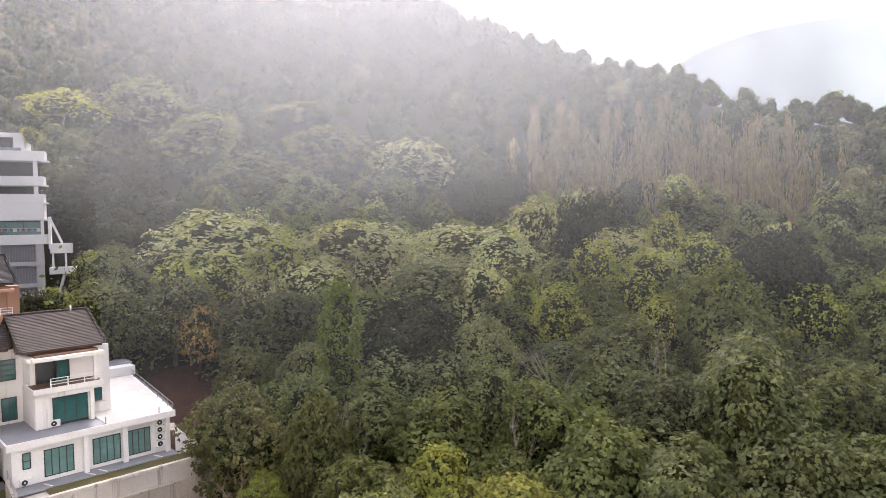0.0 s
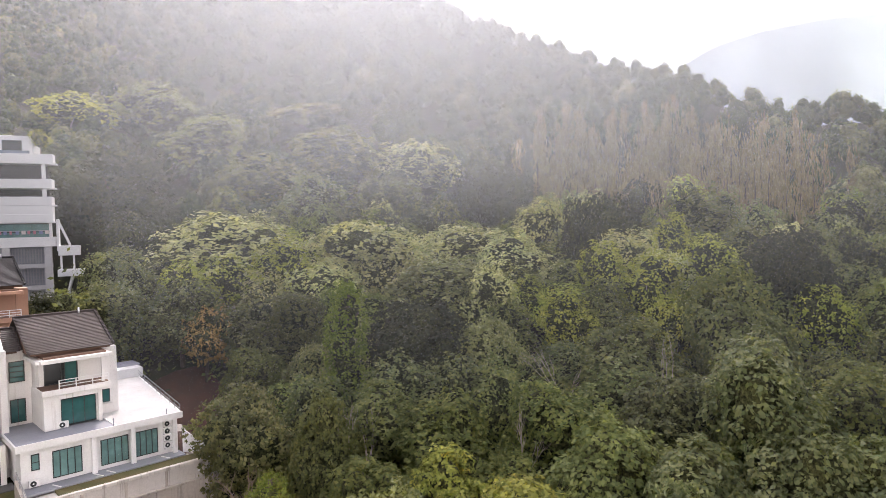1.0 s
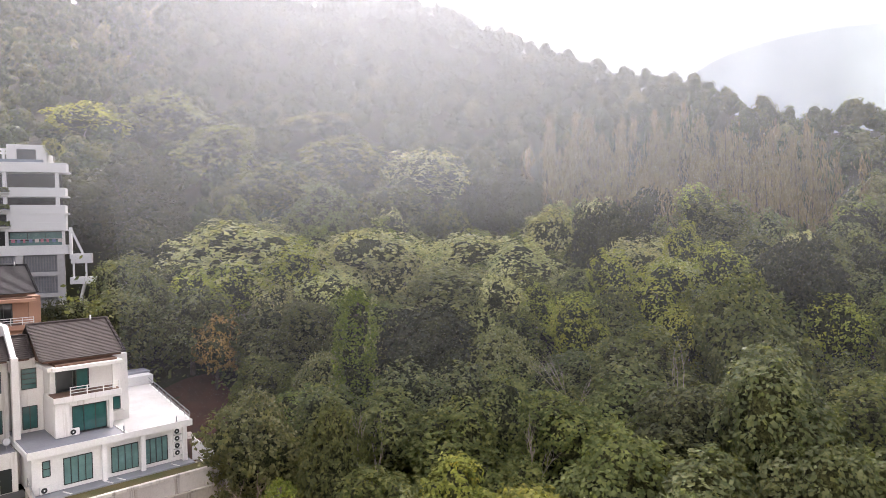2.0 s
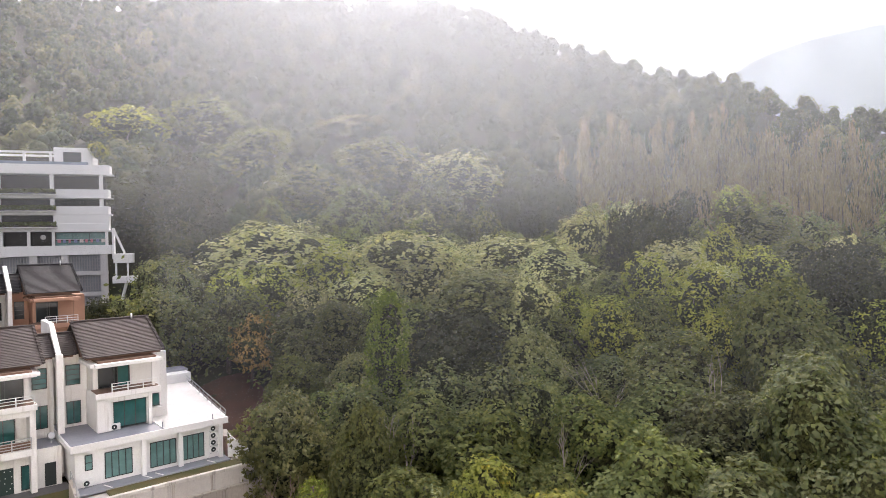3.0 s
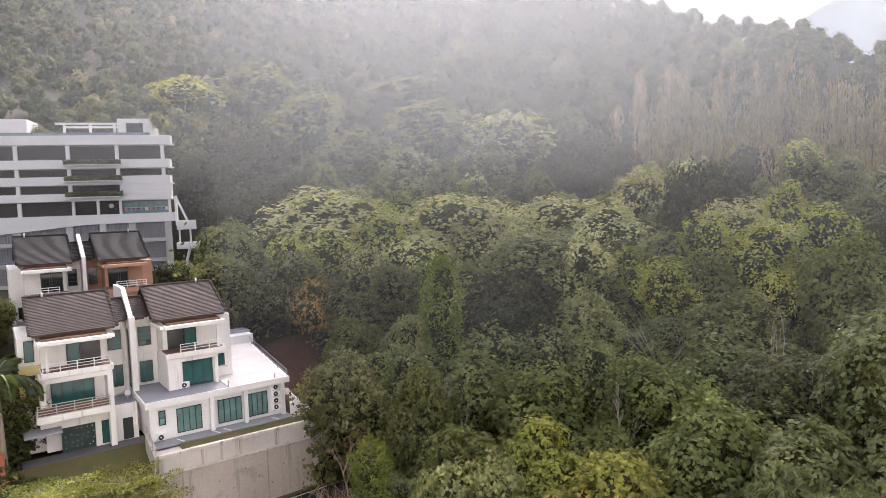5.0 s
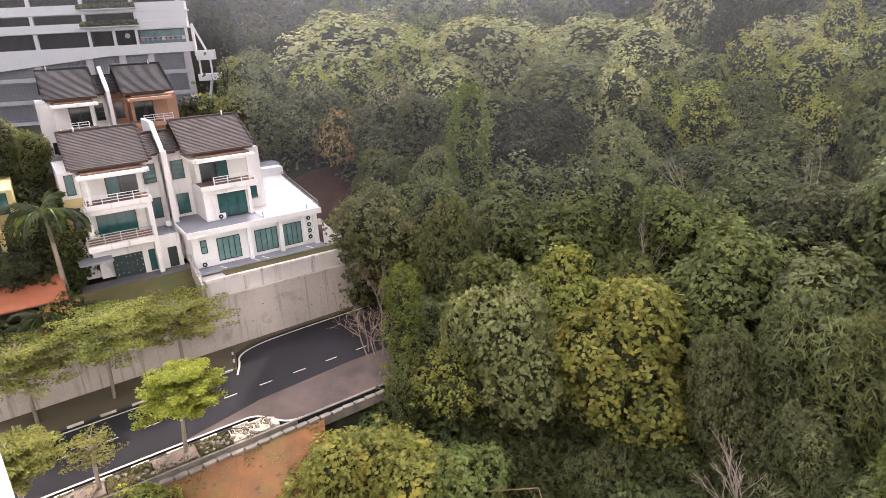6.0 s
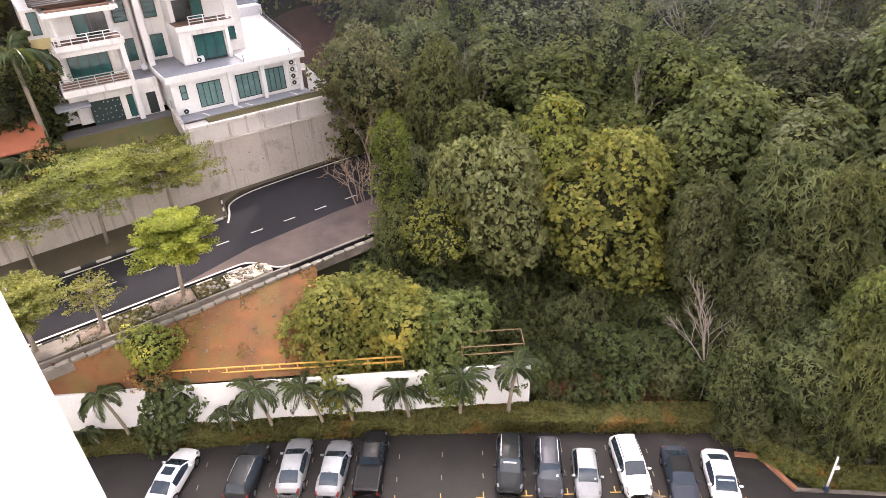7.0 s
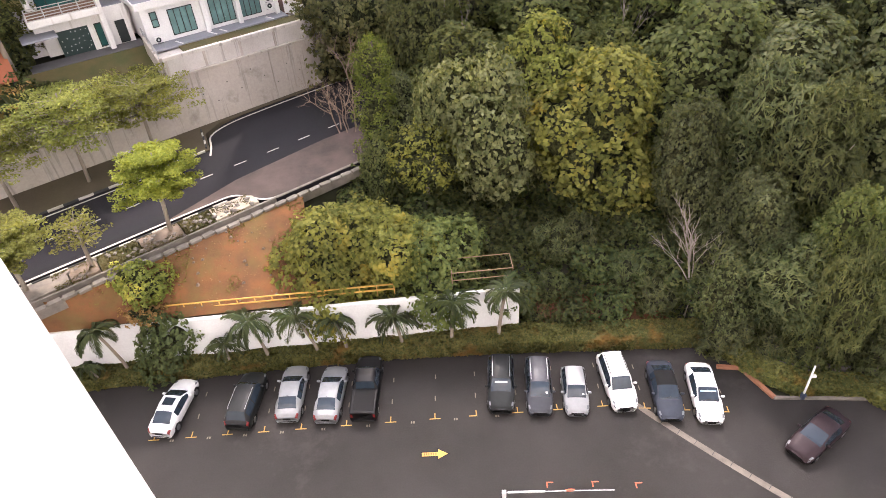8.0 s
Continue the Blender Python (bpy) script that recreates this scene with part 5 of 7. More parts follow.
def tiled_roof(parent, x0, x1, v0, v1, z0, z1, courses=26, mat=None):
    """One roof slope of overlapping tile courses from eave to ridge, with verge and ridge tiles."""
    mat = mat or ROOF
    n = courses
    roof = new("roof")
    roof.parent = parent
    tagged(roof, "dark brown tiled pitched roof")
    for k in range(n):
        b = Builder()
        a, c = k / n, (k + 1.25) / n
        c = min(c, 1.0)
        va, vc = v0 + (v1 - v0) * a, v0 + (v1 - v0) * c
        za, zc = z0 + (z1 - z0) * a, z0 + (z1 - z0) * c
        b.prism([(x0, va), (x1, va), (x1, vc), (x0, vc)], [za, za, zc - 0.03, zc - 0.03], [za + 0.075, za + 0.075, zc + 0.02, zc + 0.02])
        b.part("tile_course", mat, roof)
    for x in (x0, x1):
        t = Builder()
        for k in range(n):
            va, za = v0 + (v1 - v0) * k / n, z0 + (z1 - z0) * k / n
            vb, zb = v0 + (v1 - v0) * (k + 1) / n, z0 + (z1 - z0) * (k + 1) / n
            t.prism([(x - 0.12, va), (x + 0.12, va), (x + 0.12, vb), (x - 0.12, vb)], [za + 0.05, za + 0.05, zb, zb], [za + 0.22, za + 0.22, zb + 0.14, zb + 0.14])
        t.part("verge_tiles", mat, roof)
    Builder().box(x0, x1, v1 - 0.14, v1 + 0.14, z1 - 0.02, z1 + 0.16, 0.05).part("ridge_tiles", mat, roof)
    # the far slope
    Builder().prism([(x0, v1), (x1, v1), (x1, v1 + (v1 - v0)), (x0, v1 + (v1 - v0))], [z1, z1, z0, z0], [z1 + 0.06, z1 + 0.06, z0 + 0.06, z0 + 0.06]).part("back_slope", mat, roof)
    Builder().prism([(x0 + 0.2, v0 + 0.4), (x1 - 0.2, v0 + 0.4), (x1 - 0.2, v1), (x0 + 0.2, v1)], [z0 - 0.2, z0 - 0.2, z0 - 0.2, z0 - 0.2], [z0 + 0.1, z0 + 0.1, z1 - 0.1, z1 - 0.1]).part("gable", TIMBER, roof)
    return roof


def villa(name, m, sx, wall, label, lower=True, glass=None, dark_trim=None, side=None, tiles=None):
    """Half of a pair of tall terrace houses. x runs outwards from the party wall (mirrored by sx), v backwards, z from the road's datum."""
    glass = glass or GLASS
    h = holder(name, m, label, "house", "houses on the terrace")

    def X(b, x0, x1, v0, v1, z0, z1, c=0.0):
        a, e = sorted((x0 * sx, x1 * sx))
        return b.box(a, e, v0, v1, z0, z1, c)

    # bodies: stair strip next to the party wall, projecting bay, set-back outer strip
    b = Builder()
    X(b, 0.25, 2.5, 6.6, 13, 15.3, 26.0)
    X(b, 2.5, 7.6, 3.9, 13, 15.3, 25.4)
    X(b, 7.6, 9.2, 4.6, 13, 15.3, 25.6)
    b.part("wall", wall, h)
    if side:
        X(Builder(), 7.6, 9.22, 4.55, 12.9, 19.6, 23.2).part("side_panel", side, h, "pale yellow painted wall band")
    # first floor box: a frame round a recessed window
    fb = Builder()
    if not lower:
        X(fb, 2.4, 3.55, 2.1, 6.6, 19.25, 22.45, 0.02)
        X(fb, 6.75, 7.05, 2.1, 3.9, 19.25, 22.45, 0.02)
        X(fb, 3.55, 6.75, 2.1, 3.9, 21.85, 22.45, 0.02)
        X(fb, 3.55, 3.8, 2.45, 3.9, 19.25, 21.85)
        X(fb, 6.7, 6.75, 2.45, 3.9, 19.25, 21.85)
        window(h, 3.85, 6.72, 2.75, 19.32, 21.7, 3, glass, sx=sx)
        window(h, 7.75, 8.45, 4.56, 20.3, 21.55, 1, glass, sx=sx)
        X(fb, 7.6, 8.7, 4.2, 4.6, 20.1, 20.2)
    else:
        X(fb, 2.3, 2.75, 1.9, 6.6, 15.3, 22.3, 0.02)
        X(fb, 7.5, 7.9, 1.9, 4.6, 18.6, 22.3, 0.02)
        X(fb, 2.75, 7.9, 1.9, 4.6, 21.85, 22.35, 0.02)
        X(fb, 2.5, 8.3, 1.6, 4.6, 18.55, 19.15, 0.03)
        X(fb, 7.9, 9.1, 2.6, 4.6, 21.8, 22.0)
        window(h, 3.6, 7.0, 3.8, 19.25, 21.6, 4, glass, sx=sx)
        railing(h, 2.7, 8.2, 1.72, 19.15, 0.95, sx, 4, 1.25, STEEL, 0.0)
        X(Builder(), 2.75, 8.2, 1.78, 1.82, 19.2, 19.9).part("balcony_screen", TIMBER, h, "brown boarding behind the railing")
    fb.part("bay", wall, h)
    # second floor balcony
    sb = Builder()
    X(sb, 2.2, 7.75, 1.65, 5.0, 22.35, 22.85, 0.03)
    X(sb, 2.2, 7.9, 1.45, 5.0, 25.2, 25.55, 0.03)
    X(sb, 7.1, 7.35, 1.95, 2.2, 22.85, 25.2)
    X(sb, 1.9, 2.25, 1.9, 6.6, 25.2, 25.5)
    sb.part("balcony", wall, h)
    X(Builder(), 2.3, 7.65, 1.8, 3.9, 22.85, 22.9).part("balcony_floor", TIMBER, h, "brown boarded balcony floor")
    railing(h, 3.6 if not lower else 2.4, 7.6, 1.82, 22.85, 0.75, sx, 3, 1.1)
    window(h, 2.9, 5.6, 3.84, 22.92, 25.0, 2, DARKGLASS, sx=sx)
    window(h, 4.5, 5.55, 3.82, 22.95, 24.95, 1, glass, sx=sx)
    X(Builder(), 2.5, 7.5, 1.9, 4.5, 25.55, 25.72).part("canopy_top", TIMBER, h, "weathered brown boards on the canopy")
    X(Builder(), 2.5, 7.2, 3.0, 5.0, 25.7, 26.25).part("fascia", TIMBER, h)
    # stair windows
    window(h, 0.75, 1.95, 6.56, 23.15, 25.05, 1, glass, bars=3, sx=sx)
    window(h, 0.75, 1.95, 6.56, 19.5, 21.6, 2, glass, sx=sx)
    if lower:
        window(h, 8.0, 8.75, 4.56, 23.5, 25.4, 1, glass, sx=sx)
        window(h, 8.05, 8.8, 4.5, 20.4, 22.3, 1, glass, sx=sx)
        # ground floor: a dark dotted gate, a pier, a slim window, a grille door
        g = Builder()
        X(g, 3.85, 6.5, 3.2, 3.3, 15.2, 17.5)
        gate = g.part("gate", surf("gate_green", (0.02, 0.045, 0.042), 0.5), h, "dark green gate with pale dots")
        rr = random.Random(2)
        for k in range(22):
            x, z = (4.0 + (k % 6) * 0.44 + rr.uniform(-0.1, 0.1)) * sx, 15.6 + (k // 6) * 0.5 + rr.uniform(-0.1, 0.1)
            Builder().box(x - 0.035, x + 0.035, 3.17, 3.2, z, z + 0.07).part("dot", CLEAN, gate)
        b = Builder()
        X(b, 2.5, 3.85, 3.0, 3.9, 15.2, 18.55, 0.02)
        X(b, 3.85, 8.0, 3.0, 3.9, 17.5, 18.55)
        b.part("ground_pier", wall, h)
        window(h, 2.7, 3.35, 2.97, 15.4, 17.5, 1, glass, sx=sx)
        X(Builder(), 6.5, 9.3, 1.2, 3.9, 17.6, 17.75).part("porch_roof", GREY, h, "grey flat porch roof")
        lw = Builder()
        X(lw, 0.3, 2.4, 3.0, 6.6, 15.2, 18.6, 0.02)
        lw.part("stair_block", wall, h)
        X(Builder(), 0.4, 2.3, 3.2, 6.5, 18.6, 18.66).part("stair_block_top", GREY, h, "grey weathered flat top")
        X(Builder(), 0.75, 1.6, 2.96, 3.0, 15.3, 17.3).part("grille_door", FRAME, h, "dark ornamental grille door")
    # pitched roofs: the main slope and the lower strip by the party wall
    a, e = sorted((1.55 * sx, 8.35 * sx))
    tiled_roof(h, a, e, 2.4, 8.0, 26.05, 28.85, mat=tiles)
    a, e = sorted((0.2 * sx, 1.5 * sx))
    tiled_roof(h, a, e, 5.4, 8.2, 26.1, 27.9, 12, mat=tiles)
    st = Builder()
    st.rod((6.9 * sx, 7.8, 28.8), (6.9 * sx, 7.8, 29.3), 0.08, n=8)
    st.part("vent_pipe", CLEAN, h, smooth=True)
    gt = Builder()
    X(gt, 0.2, 2.4, 5.9, 6.7, 25.85, 26.1)
    gt.part("gutter_slab", wall, h)
    return h


PARTY = HOME @ Matrix.Translation((-2.45, 0, 0))
villa("house", PARTY, 1, WHITE, "white three-storey terrace house with a flat annexe roof and green glass", lower=False)
villa("house", PARTY, -1, WHITE, "white three-storey terrace house with boarded balconies and green glass", lower=True, side=CREAM)
fin = holder("party_wall", PARTY, "white stepped party wall rising over both roofs", "wall", kind="structure")
fb = Builder().box(-0.28, 0.28, 4.6, 5.2, 15.3, 26.4, 0.03)
fb.part("pier", WHITE, fin)
Builder().prism([(-0.2, 5.2), (0.2, 5.2), (0.2, 8.4), (-0.2, 8.4)], [25.0, 25.0, 25.0, 25.0], [26.5, 26.5, 28.9, 28.9]).part("coping", CLEAN, fin)
Builder().box(-0.2, 0.2, 8.4, 13, 15.3, 28.9).part("back_wall", WHITE, fin)
dish = holder("satellite_dish", PARTY @ Matrix.Translation((-0.9, 4.2, 18.7)), "grey satellite dish on the flat top", "satellite dish")
Builder().rod((0, 0, 0), (0, 0, 0.5), 0.03).part("mast", STEEL, dish)
Builder().rod((0, -0.05, 0.65), (0.02, -0.18, 0.7), 0.33, 0.28, n=18).part("dish", STEEL, dish)

# annexe with three sliding doors, columns and a wide roof deck
ax = holder("annexe", HOME, "white single-storey annexe with glass sliding doors and a bright roof deck", "house")
Builder().box(-2.3, 10.35, 0, 9, 15.3, 18.7).part("wall", CLEAN, ax)
Builder().prism([(-2.35, 9), (10.9, 9), (13.6, 21), (-2.35, 21)], 15.3, 18.7).part("back_wall", CLEAN, ax)
Builder().prism([(-2.75, -0.85), (10.75, -0.85), (14.0, 21.6), (-2.75, 21.6)], 18.7, 19.18).part("roof_slab", CLEAN, ax)
Builder().prism([(4.9, -0.7), (10.55, -0.7), (13.75, 21.3), (4.9, 21.3)], 19.18, 19.22).part("deck_white", DECK, ax, "bright weathered white roof deck")
# grey half: the shadow of the house is put into its colour
Builder().prism([(-2.6, -0.7), (4.9, -0.7), (4.9, 9), (-2.6, 9)], 19.18, 19.21).part("deck_grey", GREY, ax, "roof deck coloured grey for the shadow of the house")
Builder().box(-2.75, 10.75, -0.88, -0.72, 19.18, 19.3).part("front_lip", CLEAN, ax)
Builder().box(4.82, 4.95, -0.6, 2.3, 19.2, 19.32).part("deck_kerb", CLEAN, ax)
Builder().rod((4.75, -0.5, 19.2), (4.75, -0.5, 19.9), 0.05).part("vent_pipe", GREY, ax)
Builder().rod((9.4, -0.45, 19.2), (9.4, -0.45, 19.75), 0.05).part("vent_pipe", GREY, ax)
Builder().box(8.9, 14.0, 19.0, 21.4, 19.2, 20.3, 0.04).part("parapet", CLEAN, ax)
Builder().box(5.2, 9.4, 17.5, 21.4, 19.2, 21.4, 0.04).part("roof_room", CLEAN, ax)
Builder().box(9.5, 14.2, 20.6, 23.2, 20.3, 20.5).part("lean_to_roof", GREY, ax, "grey lean-to roof")
for x in (3.1, 6.33, 10.1):
    Builder().box(x - 0.2, x + 0.2, -0.62, -0.25, 15.35, 18.7, 0.03).part("column", CLEAN, ax)
for x0, x1, n in ((0.0, 2.25, 4), (3.75, 6.05, 4), (6.55, 8.66, 4)):
    window(ax, x0, x1, -0.03, 15.75, 18.05, n, GLASS_PALE, "sliding_door")
window(ax, -1.55, -0.95, -0.03, 16.8, 18.15, 1, GLASS_PALE, bars=1)
Builder().box(-2.3, 10.6, -1.7, 0, 15.2, 15.42, 0.02).part("terrace", GREY, ax, "grey tiled terrace in front of the doors")
for x in (0.1, 3.3, 4.3, 9.0):
    Builder().prism([(x, -1.75), (x + 0.12, -1.75), (x - 0.25, -0.7), (x - 0.37, -0.7)], 15.42, 15.46).part("threshold", CLEAN, ax)
dr = Builder()
for a, b in (((10.6, -0.6), (13.8, 21.4)),):
    for zz in (19.55, 19.95):
        dr.rod((*a, zz), (*b, zz), 0.035, n=5)
    for k in range(12):
        f = k / 11
        p = (a[0] + (b[0] - a[0]) * f, a[1] + (b[1] - a[1]) * f)
        dr.rod((*p, 19.2), (*p, 20.0), 0.03, n=5)
dr.part("deck_rail", STEEL, ax, "thin grey pipe rail along the deck")
Builder().prism([(10.7, -0.7), (12.4, -1.6), (12.5, -1.5), (10.8, -0.5)], [15.3] * 4, [17.6, 15.9, 15.9, 17.6]).part("garden_wall", CLEAN, ax)
for k in range(4):
    aircon(HOME @ Matrix.Translation((9.55, -0.02, 15.95 + 0.68 * k)))
aircon(HOME @ Matrix.Translation((-1.4, -0.02, 15.5)))
aircon(HOME @ Matrix.Translation((1.45, 2.5, 19.25)))
aircon(PARTY @ Matrix.Translation((-3.3, 2.4, 19.2)))
Builder().box(-0.3, 12.9, -3.3, -1.7, 14.9, 15.28).thing("lawn", LAWN, "narrow mown lawn behind the parapet", "lawn", "structure", m=HOME)

# retaining wall
rw = holder("wall_retaining", HOME, "tall concrete retaining wall with dark rain streaks", "retaining wall", kind="structure")
Builder().prism([(-2.2, -3.85), (12.8, -3.85), (12.8, 13), (-2.2, 13)], 7.0, 13.6).part("wall_face", CONC, rw)
Builder().box(-2.4, 12.8, -3.6, -1.7, 13.6, 15.1).part("upper_wall", CONC_PALE, rw)
Builder().box(-2.4, 12.85, -3.98, -3.6, 13.42, 13.62, 0.03).part("ledge", CONC, rw, "stained concrete ledge")
Builder().box(-2.4, 12.85, -3.68, -3.3, 15.0, 15.3, 0.03).part("coping", surf("coping_paint", (0.66, 0.62, 0.56), 0.8, streak=(0.3, 0.27, 0.24)), rw)
for k in range(5):
    Builder().box(-2.3 + k * 3.4, -2.1 + k * 3.4, -3.72, -3.6, 13.6, 15.0).part("pilaster", CONC, rw)
Builder().prism([(12.8, -3.85), (14.5, -3.4), (16, 13), (12.8, 13)], 7.0, [13.6, 12.0, 14.0, 14.6]).part("wall_face", CONC, rw)
for k in range(12):
    x, z = -1.2 + k * 1.22, 12.2 - (k * 37 % 5) * 0.5
    Builder().box(x - 0.05, x + 0.05, -3.87, -3.84, z, z + 0.1).part("weep_hole", SHADE, rw)
Builder().prism([(-62, -3.85), (-2.2, -3.85), (-2.2, 13), (-62, 13)], 6.4, 12.9).part("wall_face", CONC, rw)
Builder().prism([(-13, -3.6), (-2.4, -3.6), (-2.4, 1.25), (-13, 1.25)], [12.0] * 4, [13.1, 13.1, 15.2, 15.2]).thing("lawn", LAWN, "sloping lawn below the house apron", "lawn", "structure", m=HOME)
Builder().box(-12, -2.4, 1.2, 3.2, 15.0, 15.24).thing("apron", surf("dark_paving", (0.13, 0.125, 0.125), 0.8, scale=0.8), "dark grey paved apron before the house", "pavement", "structure", m=HOME)
Builder().prism([(-2.75, -3.4), (-2.4, -3.4), (-2.4, 0.2), (-2.75, 0.2)], 13.0, [15.2, 15.2, 16.3, 16.3]).thing("wall_ramp", CONC, "low stained wall beside the steps", "wall", "structure", m=HOME)
hr = holder("hand_rail", HOME, "thin grey handrail beside the steps", "handrail")
for zz in (0.35, 0.7):
    Builder().rod((-2.58, -3.3, 15.2 + zz), (-2.58, 0.2, 16.3 + zz), 0.035).part("rail", STEEL, hr)
for k in range(4):
    Builder().rod((-2.58, -3.3 + k * 1.15, 15.1 + k * 0.36), (-2.58, -3.3 + k * 1.15, 15.95 + k * 0.36), 0.035).part("post", STEEL, hr)

# the neighbours: a pair higher up, one farther along
UP = HOME @ Matrix.Translation((-4.6, 13.6, 5.3)) @ Matrix.Diagonal((0.75, 1, 1, 1))
villa("house", UP, 1, BROWN, "terracotta-painted terrace house with a dark tiled roof", lower=False, glass=DARKGLASS, tiles=SLATE)
villa("house", UP, -1, WHITE, "white terrace house with a wide balcony and dark roof", lower=False, glass=DARKGLASS, tiles=SLATE)
f2 = holder("party_wall", UP, "white stepped party wall between the upper roofs", "wall", kind="structure")
Builder().prism([(-0.25, 4.6), (0.25, 4.6), (0.25, 8.4), (-0.25, 8.4)], 20, [26.4, 26.4, 28.9, 28.9]).part("coping", CLEAN, f2)
SIDE = HOME @ Matrix.Translation((-24.5, 0.5, -0.8))
villa("house", SIDE, 1, CREAM, "pale yellow terrace house half hidden by palms", lower=True, side=CREAM)
Builder().prism([(-20.5, -1.5), (-13.2, -1.5), (-13.2, 3.5), (-20.5, 3.5)], [15.9, 15.9, 17.8, 17.8], [16.05, 16.05, 17.95, 17.95]).thing(
    "porch_roof", surf("orange_tile", (0.4, 0.13, 0.06), 0.75, scale=2.0, bump=0.4), "orange clay tiled porch roof", "roof", m=HOME)
# solid dark box in place of the shade under the roof
Builder().box(-20.3, -13.4, 0, 3.4, 14.5, 16.0).thing("porch", SHADE, "solid dark box painted as the shade under the orange porch roof", "porch", m=HOME)

# ---- the white apartment block up the slope, and its louvred base ----
blk = holder("apartment_block", BLOCK, "white apartment block with long open balconies and planters", "apartment block")
W0, W1 = -62.0, 0.0
# solid dark core: the shade of the rooms is put into its colour
Builder().prism([(W0, 2.6), (-0.7, 2.6), (-4.2, 20), (W0, 20)], 28, 49).part("core", SHADE, blk, "dark solid core painted as the shade behind the balconies")
FLOORS = [(49.0, 50.7, 0.35), (44.8, 46.4, 0.1), (41.87, 43.4, 0.0), (39.0, 40.4, -0.1)]
for lo, hi, out in FLOORS:
    Builder().box(W0, W1 + out, -0.15, 0.12, lo, hi, 0.04).part("parapet", CLEAN, blk)
    Builder().box(W0, W1 + out, 0.12, 3.0, lo, lo + 0.35).part("slab", CLEAN, blk)
    Builder().box(W1 - 0.3 + out, W1 + out + 0.02, 0.1, 2.8, lo, hi).part("side_parapet", CLEAN, blk)
    Builder().box(W1 - 0.2, W1 + out + 0.55, -0.25, 1.6, lo - 0.1, lo + 0.1).part("side_ledge", CLEAN, blk)
edge = [(W0, 29.8), (-31, 33.3), (-22.6, 34.0), (-14.5, 34.75), (0.3, 34.85), (0.3, 36.5), (W0, 36.5)]
n = len(edge)
Builder().add([(x, d, z) for d in (-0.15, 2.0) for x, z in edge], [tuple(range(n)), tuple(range(n, 2 * n))[::-1]] + [(i, n + i, n + (i + 1) % n, (i + 1) % n) for i in range(n)]).part("lower_band", CLEAN, blk)
Builder().box(-8.6, 0.0, -0.1, 2.6, 38.9, 42.0).part("blank_wall", CLEAN, blk)
# dark box in place of the shade in the recess
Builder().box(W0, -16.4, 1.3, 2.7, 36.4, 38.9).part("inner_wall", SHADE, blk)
for x in (-57, -49, -41, -33, -24.9, -16.7, -8.75, -1.1):
    for lo, hi in ((46.4, 49.0), (43.4, 44.8), (40.4, 41.87)):
        if x > -9 and lo < 41:
            continue
        Builder().box(x - 0.3, x + 0.3, 0.0, 0.5, lo, hi, 0.03).part("post", CLEAN, blk)
    if x < -17:
        Builder().box(x - 0.3, x + 0.3, 0.0, 0.5, 36.4, 38.9, 0.03).part("post", CLEAN, blk)
for x in (-16.4, -12.4, -8.7, -0.4):
    Builder().box(x - 0.22, x + 0.22, -0.1, 0.4, 36.4, 39.0, 0.03).part("pier", CLEAN, blk)
window(blk, -8.4, -0.6, 0.6, 37.4, 38.8, 3, GLASS_PALE)
Builder().box(-8.4, -0.6, 0.3, 0.4, 36.4, 37.3).part("balcony_glass", GLASS_PALE, blk, "pale glass balcony front")
Builder().rod((-10.2, -0.05, 38.0), (-10.2, -0.12, 38.0), 0.42, n=18).part("round_dish", STEEL, blk)
Builder().box(-8.3, -0.5, -0.35, -0.3, 37.55, 37.62).part("drying_rail", STEEL, blk)
rr = random.Random(6)
for k in range(9):
    x = -8.0 + k * 0.85
    Builder().box(x, x + rr.uniform(0.3, 0.6), -0.36, -0.32, 37.0, 37.55).part("cloth", surf("cloth", rr.choice([(0.5, 0.2, 0.25), (0.2, 0.25, 0.4), (0.6, 0.58, 0.55)]), 0.9), blk, "washing on a rail")
for lo in (45.5, 42.6, 39.75):
    Builder().box(-17.4, -8.0, -1.0, -0.15, lo - 0.15, lo, 0.02).part("planter_ledge", CLEAN, blk)
    Builder().box(-17.3, -8.1, -0.95, -0.2, lo, lo + 0.3, 0.02).part("planter", SHADE, blk)
    rng_p = np.random.default_rng(int(lo))
    n = 900
    p = np.stack([rng_p.uniform(-17.3, -8.1, n), rng_p.uniform(-1.05, -0.15, n), lo + rng_p.uniform(0.1, 0.85, n)], 1)
    lv = new("planting", quads_object("planting", leaf_quads(rng_p, p, rng_p.normal(size=(n, 3)) + np.array([0, -0.6, 0.6]), 0.45, 0.6), L_MID))
    lv.parent = blk
# roof terrace: penthouse, pergola, fence, chairs
Builder().box(-8.5, -2.6, 0.8, 8, 50.7, 53.8, 0.06).part("penthouse", CLEAN, blk)
Builder().box(-7.0, -4.2, 0.72, 0.85, 50.8, 53.0).part("penthouse_opening", DARKGLASS, blk)
Builder().box(-18.6, -8.4, 1.0, 1.25, 52.75, 53.1).box(-18.6, -8.4, 6.0, 6.25, 52.75, 53.1).part("pergola_beam", CLEAN, blk)
for x in (-17.2, -13.0, -9.0):
    Builder().box(x - 0.2, x + 0.2, 1.0, 1.3, 50.7, 52.75).part("pergola_post", CLEAN, blk)
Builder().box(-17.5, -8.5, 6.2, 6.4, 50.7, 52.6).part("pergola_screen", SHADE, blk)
Builder().box(-62, -23, 0.9, 7, 50.7, 53.7, 0.05).part("roof_room", CLEAN, blk)
Builder().box(W0, -3, -0.1, -0.02, 50.7, 51.2).part("glass_rail", glass_mat("blue_glass_rail", (0.25, 0.3, 0.36)), blk, "bluish glass rail")
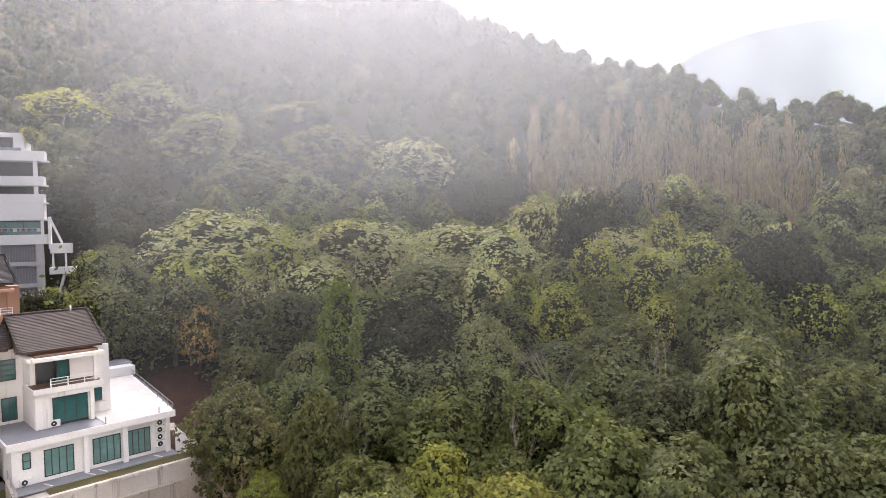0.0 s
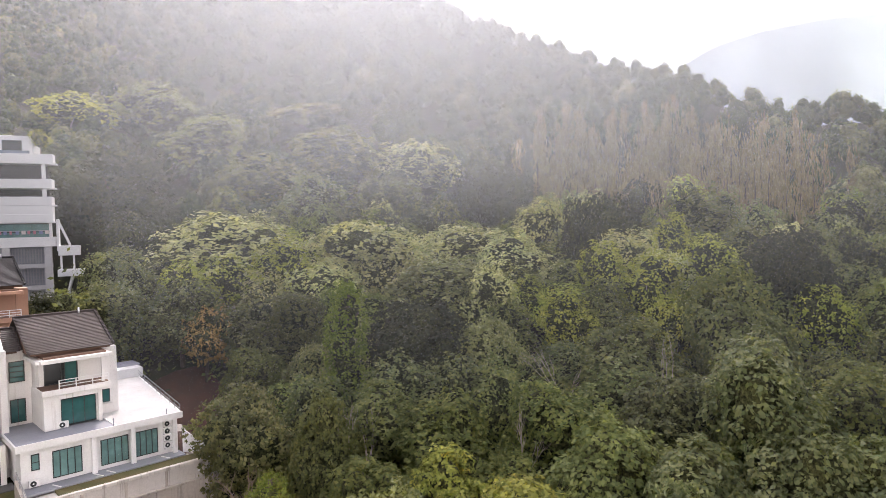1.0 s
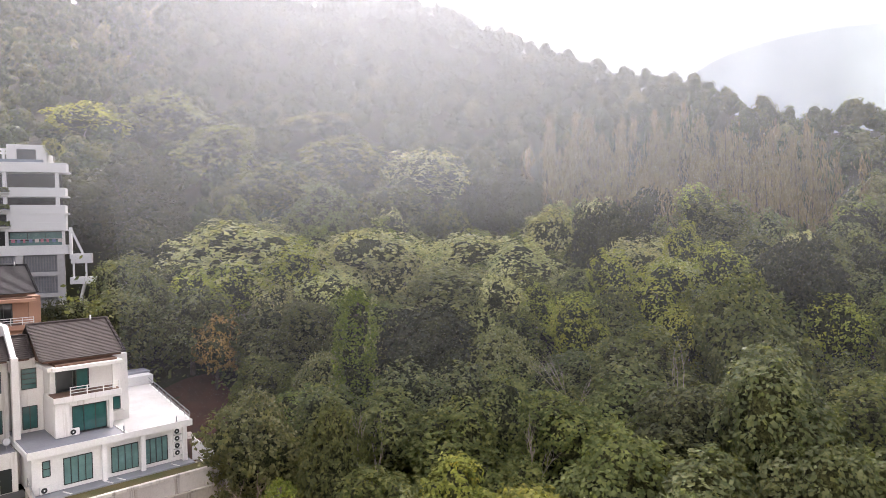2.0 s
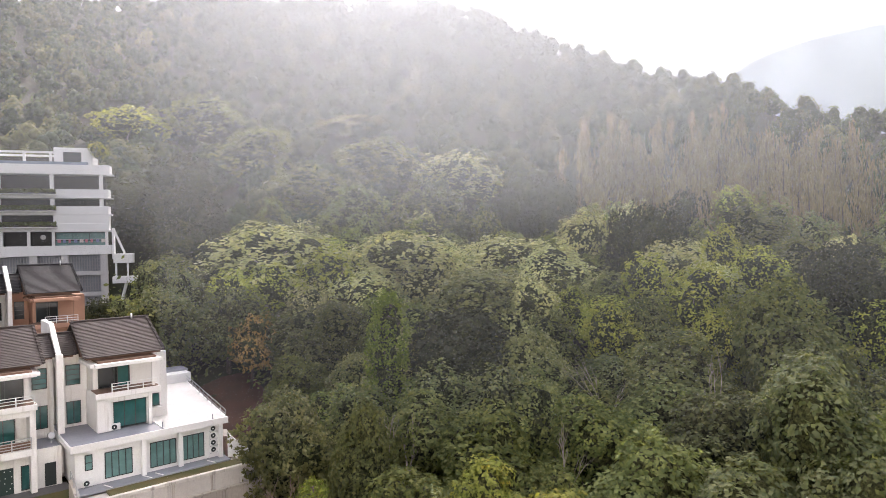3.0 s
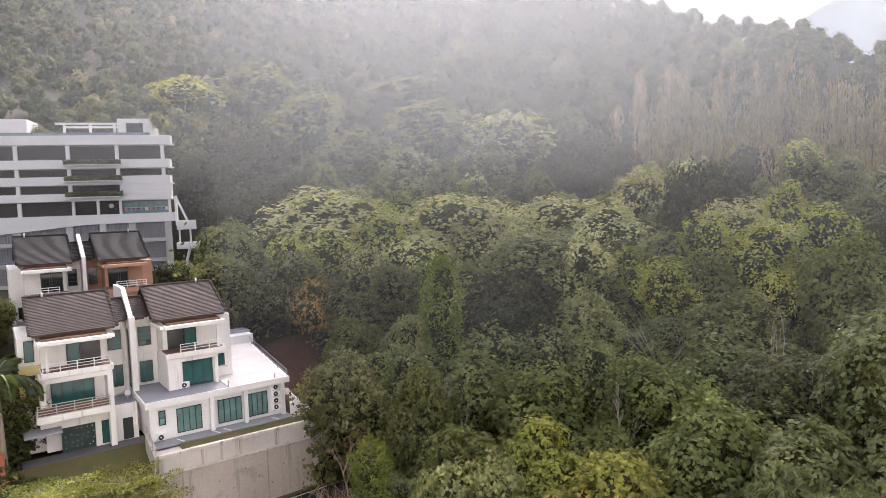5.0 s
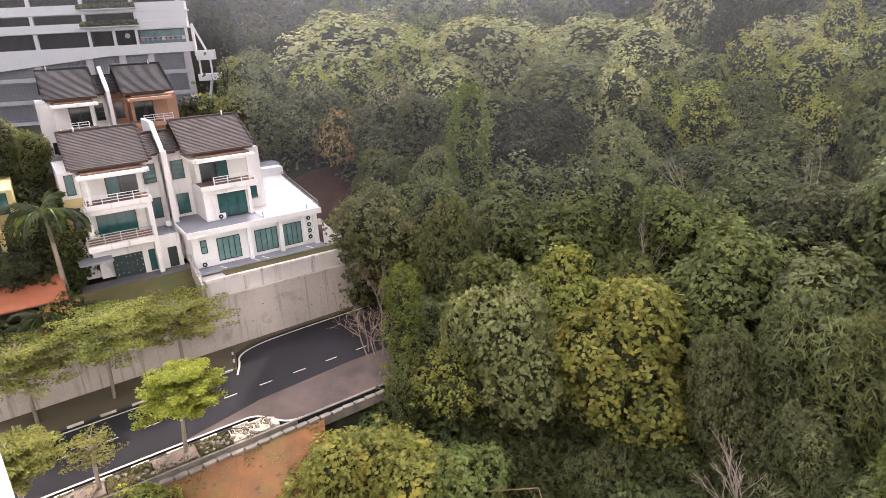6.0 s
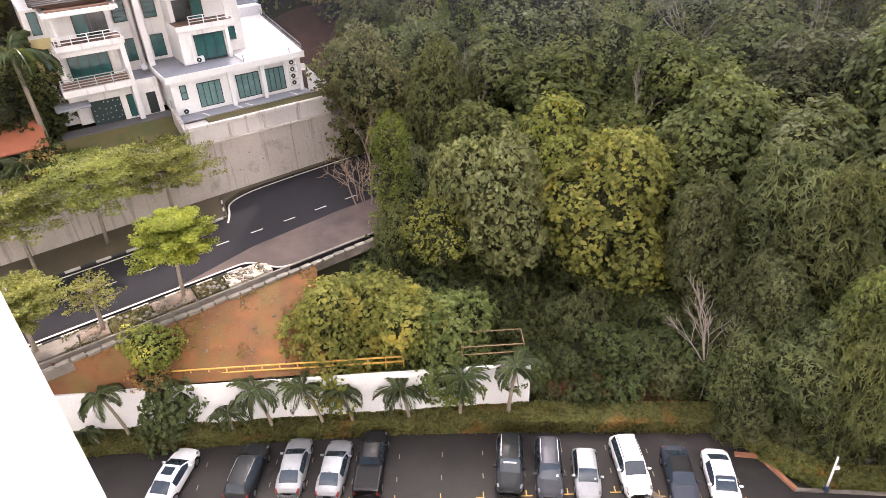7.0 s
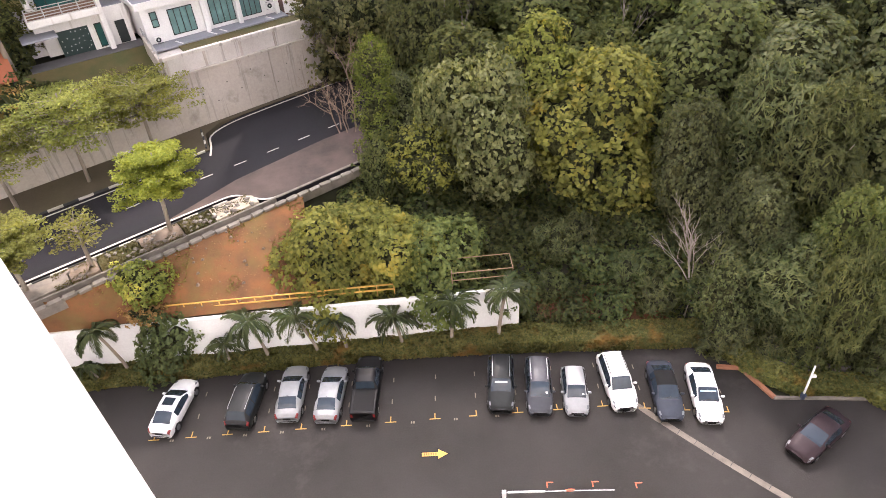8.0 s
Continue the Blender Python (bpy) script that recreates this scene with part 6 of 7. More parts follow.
for k in range(7):
    ch = holder("garden_chair", BLOCK @ Matrix.Translation((-36 + k * 2.0, 0.5, 51.2)), "white plastic chair on the roof terrace", "chair", "roof terrace chairs")
    Builder().box(-0.28, 0.28, -0.28, 0.28, 0.38, 0.46, 0.02).part("seat", CLEAN, ch)
    Builder().box(-0.28, 0.28, 0.22, 0.3, 0.46, 1.0, 0.02).part("backrest", CLEAN, ch)
    for x in (-0.24, 0.24):
        for y in (-0.24, 0.24):
            Builder().box(x - 0.03, x + 0.03, y - 0.03, y + 0.03, -0.5, 0.38).part("leg", CLEAN, ch)
# louvred base with concrete piers and steps
base = holder("louvred_base", BLOCK, "grey louvred car park base on concrete piers", "wall", kind="structure")
Builder().prism([(-66, 0.6), (-0.7, 0.6), (-2.6, 10), (-66, 10)], 16, 36).part("base_wall", GREY, base)
LOUV = surf("grey_louvre", (0.36, 0.36, 0.37), 0.6)
for x in (-50, -38, -25.6, -17.3, -11.8, -7.0, -0.9):
    Builder().box(x - 0.55, x + 0.55, -0.05, 0.7, 14, 35.2).part("pier", surf("base_concrete", (0.55, 0.54, 0.53), 0.85), base)
for z0, z1 in ((31.9, 34.5), (28.2, 31.2), (24.5, 27.6)):
    b = Builder()
    x = -60.0
    while x < -1.0:
        b.box(x, x + 0.16, 0.25, 0.45, z0, z1)
        x += 0.42
    b.part("louvres", LOUV, base)
    for zz in np.arange(z0 + 0.3, z1, 0.62):
        Builder().box(-60, -1.0, 0.18, 0.26, zz, zz + 0.12).part("louvre_rail", LOUV, base)
    Builder().box(-66, -0.3, -0.1, 0.7, z0 - 0.7, z0).part("band", surf("base_concrete", (0.55, 0.54, 0.53), 0.85), base)
stair = holder("outside_stair", BLOCK @ Matrix.Translation((0.5, -0.5, 0)), "white concrete outside stair at the block's corner", "stair")
Builder().prism([(0, 0), (0.35, 0), (0.35, 1.6), (0, 1.6)], 34.0, 39.5).part("side_wall", CLEAN, stair)
Builder().add([(0.35, 0, 38.6), (2.1, 0, 34.2), (2.1, 0, 35.2), (0.35, 0, 39.6), (0.35, 0.2, 38.6), (2.1, 0.2, 34.2), (2.1, 0.2, 35.2), (0.35, 0.2, 39.6)],
              [(0, 1, 2, 3), (7, 6, 5, 4), (0, 4, 5, 1), (1, 5, 6, 2), (2, 6, 7, 3), (3, 7, 4, 0)]).part("sloping_rail", CLEAN, stair)
Builder().box(0.2, 3.4, -0.4, 1.8, 33.2, 34.9, 0.04).part("landing", CLEAN, stair)
Builder().box(0.4, 0.7, 0, 0.3, 30.5, 33.2).box(2.3, 2.6, 0, 0.3, 30.5, 33.2).part("support", CLEAN, stair)
Builder().box(0, 4.0, -0.6, 1.8, 29.6, 30.8, 0.04).part("lower_landing", CLEAN, stair)
Builder().tube([(2.2, 0, 29.6), (1.6, 0.2, 27.4), (1.2, 0.6, 25)], [0.3, 0.25, 0.25], 8).part("strut", CLEAN, stair)

# roof terrace planting
for k, (x, y, s_, kind) in enumerate([(-1.6, 1.6, 0.85, "yellow"), (-20.5, 3.0, 0.5, "shrub"), (-22.5, 4.0, 0.9, "shrub"), (-27, 3.5, 1.1, "shrub"), (-31, 4, 1.0, "shrub")]):
    p = BLOCK @ Vector((x, y, 0))
    if kind == "yellow":
        plant("yellow", p.x, p.y, 0.42, 3, 0.36, z=50.6)
    else:
        plant("shrub", p.x, p.y, s_, k, s_, z=50.7)

# ---- parked cars ----
# blue in the base colour paints the sky reflected in the glass
CAR_GLASS = glass_mat("car_glass", (0.028, 0.042, 0.058), 0.04)
TYRE = surf("tyre", (0.015, 0.015, 0.015), 0.85)
RIM = plain("rim", (0.45, 0.45, 0.46), 0.3, 0.9)
LAMP_R = plain("tail_lamp", (0.2, 0.012, 0.012), 0.3)
LAMP_W = plain("head_lamp", (0.16, 0.17, 0.18), 0.25)
TRIM = surf("black_trim", (0.014, 0.014, 0.014), 0.7, spec=0.15)


def paint(name, col, metal=0.0):
    return plain("car_paint_" + name, col, 0.45, metal, 0.18, coat=0.05)


# length, width, belt height, roof height; from the nose: bonnet's height, foot and head of the windscreen; from the tail: foot and head of the rear window
CARS = {"sedan": (4.68, 1.8, 0.92, 1.45, 0.74, 1.28, 2.1, 0.55, 1.3), "suv": (4.6, 1.85, 1.08, 1.7, 0.92, 1.18, 1.85, 0.16, 0.5),
        "hatch": (3.8, 1.68, 0.98, 1.52, 0.82, 0.95, 1.65, 0.16, 0.48), "mpv": (4.7, 1.76, 1.0, 1.62, 0.82, 1.0, 1.85, 0.16, 0.55),
        "pickup": (5.3, 1.86, 1.12, 1.78, 0.98, 1.3, 1.95, 2.05, 2.2)}


def car(kind, x, y, yaw, body, label, front_near, sunroof=False, dark_roof=False, sticker=None):
    """A car whose middle is at x, y; yaw is the way its far end points. Its skin is drawn over cross-sections from nose (+x) to tail."""
    L, W, belt, H, nose, foot, head, back, rear = CARS[kind]
    h, w = L / 2, W / 2
    ob = holder("car", pose(x, y, 0, 0, 0, yaw + (180 if front_near else 0)), label, "car", "cars in the car park")
    xa, xb, xc, xd = h - foot, h - head, -h + rear, -h + back
    tail = belt + (0.1 if kind == "sedan" else 0.02)
    mid = (xb + xc) / 2 - 0.05
    # x, share of the width, height of the shoulder, height of the top, share of the width of the top
    rows = [(h, 0.66, nose * 0.66, nose * 0.76, 0.5), (h - 0.07, 0.8, nose * 0.8, nose * 0.9, 0.62), (h - 0.24, 0.91, nose * 0.9, nose * 0.99, 0.7),
            (h - 0.52, 0.97, nose * 0.97, nose + 0.06, 0.74), (xa + 0.12, 1.0, belt - 0.03, belt + 0.03, 0.78), (xa, 1.0, belt - 0.01, belt + 0.06, 0.78),
            (xa * 0.62 + xb * 0.38, 1.0, belt, belt + (H - belt) * 0.47, 0.755), (xb + 0.12, 1.0, belt, H - 0.08, 0.725), (xb, 1.0, belt, H - 0.02, 0.71), (xb - 0.35, 1.0, belt, H, 0.7),
            (mid + 0.05, 1.0, belt, H + 0.01, 0.7), (mid - 0.05, 1.0, belt, H + 0.01, 0.7), (xc + 0.3, 1.0, belt + 0.02, H - 0.02, 0.69), (xc, 1.0, belt + 0.03, H - 0.06, 0.68)]
    if kind == "pickup":
        rows += [(xd, 1.0, belt, belt + 0.03, 0.74), (xd - 0.06, 1.0, belt, belt + 0.02, 0.9), (-h + 0.12, 0.99, belt, belt + 0.02, 0.9), (-h, 0.95, belt - 0.04, belt - 0.02, 0.88)]
    else:
        rows += [(xc * 0.4 + xd * 0.6, 0.99, tail - 0.03, tail + (H - tail) * 0.42, 0.72), (xd, 0.97, tail - 0.05, tail + 0.02, 0.74)]
        if kind == "sedan":
            rows += [(-h + 0.22, 0.93, tail - 0.09, tail - 0.01, 0.74), (-h + 0.08, 0.89, tail - 0.13, tail - 0.05, 0.72), (-h, 0.82, tail - 0.34, tail - 0.3, 0.7)]
        else:
            rows += [(-h + 0.08, 0.94, tail - 0.12, tail - 0.06, 0.76), (-h, 0.88, tail - 0.32, tail - 0.28, 0.72)]
    rings = []
    for px, k, zs, zt, kt in rows:
        a, t = w * k, w * kt * min(1.0, k + 0.06)
        half = [(a * 0.9, 0.24), (a * 0.985, 0.36), (a, zs * 0.5 + 0.2), (a * 0.985, zs - 0.12), (a * 0.945, zs), (t * 1.06, zt - 0.075), (t * 0.95, zt - 0.02), (t * 0.55, zt + 0.012), (0.0, zt + 0.025)]
        half[5] = (max(half[5][0], half[6][0] + 0.02), max(zs + 0.004, half[5][1]))
        rings.append([(px, p, q) for p, q in half] + [(px, -p, q) for p, q in half[-2::-1]])
    n = 17
    ia, ib, ic = 5, 8, 13
    idd = 14 if kind == "pickup" else 15
    made = {}

    def put(name, quad):
        made.setdefault(name, []).append(quad)
    for i in range(len(rows) - 1):
        for j in range(n - 1):
            q = (i * n + j, i * n + j + 1, (i + 1) * n + j + 1, (i + 1) * n + j)
            jj = min(j, n - 2 - j)
            side = "a" if j < 8 else "b"
            name = "body"
            if jj >= 6 and ia <= i < ib:
                name = "windscreen"
            elif jj >= 6 and ic <= i < idd:
                name = "rear_window"
            elif jj >= 5 and ib <= i < ic:
                name = "roof"
            elif jj == 4 and ia + 1 <= i < ic:
                name = "pillar" if i == 10 else "side_window " + side
            elif jj == 4 and i == 2 or jj == 3 and i == 1:
                name = "headlight " + side
            elif jj in (3, 4) and i >= len(rows) - 3 and kind != "pickup":
                name = "tail_light " + side
            put(name, q)
    put("body", tuple(range(n)))
    put("body", tuple(range((len(rows) - 1) * n, len(rows) * n))[::-1])
    for i in range(len(rows) - 1):
        put("body", (i * n, (i + 1) * n, (i + 1) * n + n - 1, i * n + n - 1))
    pts = [p for r in rings for p in r]
    look_of = {"windscreen": (CAR_GLASS, "dark windscreen, coloured bluish for the sky in it"), "rear_window": (CAR_GLASS, "dark rear window, coloured bluish for the sky in it"), "side_window": (CAR_GLASS, "dark side windows"), "headlight": (LAMP_W, "clear headlight"),
               "tail_light": (LAMP_R, "red tail light"), "pillar": (TRIM, ""), "roof": (TRIM if dark_roof else body, "black roof" if dark_roof else ""), "body": (body, "")}
    for key, quads in made.items():
        name = key.split()[0]
        used_pts = sorted({v for q in quads for v in q})
        at = {v: k for k, v in enumerate(used_pts)}
        mat, what = look_of[name]
        Builder().add([pts[v] for v in used_pts], [[at[v] for v in q] for q in quads]).part(name, mat, ob, what, smooth=True)
    if sticker:
        f0, f1, ya, yb, tint, what = sticker
        vs = []
        for f, lift in ((f0, 0.03), (f1, 0.03), (f1, 0.0), (f0, 0.0)):
            xx, zz = xa + (xb - xa) * f + lift, belt + 0.08 + (H - belt - 0.05) * f + lift
            vs += [(xx, ya, zz), (xx, yb, zz)]
        Builder().add(vs, [(0, 1, 3, 2), (2, 3, 5, 4), (4, 5, 7, 6), (6, 7, 1, 0), (0, 2, 4, 6), (1, 7, 5, 3)]).part("sticker", tint, ob, what)
    if sunroof:
        Builder().box(xb - 0.85, xb - 0.2, -0.4, 0.4, H + 0.0, H + 0.04, 0.02).part("sunroof", CAR_GLASS, ob, "dark glass sunroof")
    if kind in ("suv", "mpv"):
        for s in (-1, 1):
            Builder().tube([(xc + 0.2, s * w * 0.64, H - 0.05), (xc + 0.35, s * w * 0.65, H + 0.03), (xb - 0.4, s * w * 0.65, H + 0.03), (xb - 0.2, s * w * 0.64, H - 0.03)], [0.022] * 4, 6).part("roof_rail", TRIM if body is WHITE_P else RIM, ob)
    if kind == "pickup":
        Builder().box(-h + 0.2, xd - 0.1, -w + 0.22, w - 0.22, belt + 0.0, belt + 0.05, 0.02).part("bed_cover", TRIM, ob, "black load bed cover")
        for s in (-1, 1):
            Builder().box(-h - 0.01, -h + 0.06, min(s * (w - 0.26), s * (w - 0.08)), max(s * (w - 0.26), s * (w - 0.08)), 0.68, 1.02, 0.02).part("tail_light", LAMP_R, ob, "red tail light")
    if kind == "sedan":
        Builder().rod((xc + 0.06, 0, H - 0.05), (xc - 0.06, 0, H + 0.1), 0.022, n=5).part("aerial", TRIM, ob)
    for sx in (-h + 0.86, h - 0.88):
        for s in (-1, 1):
            yy = s * (w - 0.15)
            Builder().rod((sx, yy - s * 0.06, 0.34), (sx, yy + s * 0.142, 0.34), 0.385, n=20).part("wheel_arch", TRIM, ob)
            wheel = Builder().rod((sx, yy - s * 0.1, 0.32), (sx, yy + s * 0.15, 0.32), 0.32, n=20).part("wheel", TYRE, ob, "black rubber tyre")
            Builder().rod((sx, yy + s * 0.15, 0.32), (sx, yy + s * 0.162, 0.32), 0.21, n=14).part("rim", RIM, wheel)
    for s in (-1, 1):
        a, b = sorted((s * (w * 0.93), s * (w + 0.19)))
        Builder().box(xa - 0.5, xa - 0.33, a, b, belt + 0.03, belt + 0.17, 0.05).part("mirror", body, ob, smooth=True)
    Builder().box(h - 0.1, h + 0.012, -w * 0.5, w * 0.5, nose * 0.62, nose * 0.76, 0.02).part("grille", TRIM, ob, "black grille")
    Builder().box(h - 0.2, h + 0.016, -w * 0.6, w * 0.6, 0.25, 0.36, 0.03).part("bumper", TRIM, ob)
    Builder().box(-h - 0.012, -h + 0.2, -w * 0.7, w * 0.7, 0.27, 0.4, 0.03).part("bumper", TRIM, ob)
    Builder().box(h - 0.06, h + 0.03, -0.26, 0.26, 0.38, 0.49).part("number_plate", TRIM, ob)
    Builder().box(-h - 0.03, -h + 0.1, -0.26, 0.26, 0.56, 0.67).part("number_plate", TRIM, ob)
    for s in (-0.3, 0.3):
        Builder().rod((xa - 0.03, s, belt + 0.1), (xa - 0.12, s + 0.42, belt + 0.16), 0.012, n=4).part("wiper", TRIM, ob)
    return ob


WHITE_P, SILVER, BLACK_P = paint("white", (0.72, 0.72, 0.71)), paint("silver", (0.27, 0.28, 0.285), 0.25), paint("black", (0.007, 0.007, 0.008))
GREY_P, NAVY, BROWN_P, GREEN_P = paint("grey", (0.05, 0.053, 0.06), 0.2), paint("slate", (0.04, 0.047, 0.062), 0.2), paint("brown", (0.03, 0.018, 0.021), 0.2), paint("graphite", (0.02, 0.022, 0.022), 0.1)
PALE_STICKER = surf("sticker", (0.7, 0.72, 0.72), 0.5)
BLUE_BAND = surf("sun_band", (0.35, 0.5, 0.66), 0.4)
car("sedan", -20.6, 27.25, 83.0, WHITE_P, "white sedan with a dark glass sunroof", False, sunroof=True)
car("suv", -15.55, 27.6, 86.0, GREEN_P, "dark grey estate car with red tail lights", False)
car("sedan", -12.48, 28.15, 91.0, SILVER, "older silver sedan parked nose to the hedge", False)
car("sedan", -9.68, 27.95, 87.5, SILVER, "silver sedan parked nose to the hedge", False)
car("pickup", -7.2, 28.35, 89.4, BLACK_P, "black pickup truck with a covered bed", False)
car("suv", 2.2, 28.25, 86.5, GREEN_P, "dark green off-roader with a pale windscreen sticker", True, sticker=(0.66, 0.76, -0.42, 0.42, PALE_STICKER, "pale strip across the windscreen"))
car("mpv", 4.8, 28.0, 86.5, GREY_P, "dark grey people carrier parked nose out", True, sticker=(0.2, 0.32, 0.38, 0.52, PALE_STICKER, "small pale road tax sticker"))
car("hatch", 7.2, 27.45, 87.0, SILVER, "small silver hatchback parked nose out", True, sticker=(0.2, 0.3, 0.38, 0.5, PALE_STICKER, "small pale road tax sticker"))
car("suv", 10.2, 28.1, 94.0, WHITE_P, "white sport utility vehicle parked nose out", True)
car("sedan", 13.25, 27.25, 87.5, NAVY, "slate grey sedan parked nose out", True, dark_roof=True)
car("sedan", 15.8, 26.95, 85.5, WHITE_P, "white sedan with a blue-tinted windscreen", True, sticker=(0.64, 0.74, -0.5, 0.5, BLUE_BAND, "pale blue band across the windscreen"))
car("sedan", 21.75, 23.4, 35.0, BROWN_P, "dark brown sedan parked at a slant", True)

# ---- palms, roadside trees, garden plants and dead wood ----
def frond_mesh(seed, length):
    """One arching palm frond: a rib with close leaflets that hang on both sides."""
    rng = np.random.default_rng(seed)

    def rib(f):
        return np.array([length * (0.95 * f - 0.33 * f * f * f), 0, length * (0.42 * f - 0.95 * f * f)])
    quads = []
    n = 40
    for k in range(n):
        f = (k + 1.5) / (n + 1)
        base = rib(f)
        for s in (-1, 1):
            l = length * 0.27 * math.sin(math.pi * min(1, 0.16 + f * 0.8)) * rng.uniform(0.8, 1.15) + 0.08
            tip = base + np.array([l * 0.5, s * l * rng.uniform(0.4, 0.62), -l * rng.uniform(0.5, 0.85)])
            mid = (base + tip) / 2 + np.array([0, s * l * 0.08, l * 0.1])
            wid = np.array([0.05, 0, 0.01])
            quads.append([base - wid * 0.4, mid - wid, tip, mid + wid])
    for k in range(8):
        p0, p1 = rib(k / 8), rib((k + 1) / 8)
        w = np.array([0, 0.03, 0])
        quads.append([p0 - w, p0 + w, p1 + w, p1 - w])
    return quads_object("frond", np.array(quads), L_PALM)


FRONDS = [frond_mesh(200 + i, 2.25) for i in range(3)]
PALM_BARK = surf("palm_bark", (0.3, 0.25, 0.19), 0.9, dark=(0.18, 0.15, 0.11), scale=2.0, bump=0.4)


def palm(x, y, z, top, size=1.0, seed=0, label="small garden palm with drooping green fronds"):
    """top: where the crown sits, from the foot."""
    rng = random.Random(seed)
    ob = holder("palm_tree", Matrix.Translation((x, y, z)), label, "palm tree", "palms along the white wall")
    t = Vector(top)
    Builder().tube([(0, 0, -0.2), (t.x * 0.15, t.y * 0.15, t.z * 0.35), (t.x * 0.6, t.y * 0.6, t.z * 0.75), tuple(t)], [0.17 * size, 0.12 * size, 0.1 * size, 0.11 * size], 8).part("trunk", PALM_BARK, ob, smooth=True)
    n = 13
    for k in range(n):
        fr = new("frond", FRONDS[k % 3])
        fr.parent = ob
        fr.location = t
        fr.rotation_euler = (rng.uniform(-0.2, 0.2), rng.uniform(-0.8, 0.3), 2 * math.pi * k / n + rng.uniform(-0.25, 0.25))
        s = size * rng.uniform(0.8, 1.1)
        fr.scale = (s, s, s)
    return ob


PALMS = [(-24.9, 30.4, (-0.8, -0.3, 5.3), 1.05), (-26.6, 29.6, (-0.6, -0.3, 2.6), 0.7), (-17.6, 30.9, (0.2, -0.2, 2.9), 0.8), (-14.7, 31.2, (-0.6, -0.2, 4.9), 1.05), (-11.0, 31.5, (-1.1, -0.2, 4.7), 1.0),
         (-8.9, 31.7, (-0.6, 0, 4.0), 1.0), (-4.8, 32.0, (-0.5, -0.1, 3.8), 1.05), (-1.2, 32.3, (0.3, 0, 4.5), 1.1), (2.3, 32.5, (0.5, 0, 5.3), 1.15)]
for k, (x, y, top, s) in enumerate(PALMS):
    palm(x, y, 0, top, s, 300 + k)
g = HOME @ Vector((-13.2, 1.2, 15.0))
palm(g.x, g.y, 14.4, (-0.3, 0.2, 8.6), 1.9, 330, "tall grey-green palm beside the houses")
g = HOME @ Vector((-15.5, -2.4, 12.9))
palm(g.x, g.y, 12.9, (0.2, 0, 2.2), 1.3, 331, "low bushy palm above the retaining wall")
g = HOME @ Vector((-18.5, -2.6, 12.9))
palm(g.x, g.y, 12.9, (0.1, 0, 1.6), 1.1, 332, "low bushy palm above the retaining wall")


def umbrella(name, x, y, z, h, r, seed, mat, label, layers=4, per=2600, thick=0.4, leaf=0.3, bark=None, lean=(0, 0)):
    """A roadside tree with level layers of small leaves on whorled branches."""
    rng = np.random.default_rng(seed)
    ob = holder(name, Matrix.Translation((x, y, z)), label, "tree", "roadside trees")
    b = Builder()
    top = Vector((lean[0], lean[1], h))
    b.tube([(0, 0, -0.4), (lean[0] * 0.4, lean[1] * 0.4, h * 0.5), tuple(top)], [0.17, 0.13, 0.05], 8)
    pts = []
    for k in range(layers):
        f = k / max(1, layers - 1)
        zc = h * (0.62 + 0.36 * f)
        rad = r * (0.92 if k == 0 else 1.0 - 0.4 * f ** 2) * rng.uniform(0.92, 1.05)
        o = Vector((lean[0] * zc / h, lean[1] * zc / h, zc - 0.4))
        arms = 9
        for i in range(arms):
            a = 2 * math.pi * (i + rng.uniform(-0.3, 0.3)) / arms + k
            L = rad * rng.uniform(0.75, 1.1)
            e = o + Vector((math.cos(a) * L, math.sin(a) * L, 0.3 + rng.uniform(-0.15, 0.25)))
            b.tube([o, o.lerp(e, 0.5) + Vector((0, 0, 0.1)), e], [0.06, 0.04, 0.012], 4)
            n = max(8, per // (layers * arms * 5))
            for t in (0.35, 0.55, 0.72, 0.88, 1.02):
                c = o.lerp(e, t) + Vector((rng.normal(0, 0.09 * r), rng.normal(0, 0.09 * r), 0.12))
                rad_p = r * rng.uniform(0.1, 0.17)
                d = unit(rng.normal(size=(n, 3))) * rng.uniform(0.2, 1.0, (n, 1)) ** 0.5 * np.array([rad_p * 1.5, rad_p * 1.5, thick * 0.4])
                pts.append(np.array(c)[None] + d)
    b.part("trunk", bark or BARK_PALE, ob, smooth=True)
    p = np.concatenate(pts)
    nrm = rng.normal(scale=0.5, size=p.shape) + np.array([0, 0, 1.0])
    crown = new("crown", quads_object("crown", leaf_quads(rng, p, nrm, leaf, 0.6), mat))
    crown.parent = ob
    return ob


L_ROAD = leaf_mat("leaf_roadside", (0.17, 0.2, 0.04), (0.3, 0.32, 0.068), 0.5)
L_ROAD2 = leaf_mat("leaf_roadside_olive", (0.16, 0.175, 0.055), (0.28, 0.295, 0.095), 0.45)


def by_road(u, v):
    p = ROADM @ Vector((u, v, 0.0))
    return p.x, p.y, p.z


umbrella("roadside_tree", *by_road(-8.63, -18.2), 6.6, 3.05, 401, L_ROAD, "young bright green roadside tree with layered branches", 4, 17000, 0.45, 0.2, lean=(0.7, 0.3))
umbrella("roadside_tree", *by_road(-14.34, -18.4), 4.2, 1.9, 402, L_ROAD2, "thin sparse roadside tree with few leaves", 3, 1500, 0.4, 0.2, lean=(0.2, 0.1))
umbrella("roadside_tree", *by_road(-18.6, -18.0), 5.4, 3.0, 403, L_ROAD2, "pale yellow-green roadside tree", 4, 12000, 0.6, 0.22)
umbrella("roadside_tree", *by_road(-11.85, -6.3), 7.9, 4.6, 404, L_ROAD2, "olive-green layered roadside tree below the wall", 4, 10500, 0.35, 0.23, lean=(0.4, 0.4))
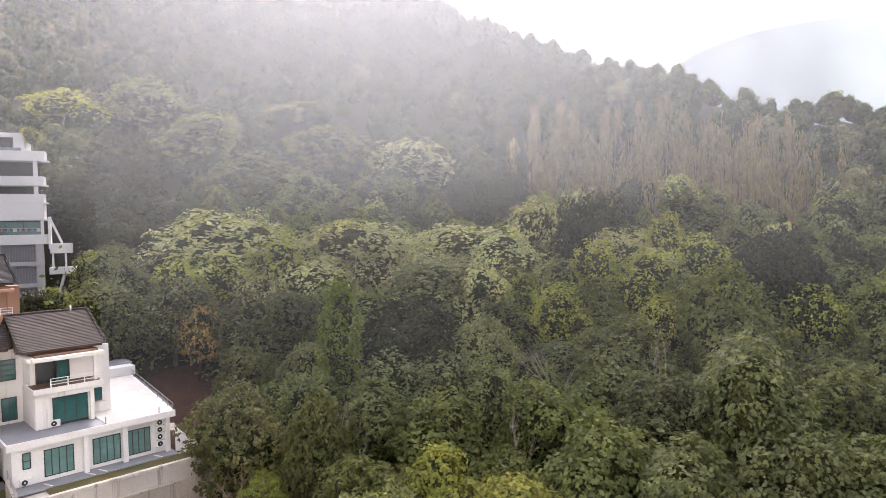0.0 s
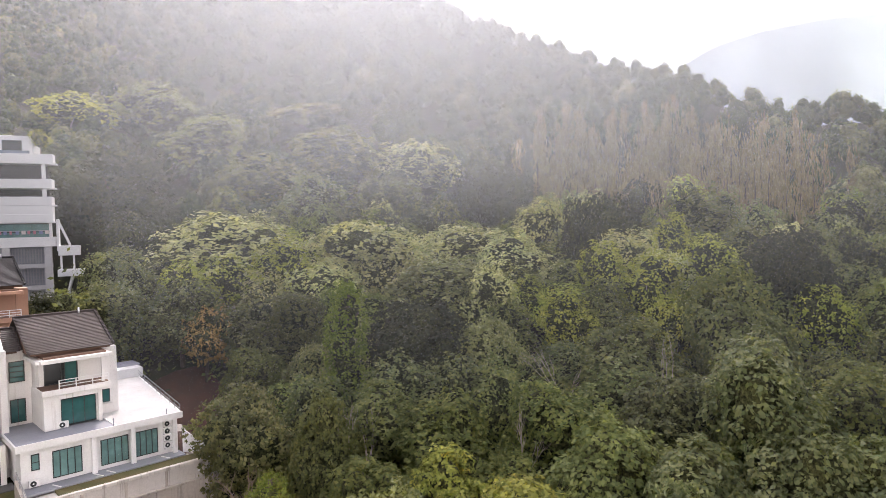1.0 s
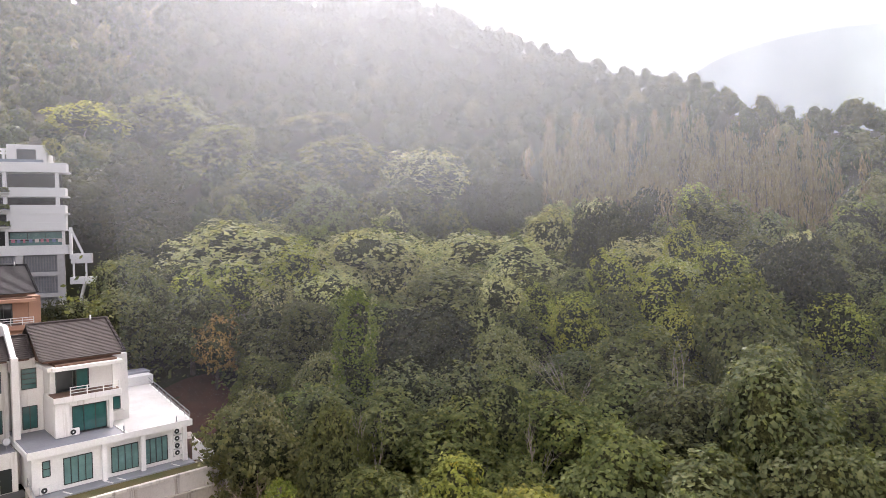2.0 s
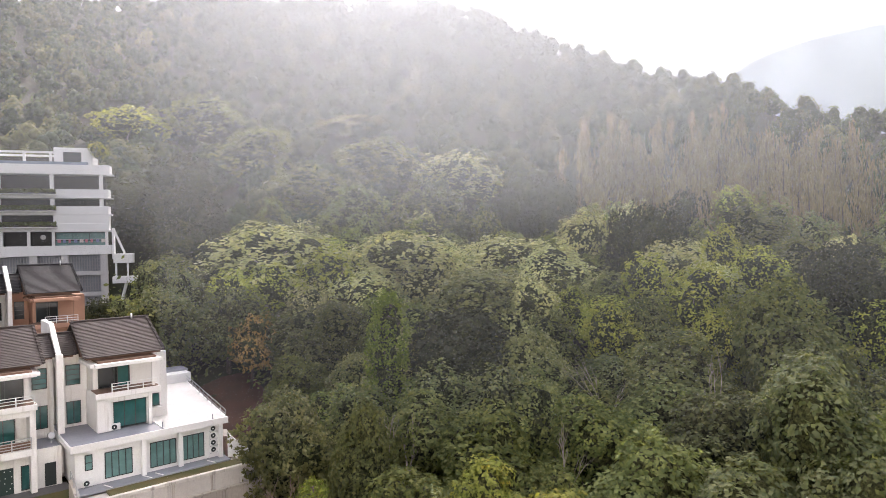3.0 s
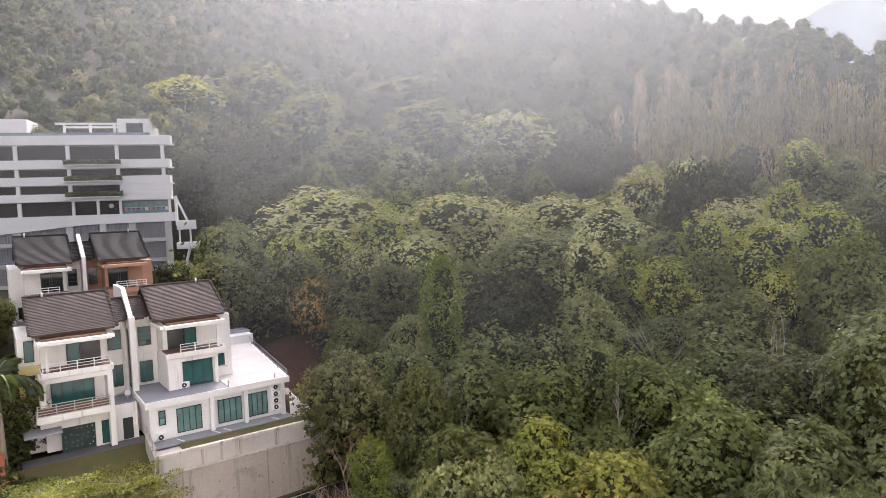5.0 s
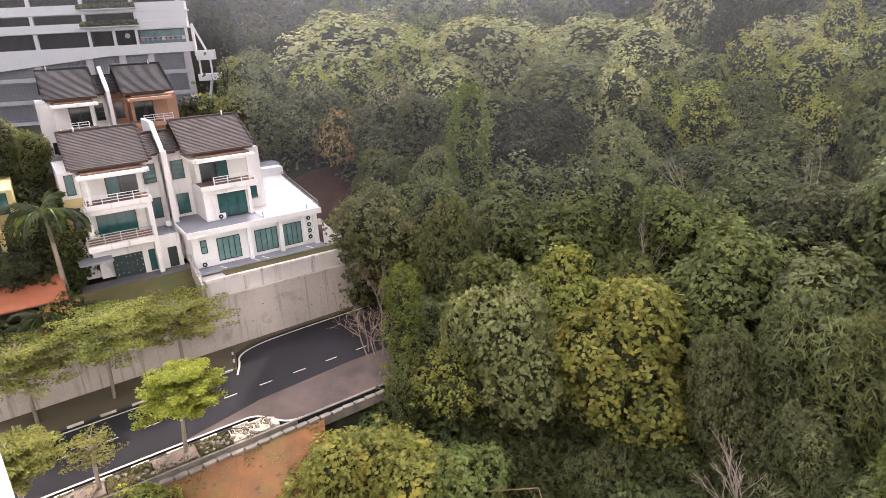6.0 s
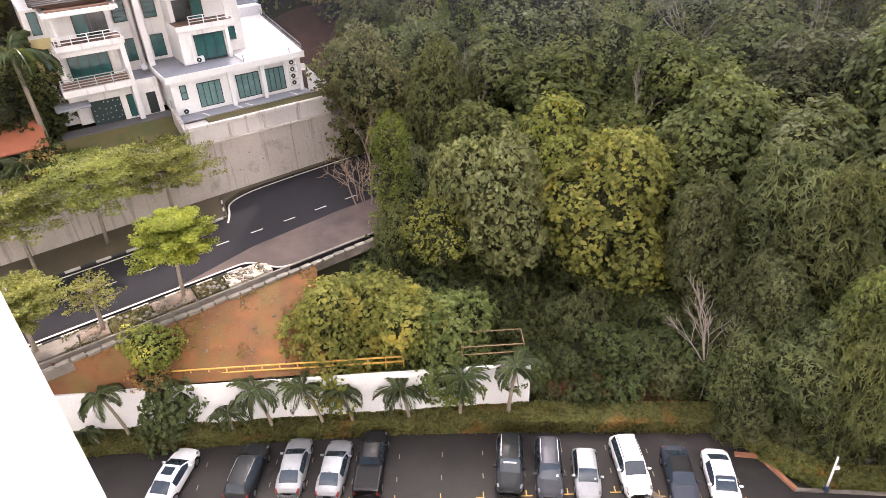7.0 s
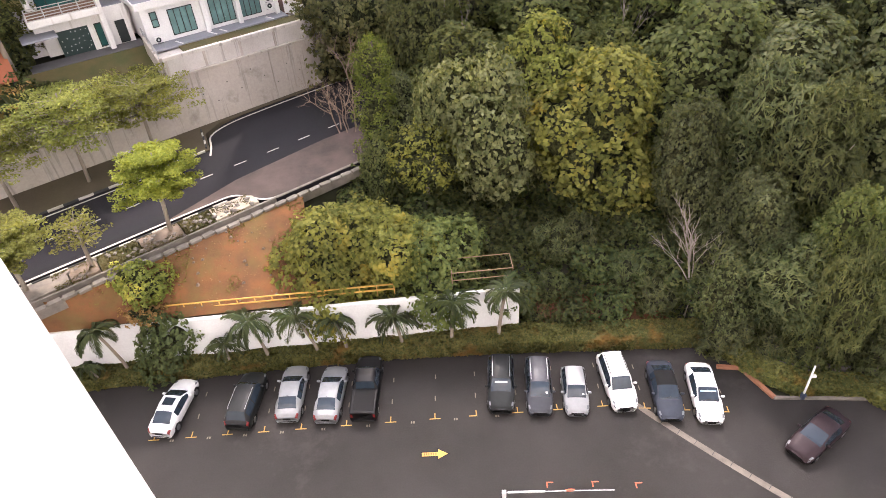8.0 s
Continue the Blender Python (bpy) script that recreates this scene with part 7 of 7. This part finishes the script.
umbrella("roadside_tree", *by_road(-5.9, -5.4), 7.0, 4.4, 405, L_ROAD2, "olive-green layered roadside tree below the wall", 4, 9500, 0.35, 0.23, lean=(0.4, -0.2))
umbrella("roadside_tree", *by_road(-17.5, -6.2), 7.2, 4.2, 406, L_ROAD2, "olive-green layered roadside tree below the wall", 4, 8000, 0.35, 0.23)

# the shrub with yellow flowers over a darker one, by the white wall
stock("flower", T("shrub", 501, L_BROAD, BARK, 2.6, 2.2, 1.9, 230, 16, 0.24, "rounded shrub with yellow-green leaves and orange flowers", low=-0.8, clump=0.11, category="shrub"))
stock("lobed", T("shrub", 502, leaf_mat("leaf_lobed", (0.06, 0.078, 0.03), (0.12, 0.14, 0.055), 0.3, rough=0.6), BARK, 2.6, 2.3, 2.5, 220, 14, 0.34, "dark green large-leaved shrub before the white wall", low=-0.9, clump=0.14, category="shrub"))
plant("flower", -22.6, 33.0, 1.0, 1, 1.05, z=4.3)
plant("lobed", -22.0, 31.0, 1.0, 2, 1.1, z=0.0)
stock("flower2", T("shrub", 503, L_RUST, BARK, 0.9, 1.3, 0.8, 50, 14, 0.22, "orange flowering shrub on the wall top", low=-0.6, clump=0.2, category="shrub"))
plant("flower2", -22.6, 31.6, 1.0, 1, 1.0, z=4.6)
# shrubs in the gardens
for k, (u, v, s) in enumerate([(-13.5, -1.5, 1.2), (-15, 2.5, 1.5), (-11.8, -2.2, 0.9), (-17, 4, 1.6), (-13, 5.5, 1.6), (-20, -2, 1.2), (-14.5, 9.5, 1.8)]):
    p = HOME @ Vector((u, v, 0))
    plant("shrub", p.x, p.y, s, k, s * 1.2, z=12.9 if v < 0 else 14.6)
p = HOME @ Vector((-14.2, -2.6, 0))
plant("flower2", p.x, p.y, 1.2, 5, 1.6, z=13.0)
for k, (u, v, s) in enumerate([(-14.6, 6.5, 0.75), (-12.6, 10.5, 0.8), (-19, 9, 0.9), (12.5, 27, 1.0), (6.0, 31, 0.42), (9.2, 32, 0.5), (-12.2, 5.2, 0.62), (-16.5, 3.2, 0.66)]):
    p = HOME @ Vector((u, v, 0))
    plant(["olive", "dark", "mid"][k % 3], p.x, p.y, s, 40 + k, s * (0.85 if u < 0 else 0.95), z=14.5 if u < 0 else None)

for k, (kind, u, v, s) in enumerate([("curtain_olive", -12.6, 9.5, 0.72), ("curtain_mid", -16.5, 11.5, 0.8), ("curtain_olive", -21, 10.5, 0.8), ("curtain_pale", -15.5, 6.0, 0.5)]):
    p = HOME @ Vector((u, v, 0))
    plant(kind, p.x, p.y, s, 60 + k, s, z=14.4)

for k, (kind, u, v, s) in enumerate([("curtain_olive", -13.2, 13.5, 0.42), ("curtain_mid", -16, 14.5, 0.5), ("curtain_fresh", -15, 18.5, 0.45), ("curtain_olive", -19, 16, 0.5), ("curtain_mid", -18, 21, 0.5), ("curtain_olive", -22.5, 15, 0.5), ("curtain_mid", -22, 20, 0.55),
                                     ("curtain_olive", -14.5, 23, 0.4), ("curtain_mid", -26, 18, 0.5)]):
    p = HOME @ Vector((u, v, 0))
    plant(kind, p.x, p.y, s, 70 + k, s)

for k in range(22):
    plant("reed" if k % 3 == 0 else "shrub", 20.8 + (k % 8) * 0.95, 30.0 + (k // 8) * 1.3 + 0.3 * (k % 2) - 0.1 * (k % 8), 0.6 + 0.07 * (k % 5), k, 0.75 + 0.1 * (k % 4), z=0.0)


def bare_tree(name, x, y, z, h, seed, mat, label, spread=0.5, r=0.12, kids=4, depth=3):
    """A leafless tree or branch heap, grown limb from limb."""
    rng = random.Random(seed)
    b = Builder()

    def grow(o, d, length, rad, level):
        m = o + d * length * 0.5 + Vector((rng.uniform(-1, 1), rng.uniform(-1, 1), rng.uniform(-0.4, 0.4))) * length * 0.09
        e = o + d * length + Vector((rng.uniform(-1, 1), rng.uniform(-1, 1), rng.uniform(-0.4, 0.6))) * length * 0.12
        b.tube([o, m, e], [rad, rad * 0.8, rad * 0.5], 5)
        if level:
            for _ in range(kids):
                q = (d + Vector((rng.uniform(-1, 1), rng.uniform(-1, 1), rng.uniform(-0.5, 0.8))) * spread).normalized()
                grow(m.lerp(e, rng.uniform(0.2, 1.0)), q, length * rng.uniform(0.45, 0.75), rad * 0.5, level - 1)
    grow(Vector((0, 0, -0.2)), Vector((rng.uniform(-0.15, 0.15), rng.uniform(-0.1, 0.1), 1)).normalized(), h * 0.55, r, depth)
    return b.thing(name, mat, label, "dead tree", m=Matrix.Translation((x, y, z)))


bare_tree("bare_tree", 16.6, 34.2, 0.6, 8.0, 601, BARK_PALE, "bare pale dead tree at the forest edge", 0.55, 0.1)
bare_tree("bare_tree", 17.4, 35.6, 1.0, 6.0, 602, BARK_PALE, "bare pale dead sapling at the forest edge", 0.6, 0.08)
for k, (az, d, h) in enumerate([(-1.6, 60, 12), (1.2, 59, 11.5), (14.5, 58, 11), (-3.4, 61, 9), (5.5, 46, 8), (25, 40, 7), (19.5, 70, 12), (27.5, 66, 13)]):
    x, y = on(az, d)
    bare_tree("bare_tree", x, y, land(x, y), h, 610 + k, BARK_PALE, "slim pale bare tree standing among the crowns", 0.4, 0.13, 3)
# heap of dry branches at the road's end
x, y, z = by_road(8.6, -14.6)
for k in range(6):
    bare_tree("dry_branch", x + 0.7 * (k % 3) - 0.5, y + 0.7 * (k // 3), z, 5.6 - 0.4 * k, 640 + k, surf("dry_wood", (0.3, 0.22, 0.16), 0.9), "heap of dry brown branches beside the road", 1.0, 0.07, 4)
x, y, z = by_road(12, -10)
bare_tree("dry_branch", x, y, z, 6, 650, surf("dry_wood", (0.3, 0.22, 0.16), 0.9), "fallen dry trunk at the road's end", 0.8, 0.12)
# street lamp reaching out of the trees
sl = holder("street_lamp", Matrix.Translation((*by_road(13.8, -4.2)[:2], 8.3)), "grey steel street lamp half hidden by leaves", "street lamp")
Builder().tube([(0, 0, 0), (0, 0, 5.5)], [0.09, 0.07], 8).part("pole", STEEL, sl)
Builder().tube([(0, 0, 5.5), (-1.5, -0.6, 5.9), (-2.6, -1.0, 5.95)], [0.06, 0.05, 0.04], 6).part("arm", STEEL, sl)
Builder().box(-3.1, -2.5, -1.25, -0.95, 5.88, 6.02, 0.03).part("lantern", CLEAN, sl)
# tufts and stones on the bank
rr = random.Random(11)
for k in range(60):
    x = rr.uniform(-22, -9)
    y = wall_line(x) + rr.uniform(0.8, 6)
    z = bank_z(x, y)
    if z is None:
        continue
    s = rr.uniform(0.05, 0.13)
    Builder().add([(-s, -s, 0), (s, -s * 0.8, 0), (s * 0.9, s, 0), (-s * 0.7, s, 0), (-s * 0.5, -s * 0.5, s), (s * 0.5, -s * 0.4, s * 0.9), (s * 0.4, s * 0.5, s * 1.1), (-s * 0.4, s * 0.5, s)],
                  [(3, 2, 1, 0), (4, 5, 6, 7), (0, 1, 5, 4), (1, 2, 6, 5), (2, 3, 7, 6), (3, 0, 4, 7)]).thing("stone", SLAB, "small pale stone on the bank", "stone", group="stones on the bank", m=Matrix.Translation((x, y, z - 0.01)))

# leaf litter on the bank and a heap of stones by the corner hedge
lit = np.random.default_rng(77)
pts = []
for k in range(420):
    x = lit.uniform(-19, -6)
    y = wall_line(x) + lit.uniform(0.8, 7)
    z = bank_z(x, y)
    if z is not None:
        pts.append((x, y, z + 0.05))
pts = np.array(pts)
tagged(new("leaf_litter", quads_object("leaf_litter", leaf_quads(lit, pts, lit.normal(scale=0.3, size=pts.shape) + np.array([0, -0.4, 1]), 0.13, 0.6), leaf_mat("fallen_leaf", (0.24, 0.14, 0.06), (0.38, 0.25, 0.13), 0.1))),
       "dry fallen leaves scattered on the bank", "leaf litter", kind="stuff")
for k in range(46):
    x, y = rr.gauss(28.6, 0.9), rr.gauss(25.9, 0.8)
    s = rr.uniform(0.12, 0.28)
    Builder().add([(-s, -s, 0), (s, -s * 0.8, 0), (s * 0.9, s, 0), (-s * 0.7, s, 0), (-s * 0.5, -s * 0.5, s), (s * 0.5, -s * 0.4, s * 0.9), (s * 0.4, s * 0.5, s * 1.1), (-s * 0.4, s * 0.5, s)],
                  [(3, 2, 1, 0), (4, 5, 6, 7), (0, 1, 5, 4), (1, 2, 6, 5), (2, 3, 7, 6), (3, 0, 4, 7)]).thing("stone", SLAB, "grey rubble stone heaped behind the hedge", "stone", group="heap of stones", m=pose(x, y, max(0.0, land(x, y)) + 0.02 + 0.3 * rr.random(), 0, 0, rr.uniform(0, 360)))
# dry red brush at the end of the white wall
for k in range(7):
    x, y = 5.6 + 0.75 * k + rr.uniform(-0.2, 0.2), 34.3 + rr.uniform(-0.3, 0.5)
    bare_tree("dry_branch", x, y, max(0.2, land(x, y)), 1.9, 660 + k, surf("red_brush", (0.26, 0.11, 0.06), 0.9), "heap of dry reddish brush on bare soil", 1.3, 0.035, 5)

# drop trees of the stock that found no place
for group in STOCK.values():
    for src in group:
        if src not in used:
            for o in (*src.children_recursive, src):
                bpy.data.objects.remove(o)

# ---- veil sheets added for the mist and haze over the valley and round the hilltops ----
def mist(r, a0, a1, z0, z1, amount, span, label, centre=None, reach=100.0, boost=0.0, tone=(0.785, 0.83, 0.865)):
    """A curved veil sheet added in place of mist and haze; span is the height over the treetops in which it thickens.
    """
    n, rows = 64, 30
    vs, fs, above = [], [], []
    for i in range(n + 1):
        a = radians(a0 + (a1 - a0) * i / n)
        rr = r * (1 + 0.012 * noise.noise((i * 0.21, r * 0.01, 0)))
        x, y = rr * math.sin(a), rr * math.cos(a)
        floor = land(x, y) + 9
        for j in range(rows + 1):
            z = z0 + (z1 - z0) * (j / rows) ** 1.3
            vs.append((x, y, z))
            above.append(smooth(z - floor, 0, span))
            if i and j:
                k = i * (rows + 1) + j
                fs.append((k - rows - 2, k - 1, k, k - rows - 1))
    me = bpy.data.meshes.new("mist")
    me.from_pydata(vs, [], fs)
    me.attributes.new("above", "FLOAT", "POINT").data.foreach_set("value", above)
    me.materials.append(mist_mat("mist", amount, centre, reach, boost, tone))
    me.shade_smooth()
    return tagged(new("mist", me), label, "mist", kind="stuff")


# added veil that lifts the darks, in place of lens glare
mist(58, -20, 70, -5, 100, 0.022, 10, "thin veil added over the forest edge to lift its darks")
mist(84, -60, 70, -5, 130, 0.05, 14, "thin haze veil added over the near trees")
# the boosts thicken these veils to imitate the glow round the sun
mist(122, -60, 70, -5, 150, 0.045, 18, "haze veil added over the valley, denser at its middle", centre=(18, 118, 52), reach=95, boost=0.21)
mist(160, -60, 70, 0, 215, 0.005, 38, "haze veil added before the hill, denser at its middle", centre=(22, 155, 80), reach=135, boost=0.23)
mist(190, -60, 70, 5, 250, 0.005, 48, "haze veil added before the hill, denser at its middle", centre=(18, 186, 98), reach=150, boost=0.26)
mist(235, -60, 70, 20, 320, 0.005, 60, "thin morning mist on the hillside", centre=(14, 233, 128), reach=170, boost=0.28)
mist(290, -60, 70, 30, 380, 0.005, 70, "mist veil added below the summit, denser in the sun glow", centre=(8, 288, 160), reach=185, boost=0.32)
mist(360, -30, 40, 60, 420, 0.01, 60, "mist veil added before the summit for the glow that hides it", centre=(22, 360, 178), reach=105, boost=0.5)
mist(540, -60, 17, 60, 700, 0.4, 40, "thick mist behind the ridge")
# blue-grey tone puts the dimmer haze away from the sun into the colour
mist(545, 17, 70, 30, 700, 0.72, 30, "veil coloured blue-grey for the haze before the distant hill", tone=(0.355, 0.42, 0.465))
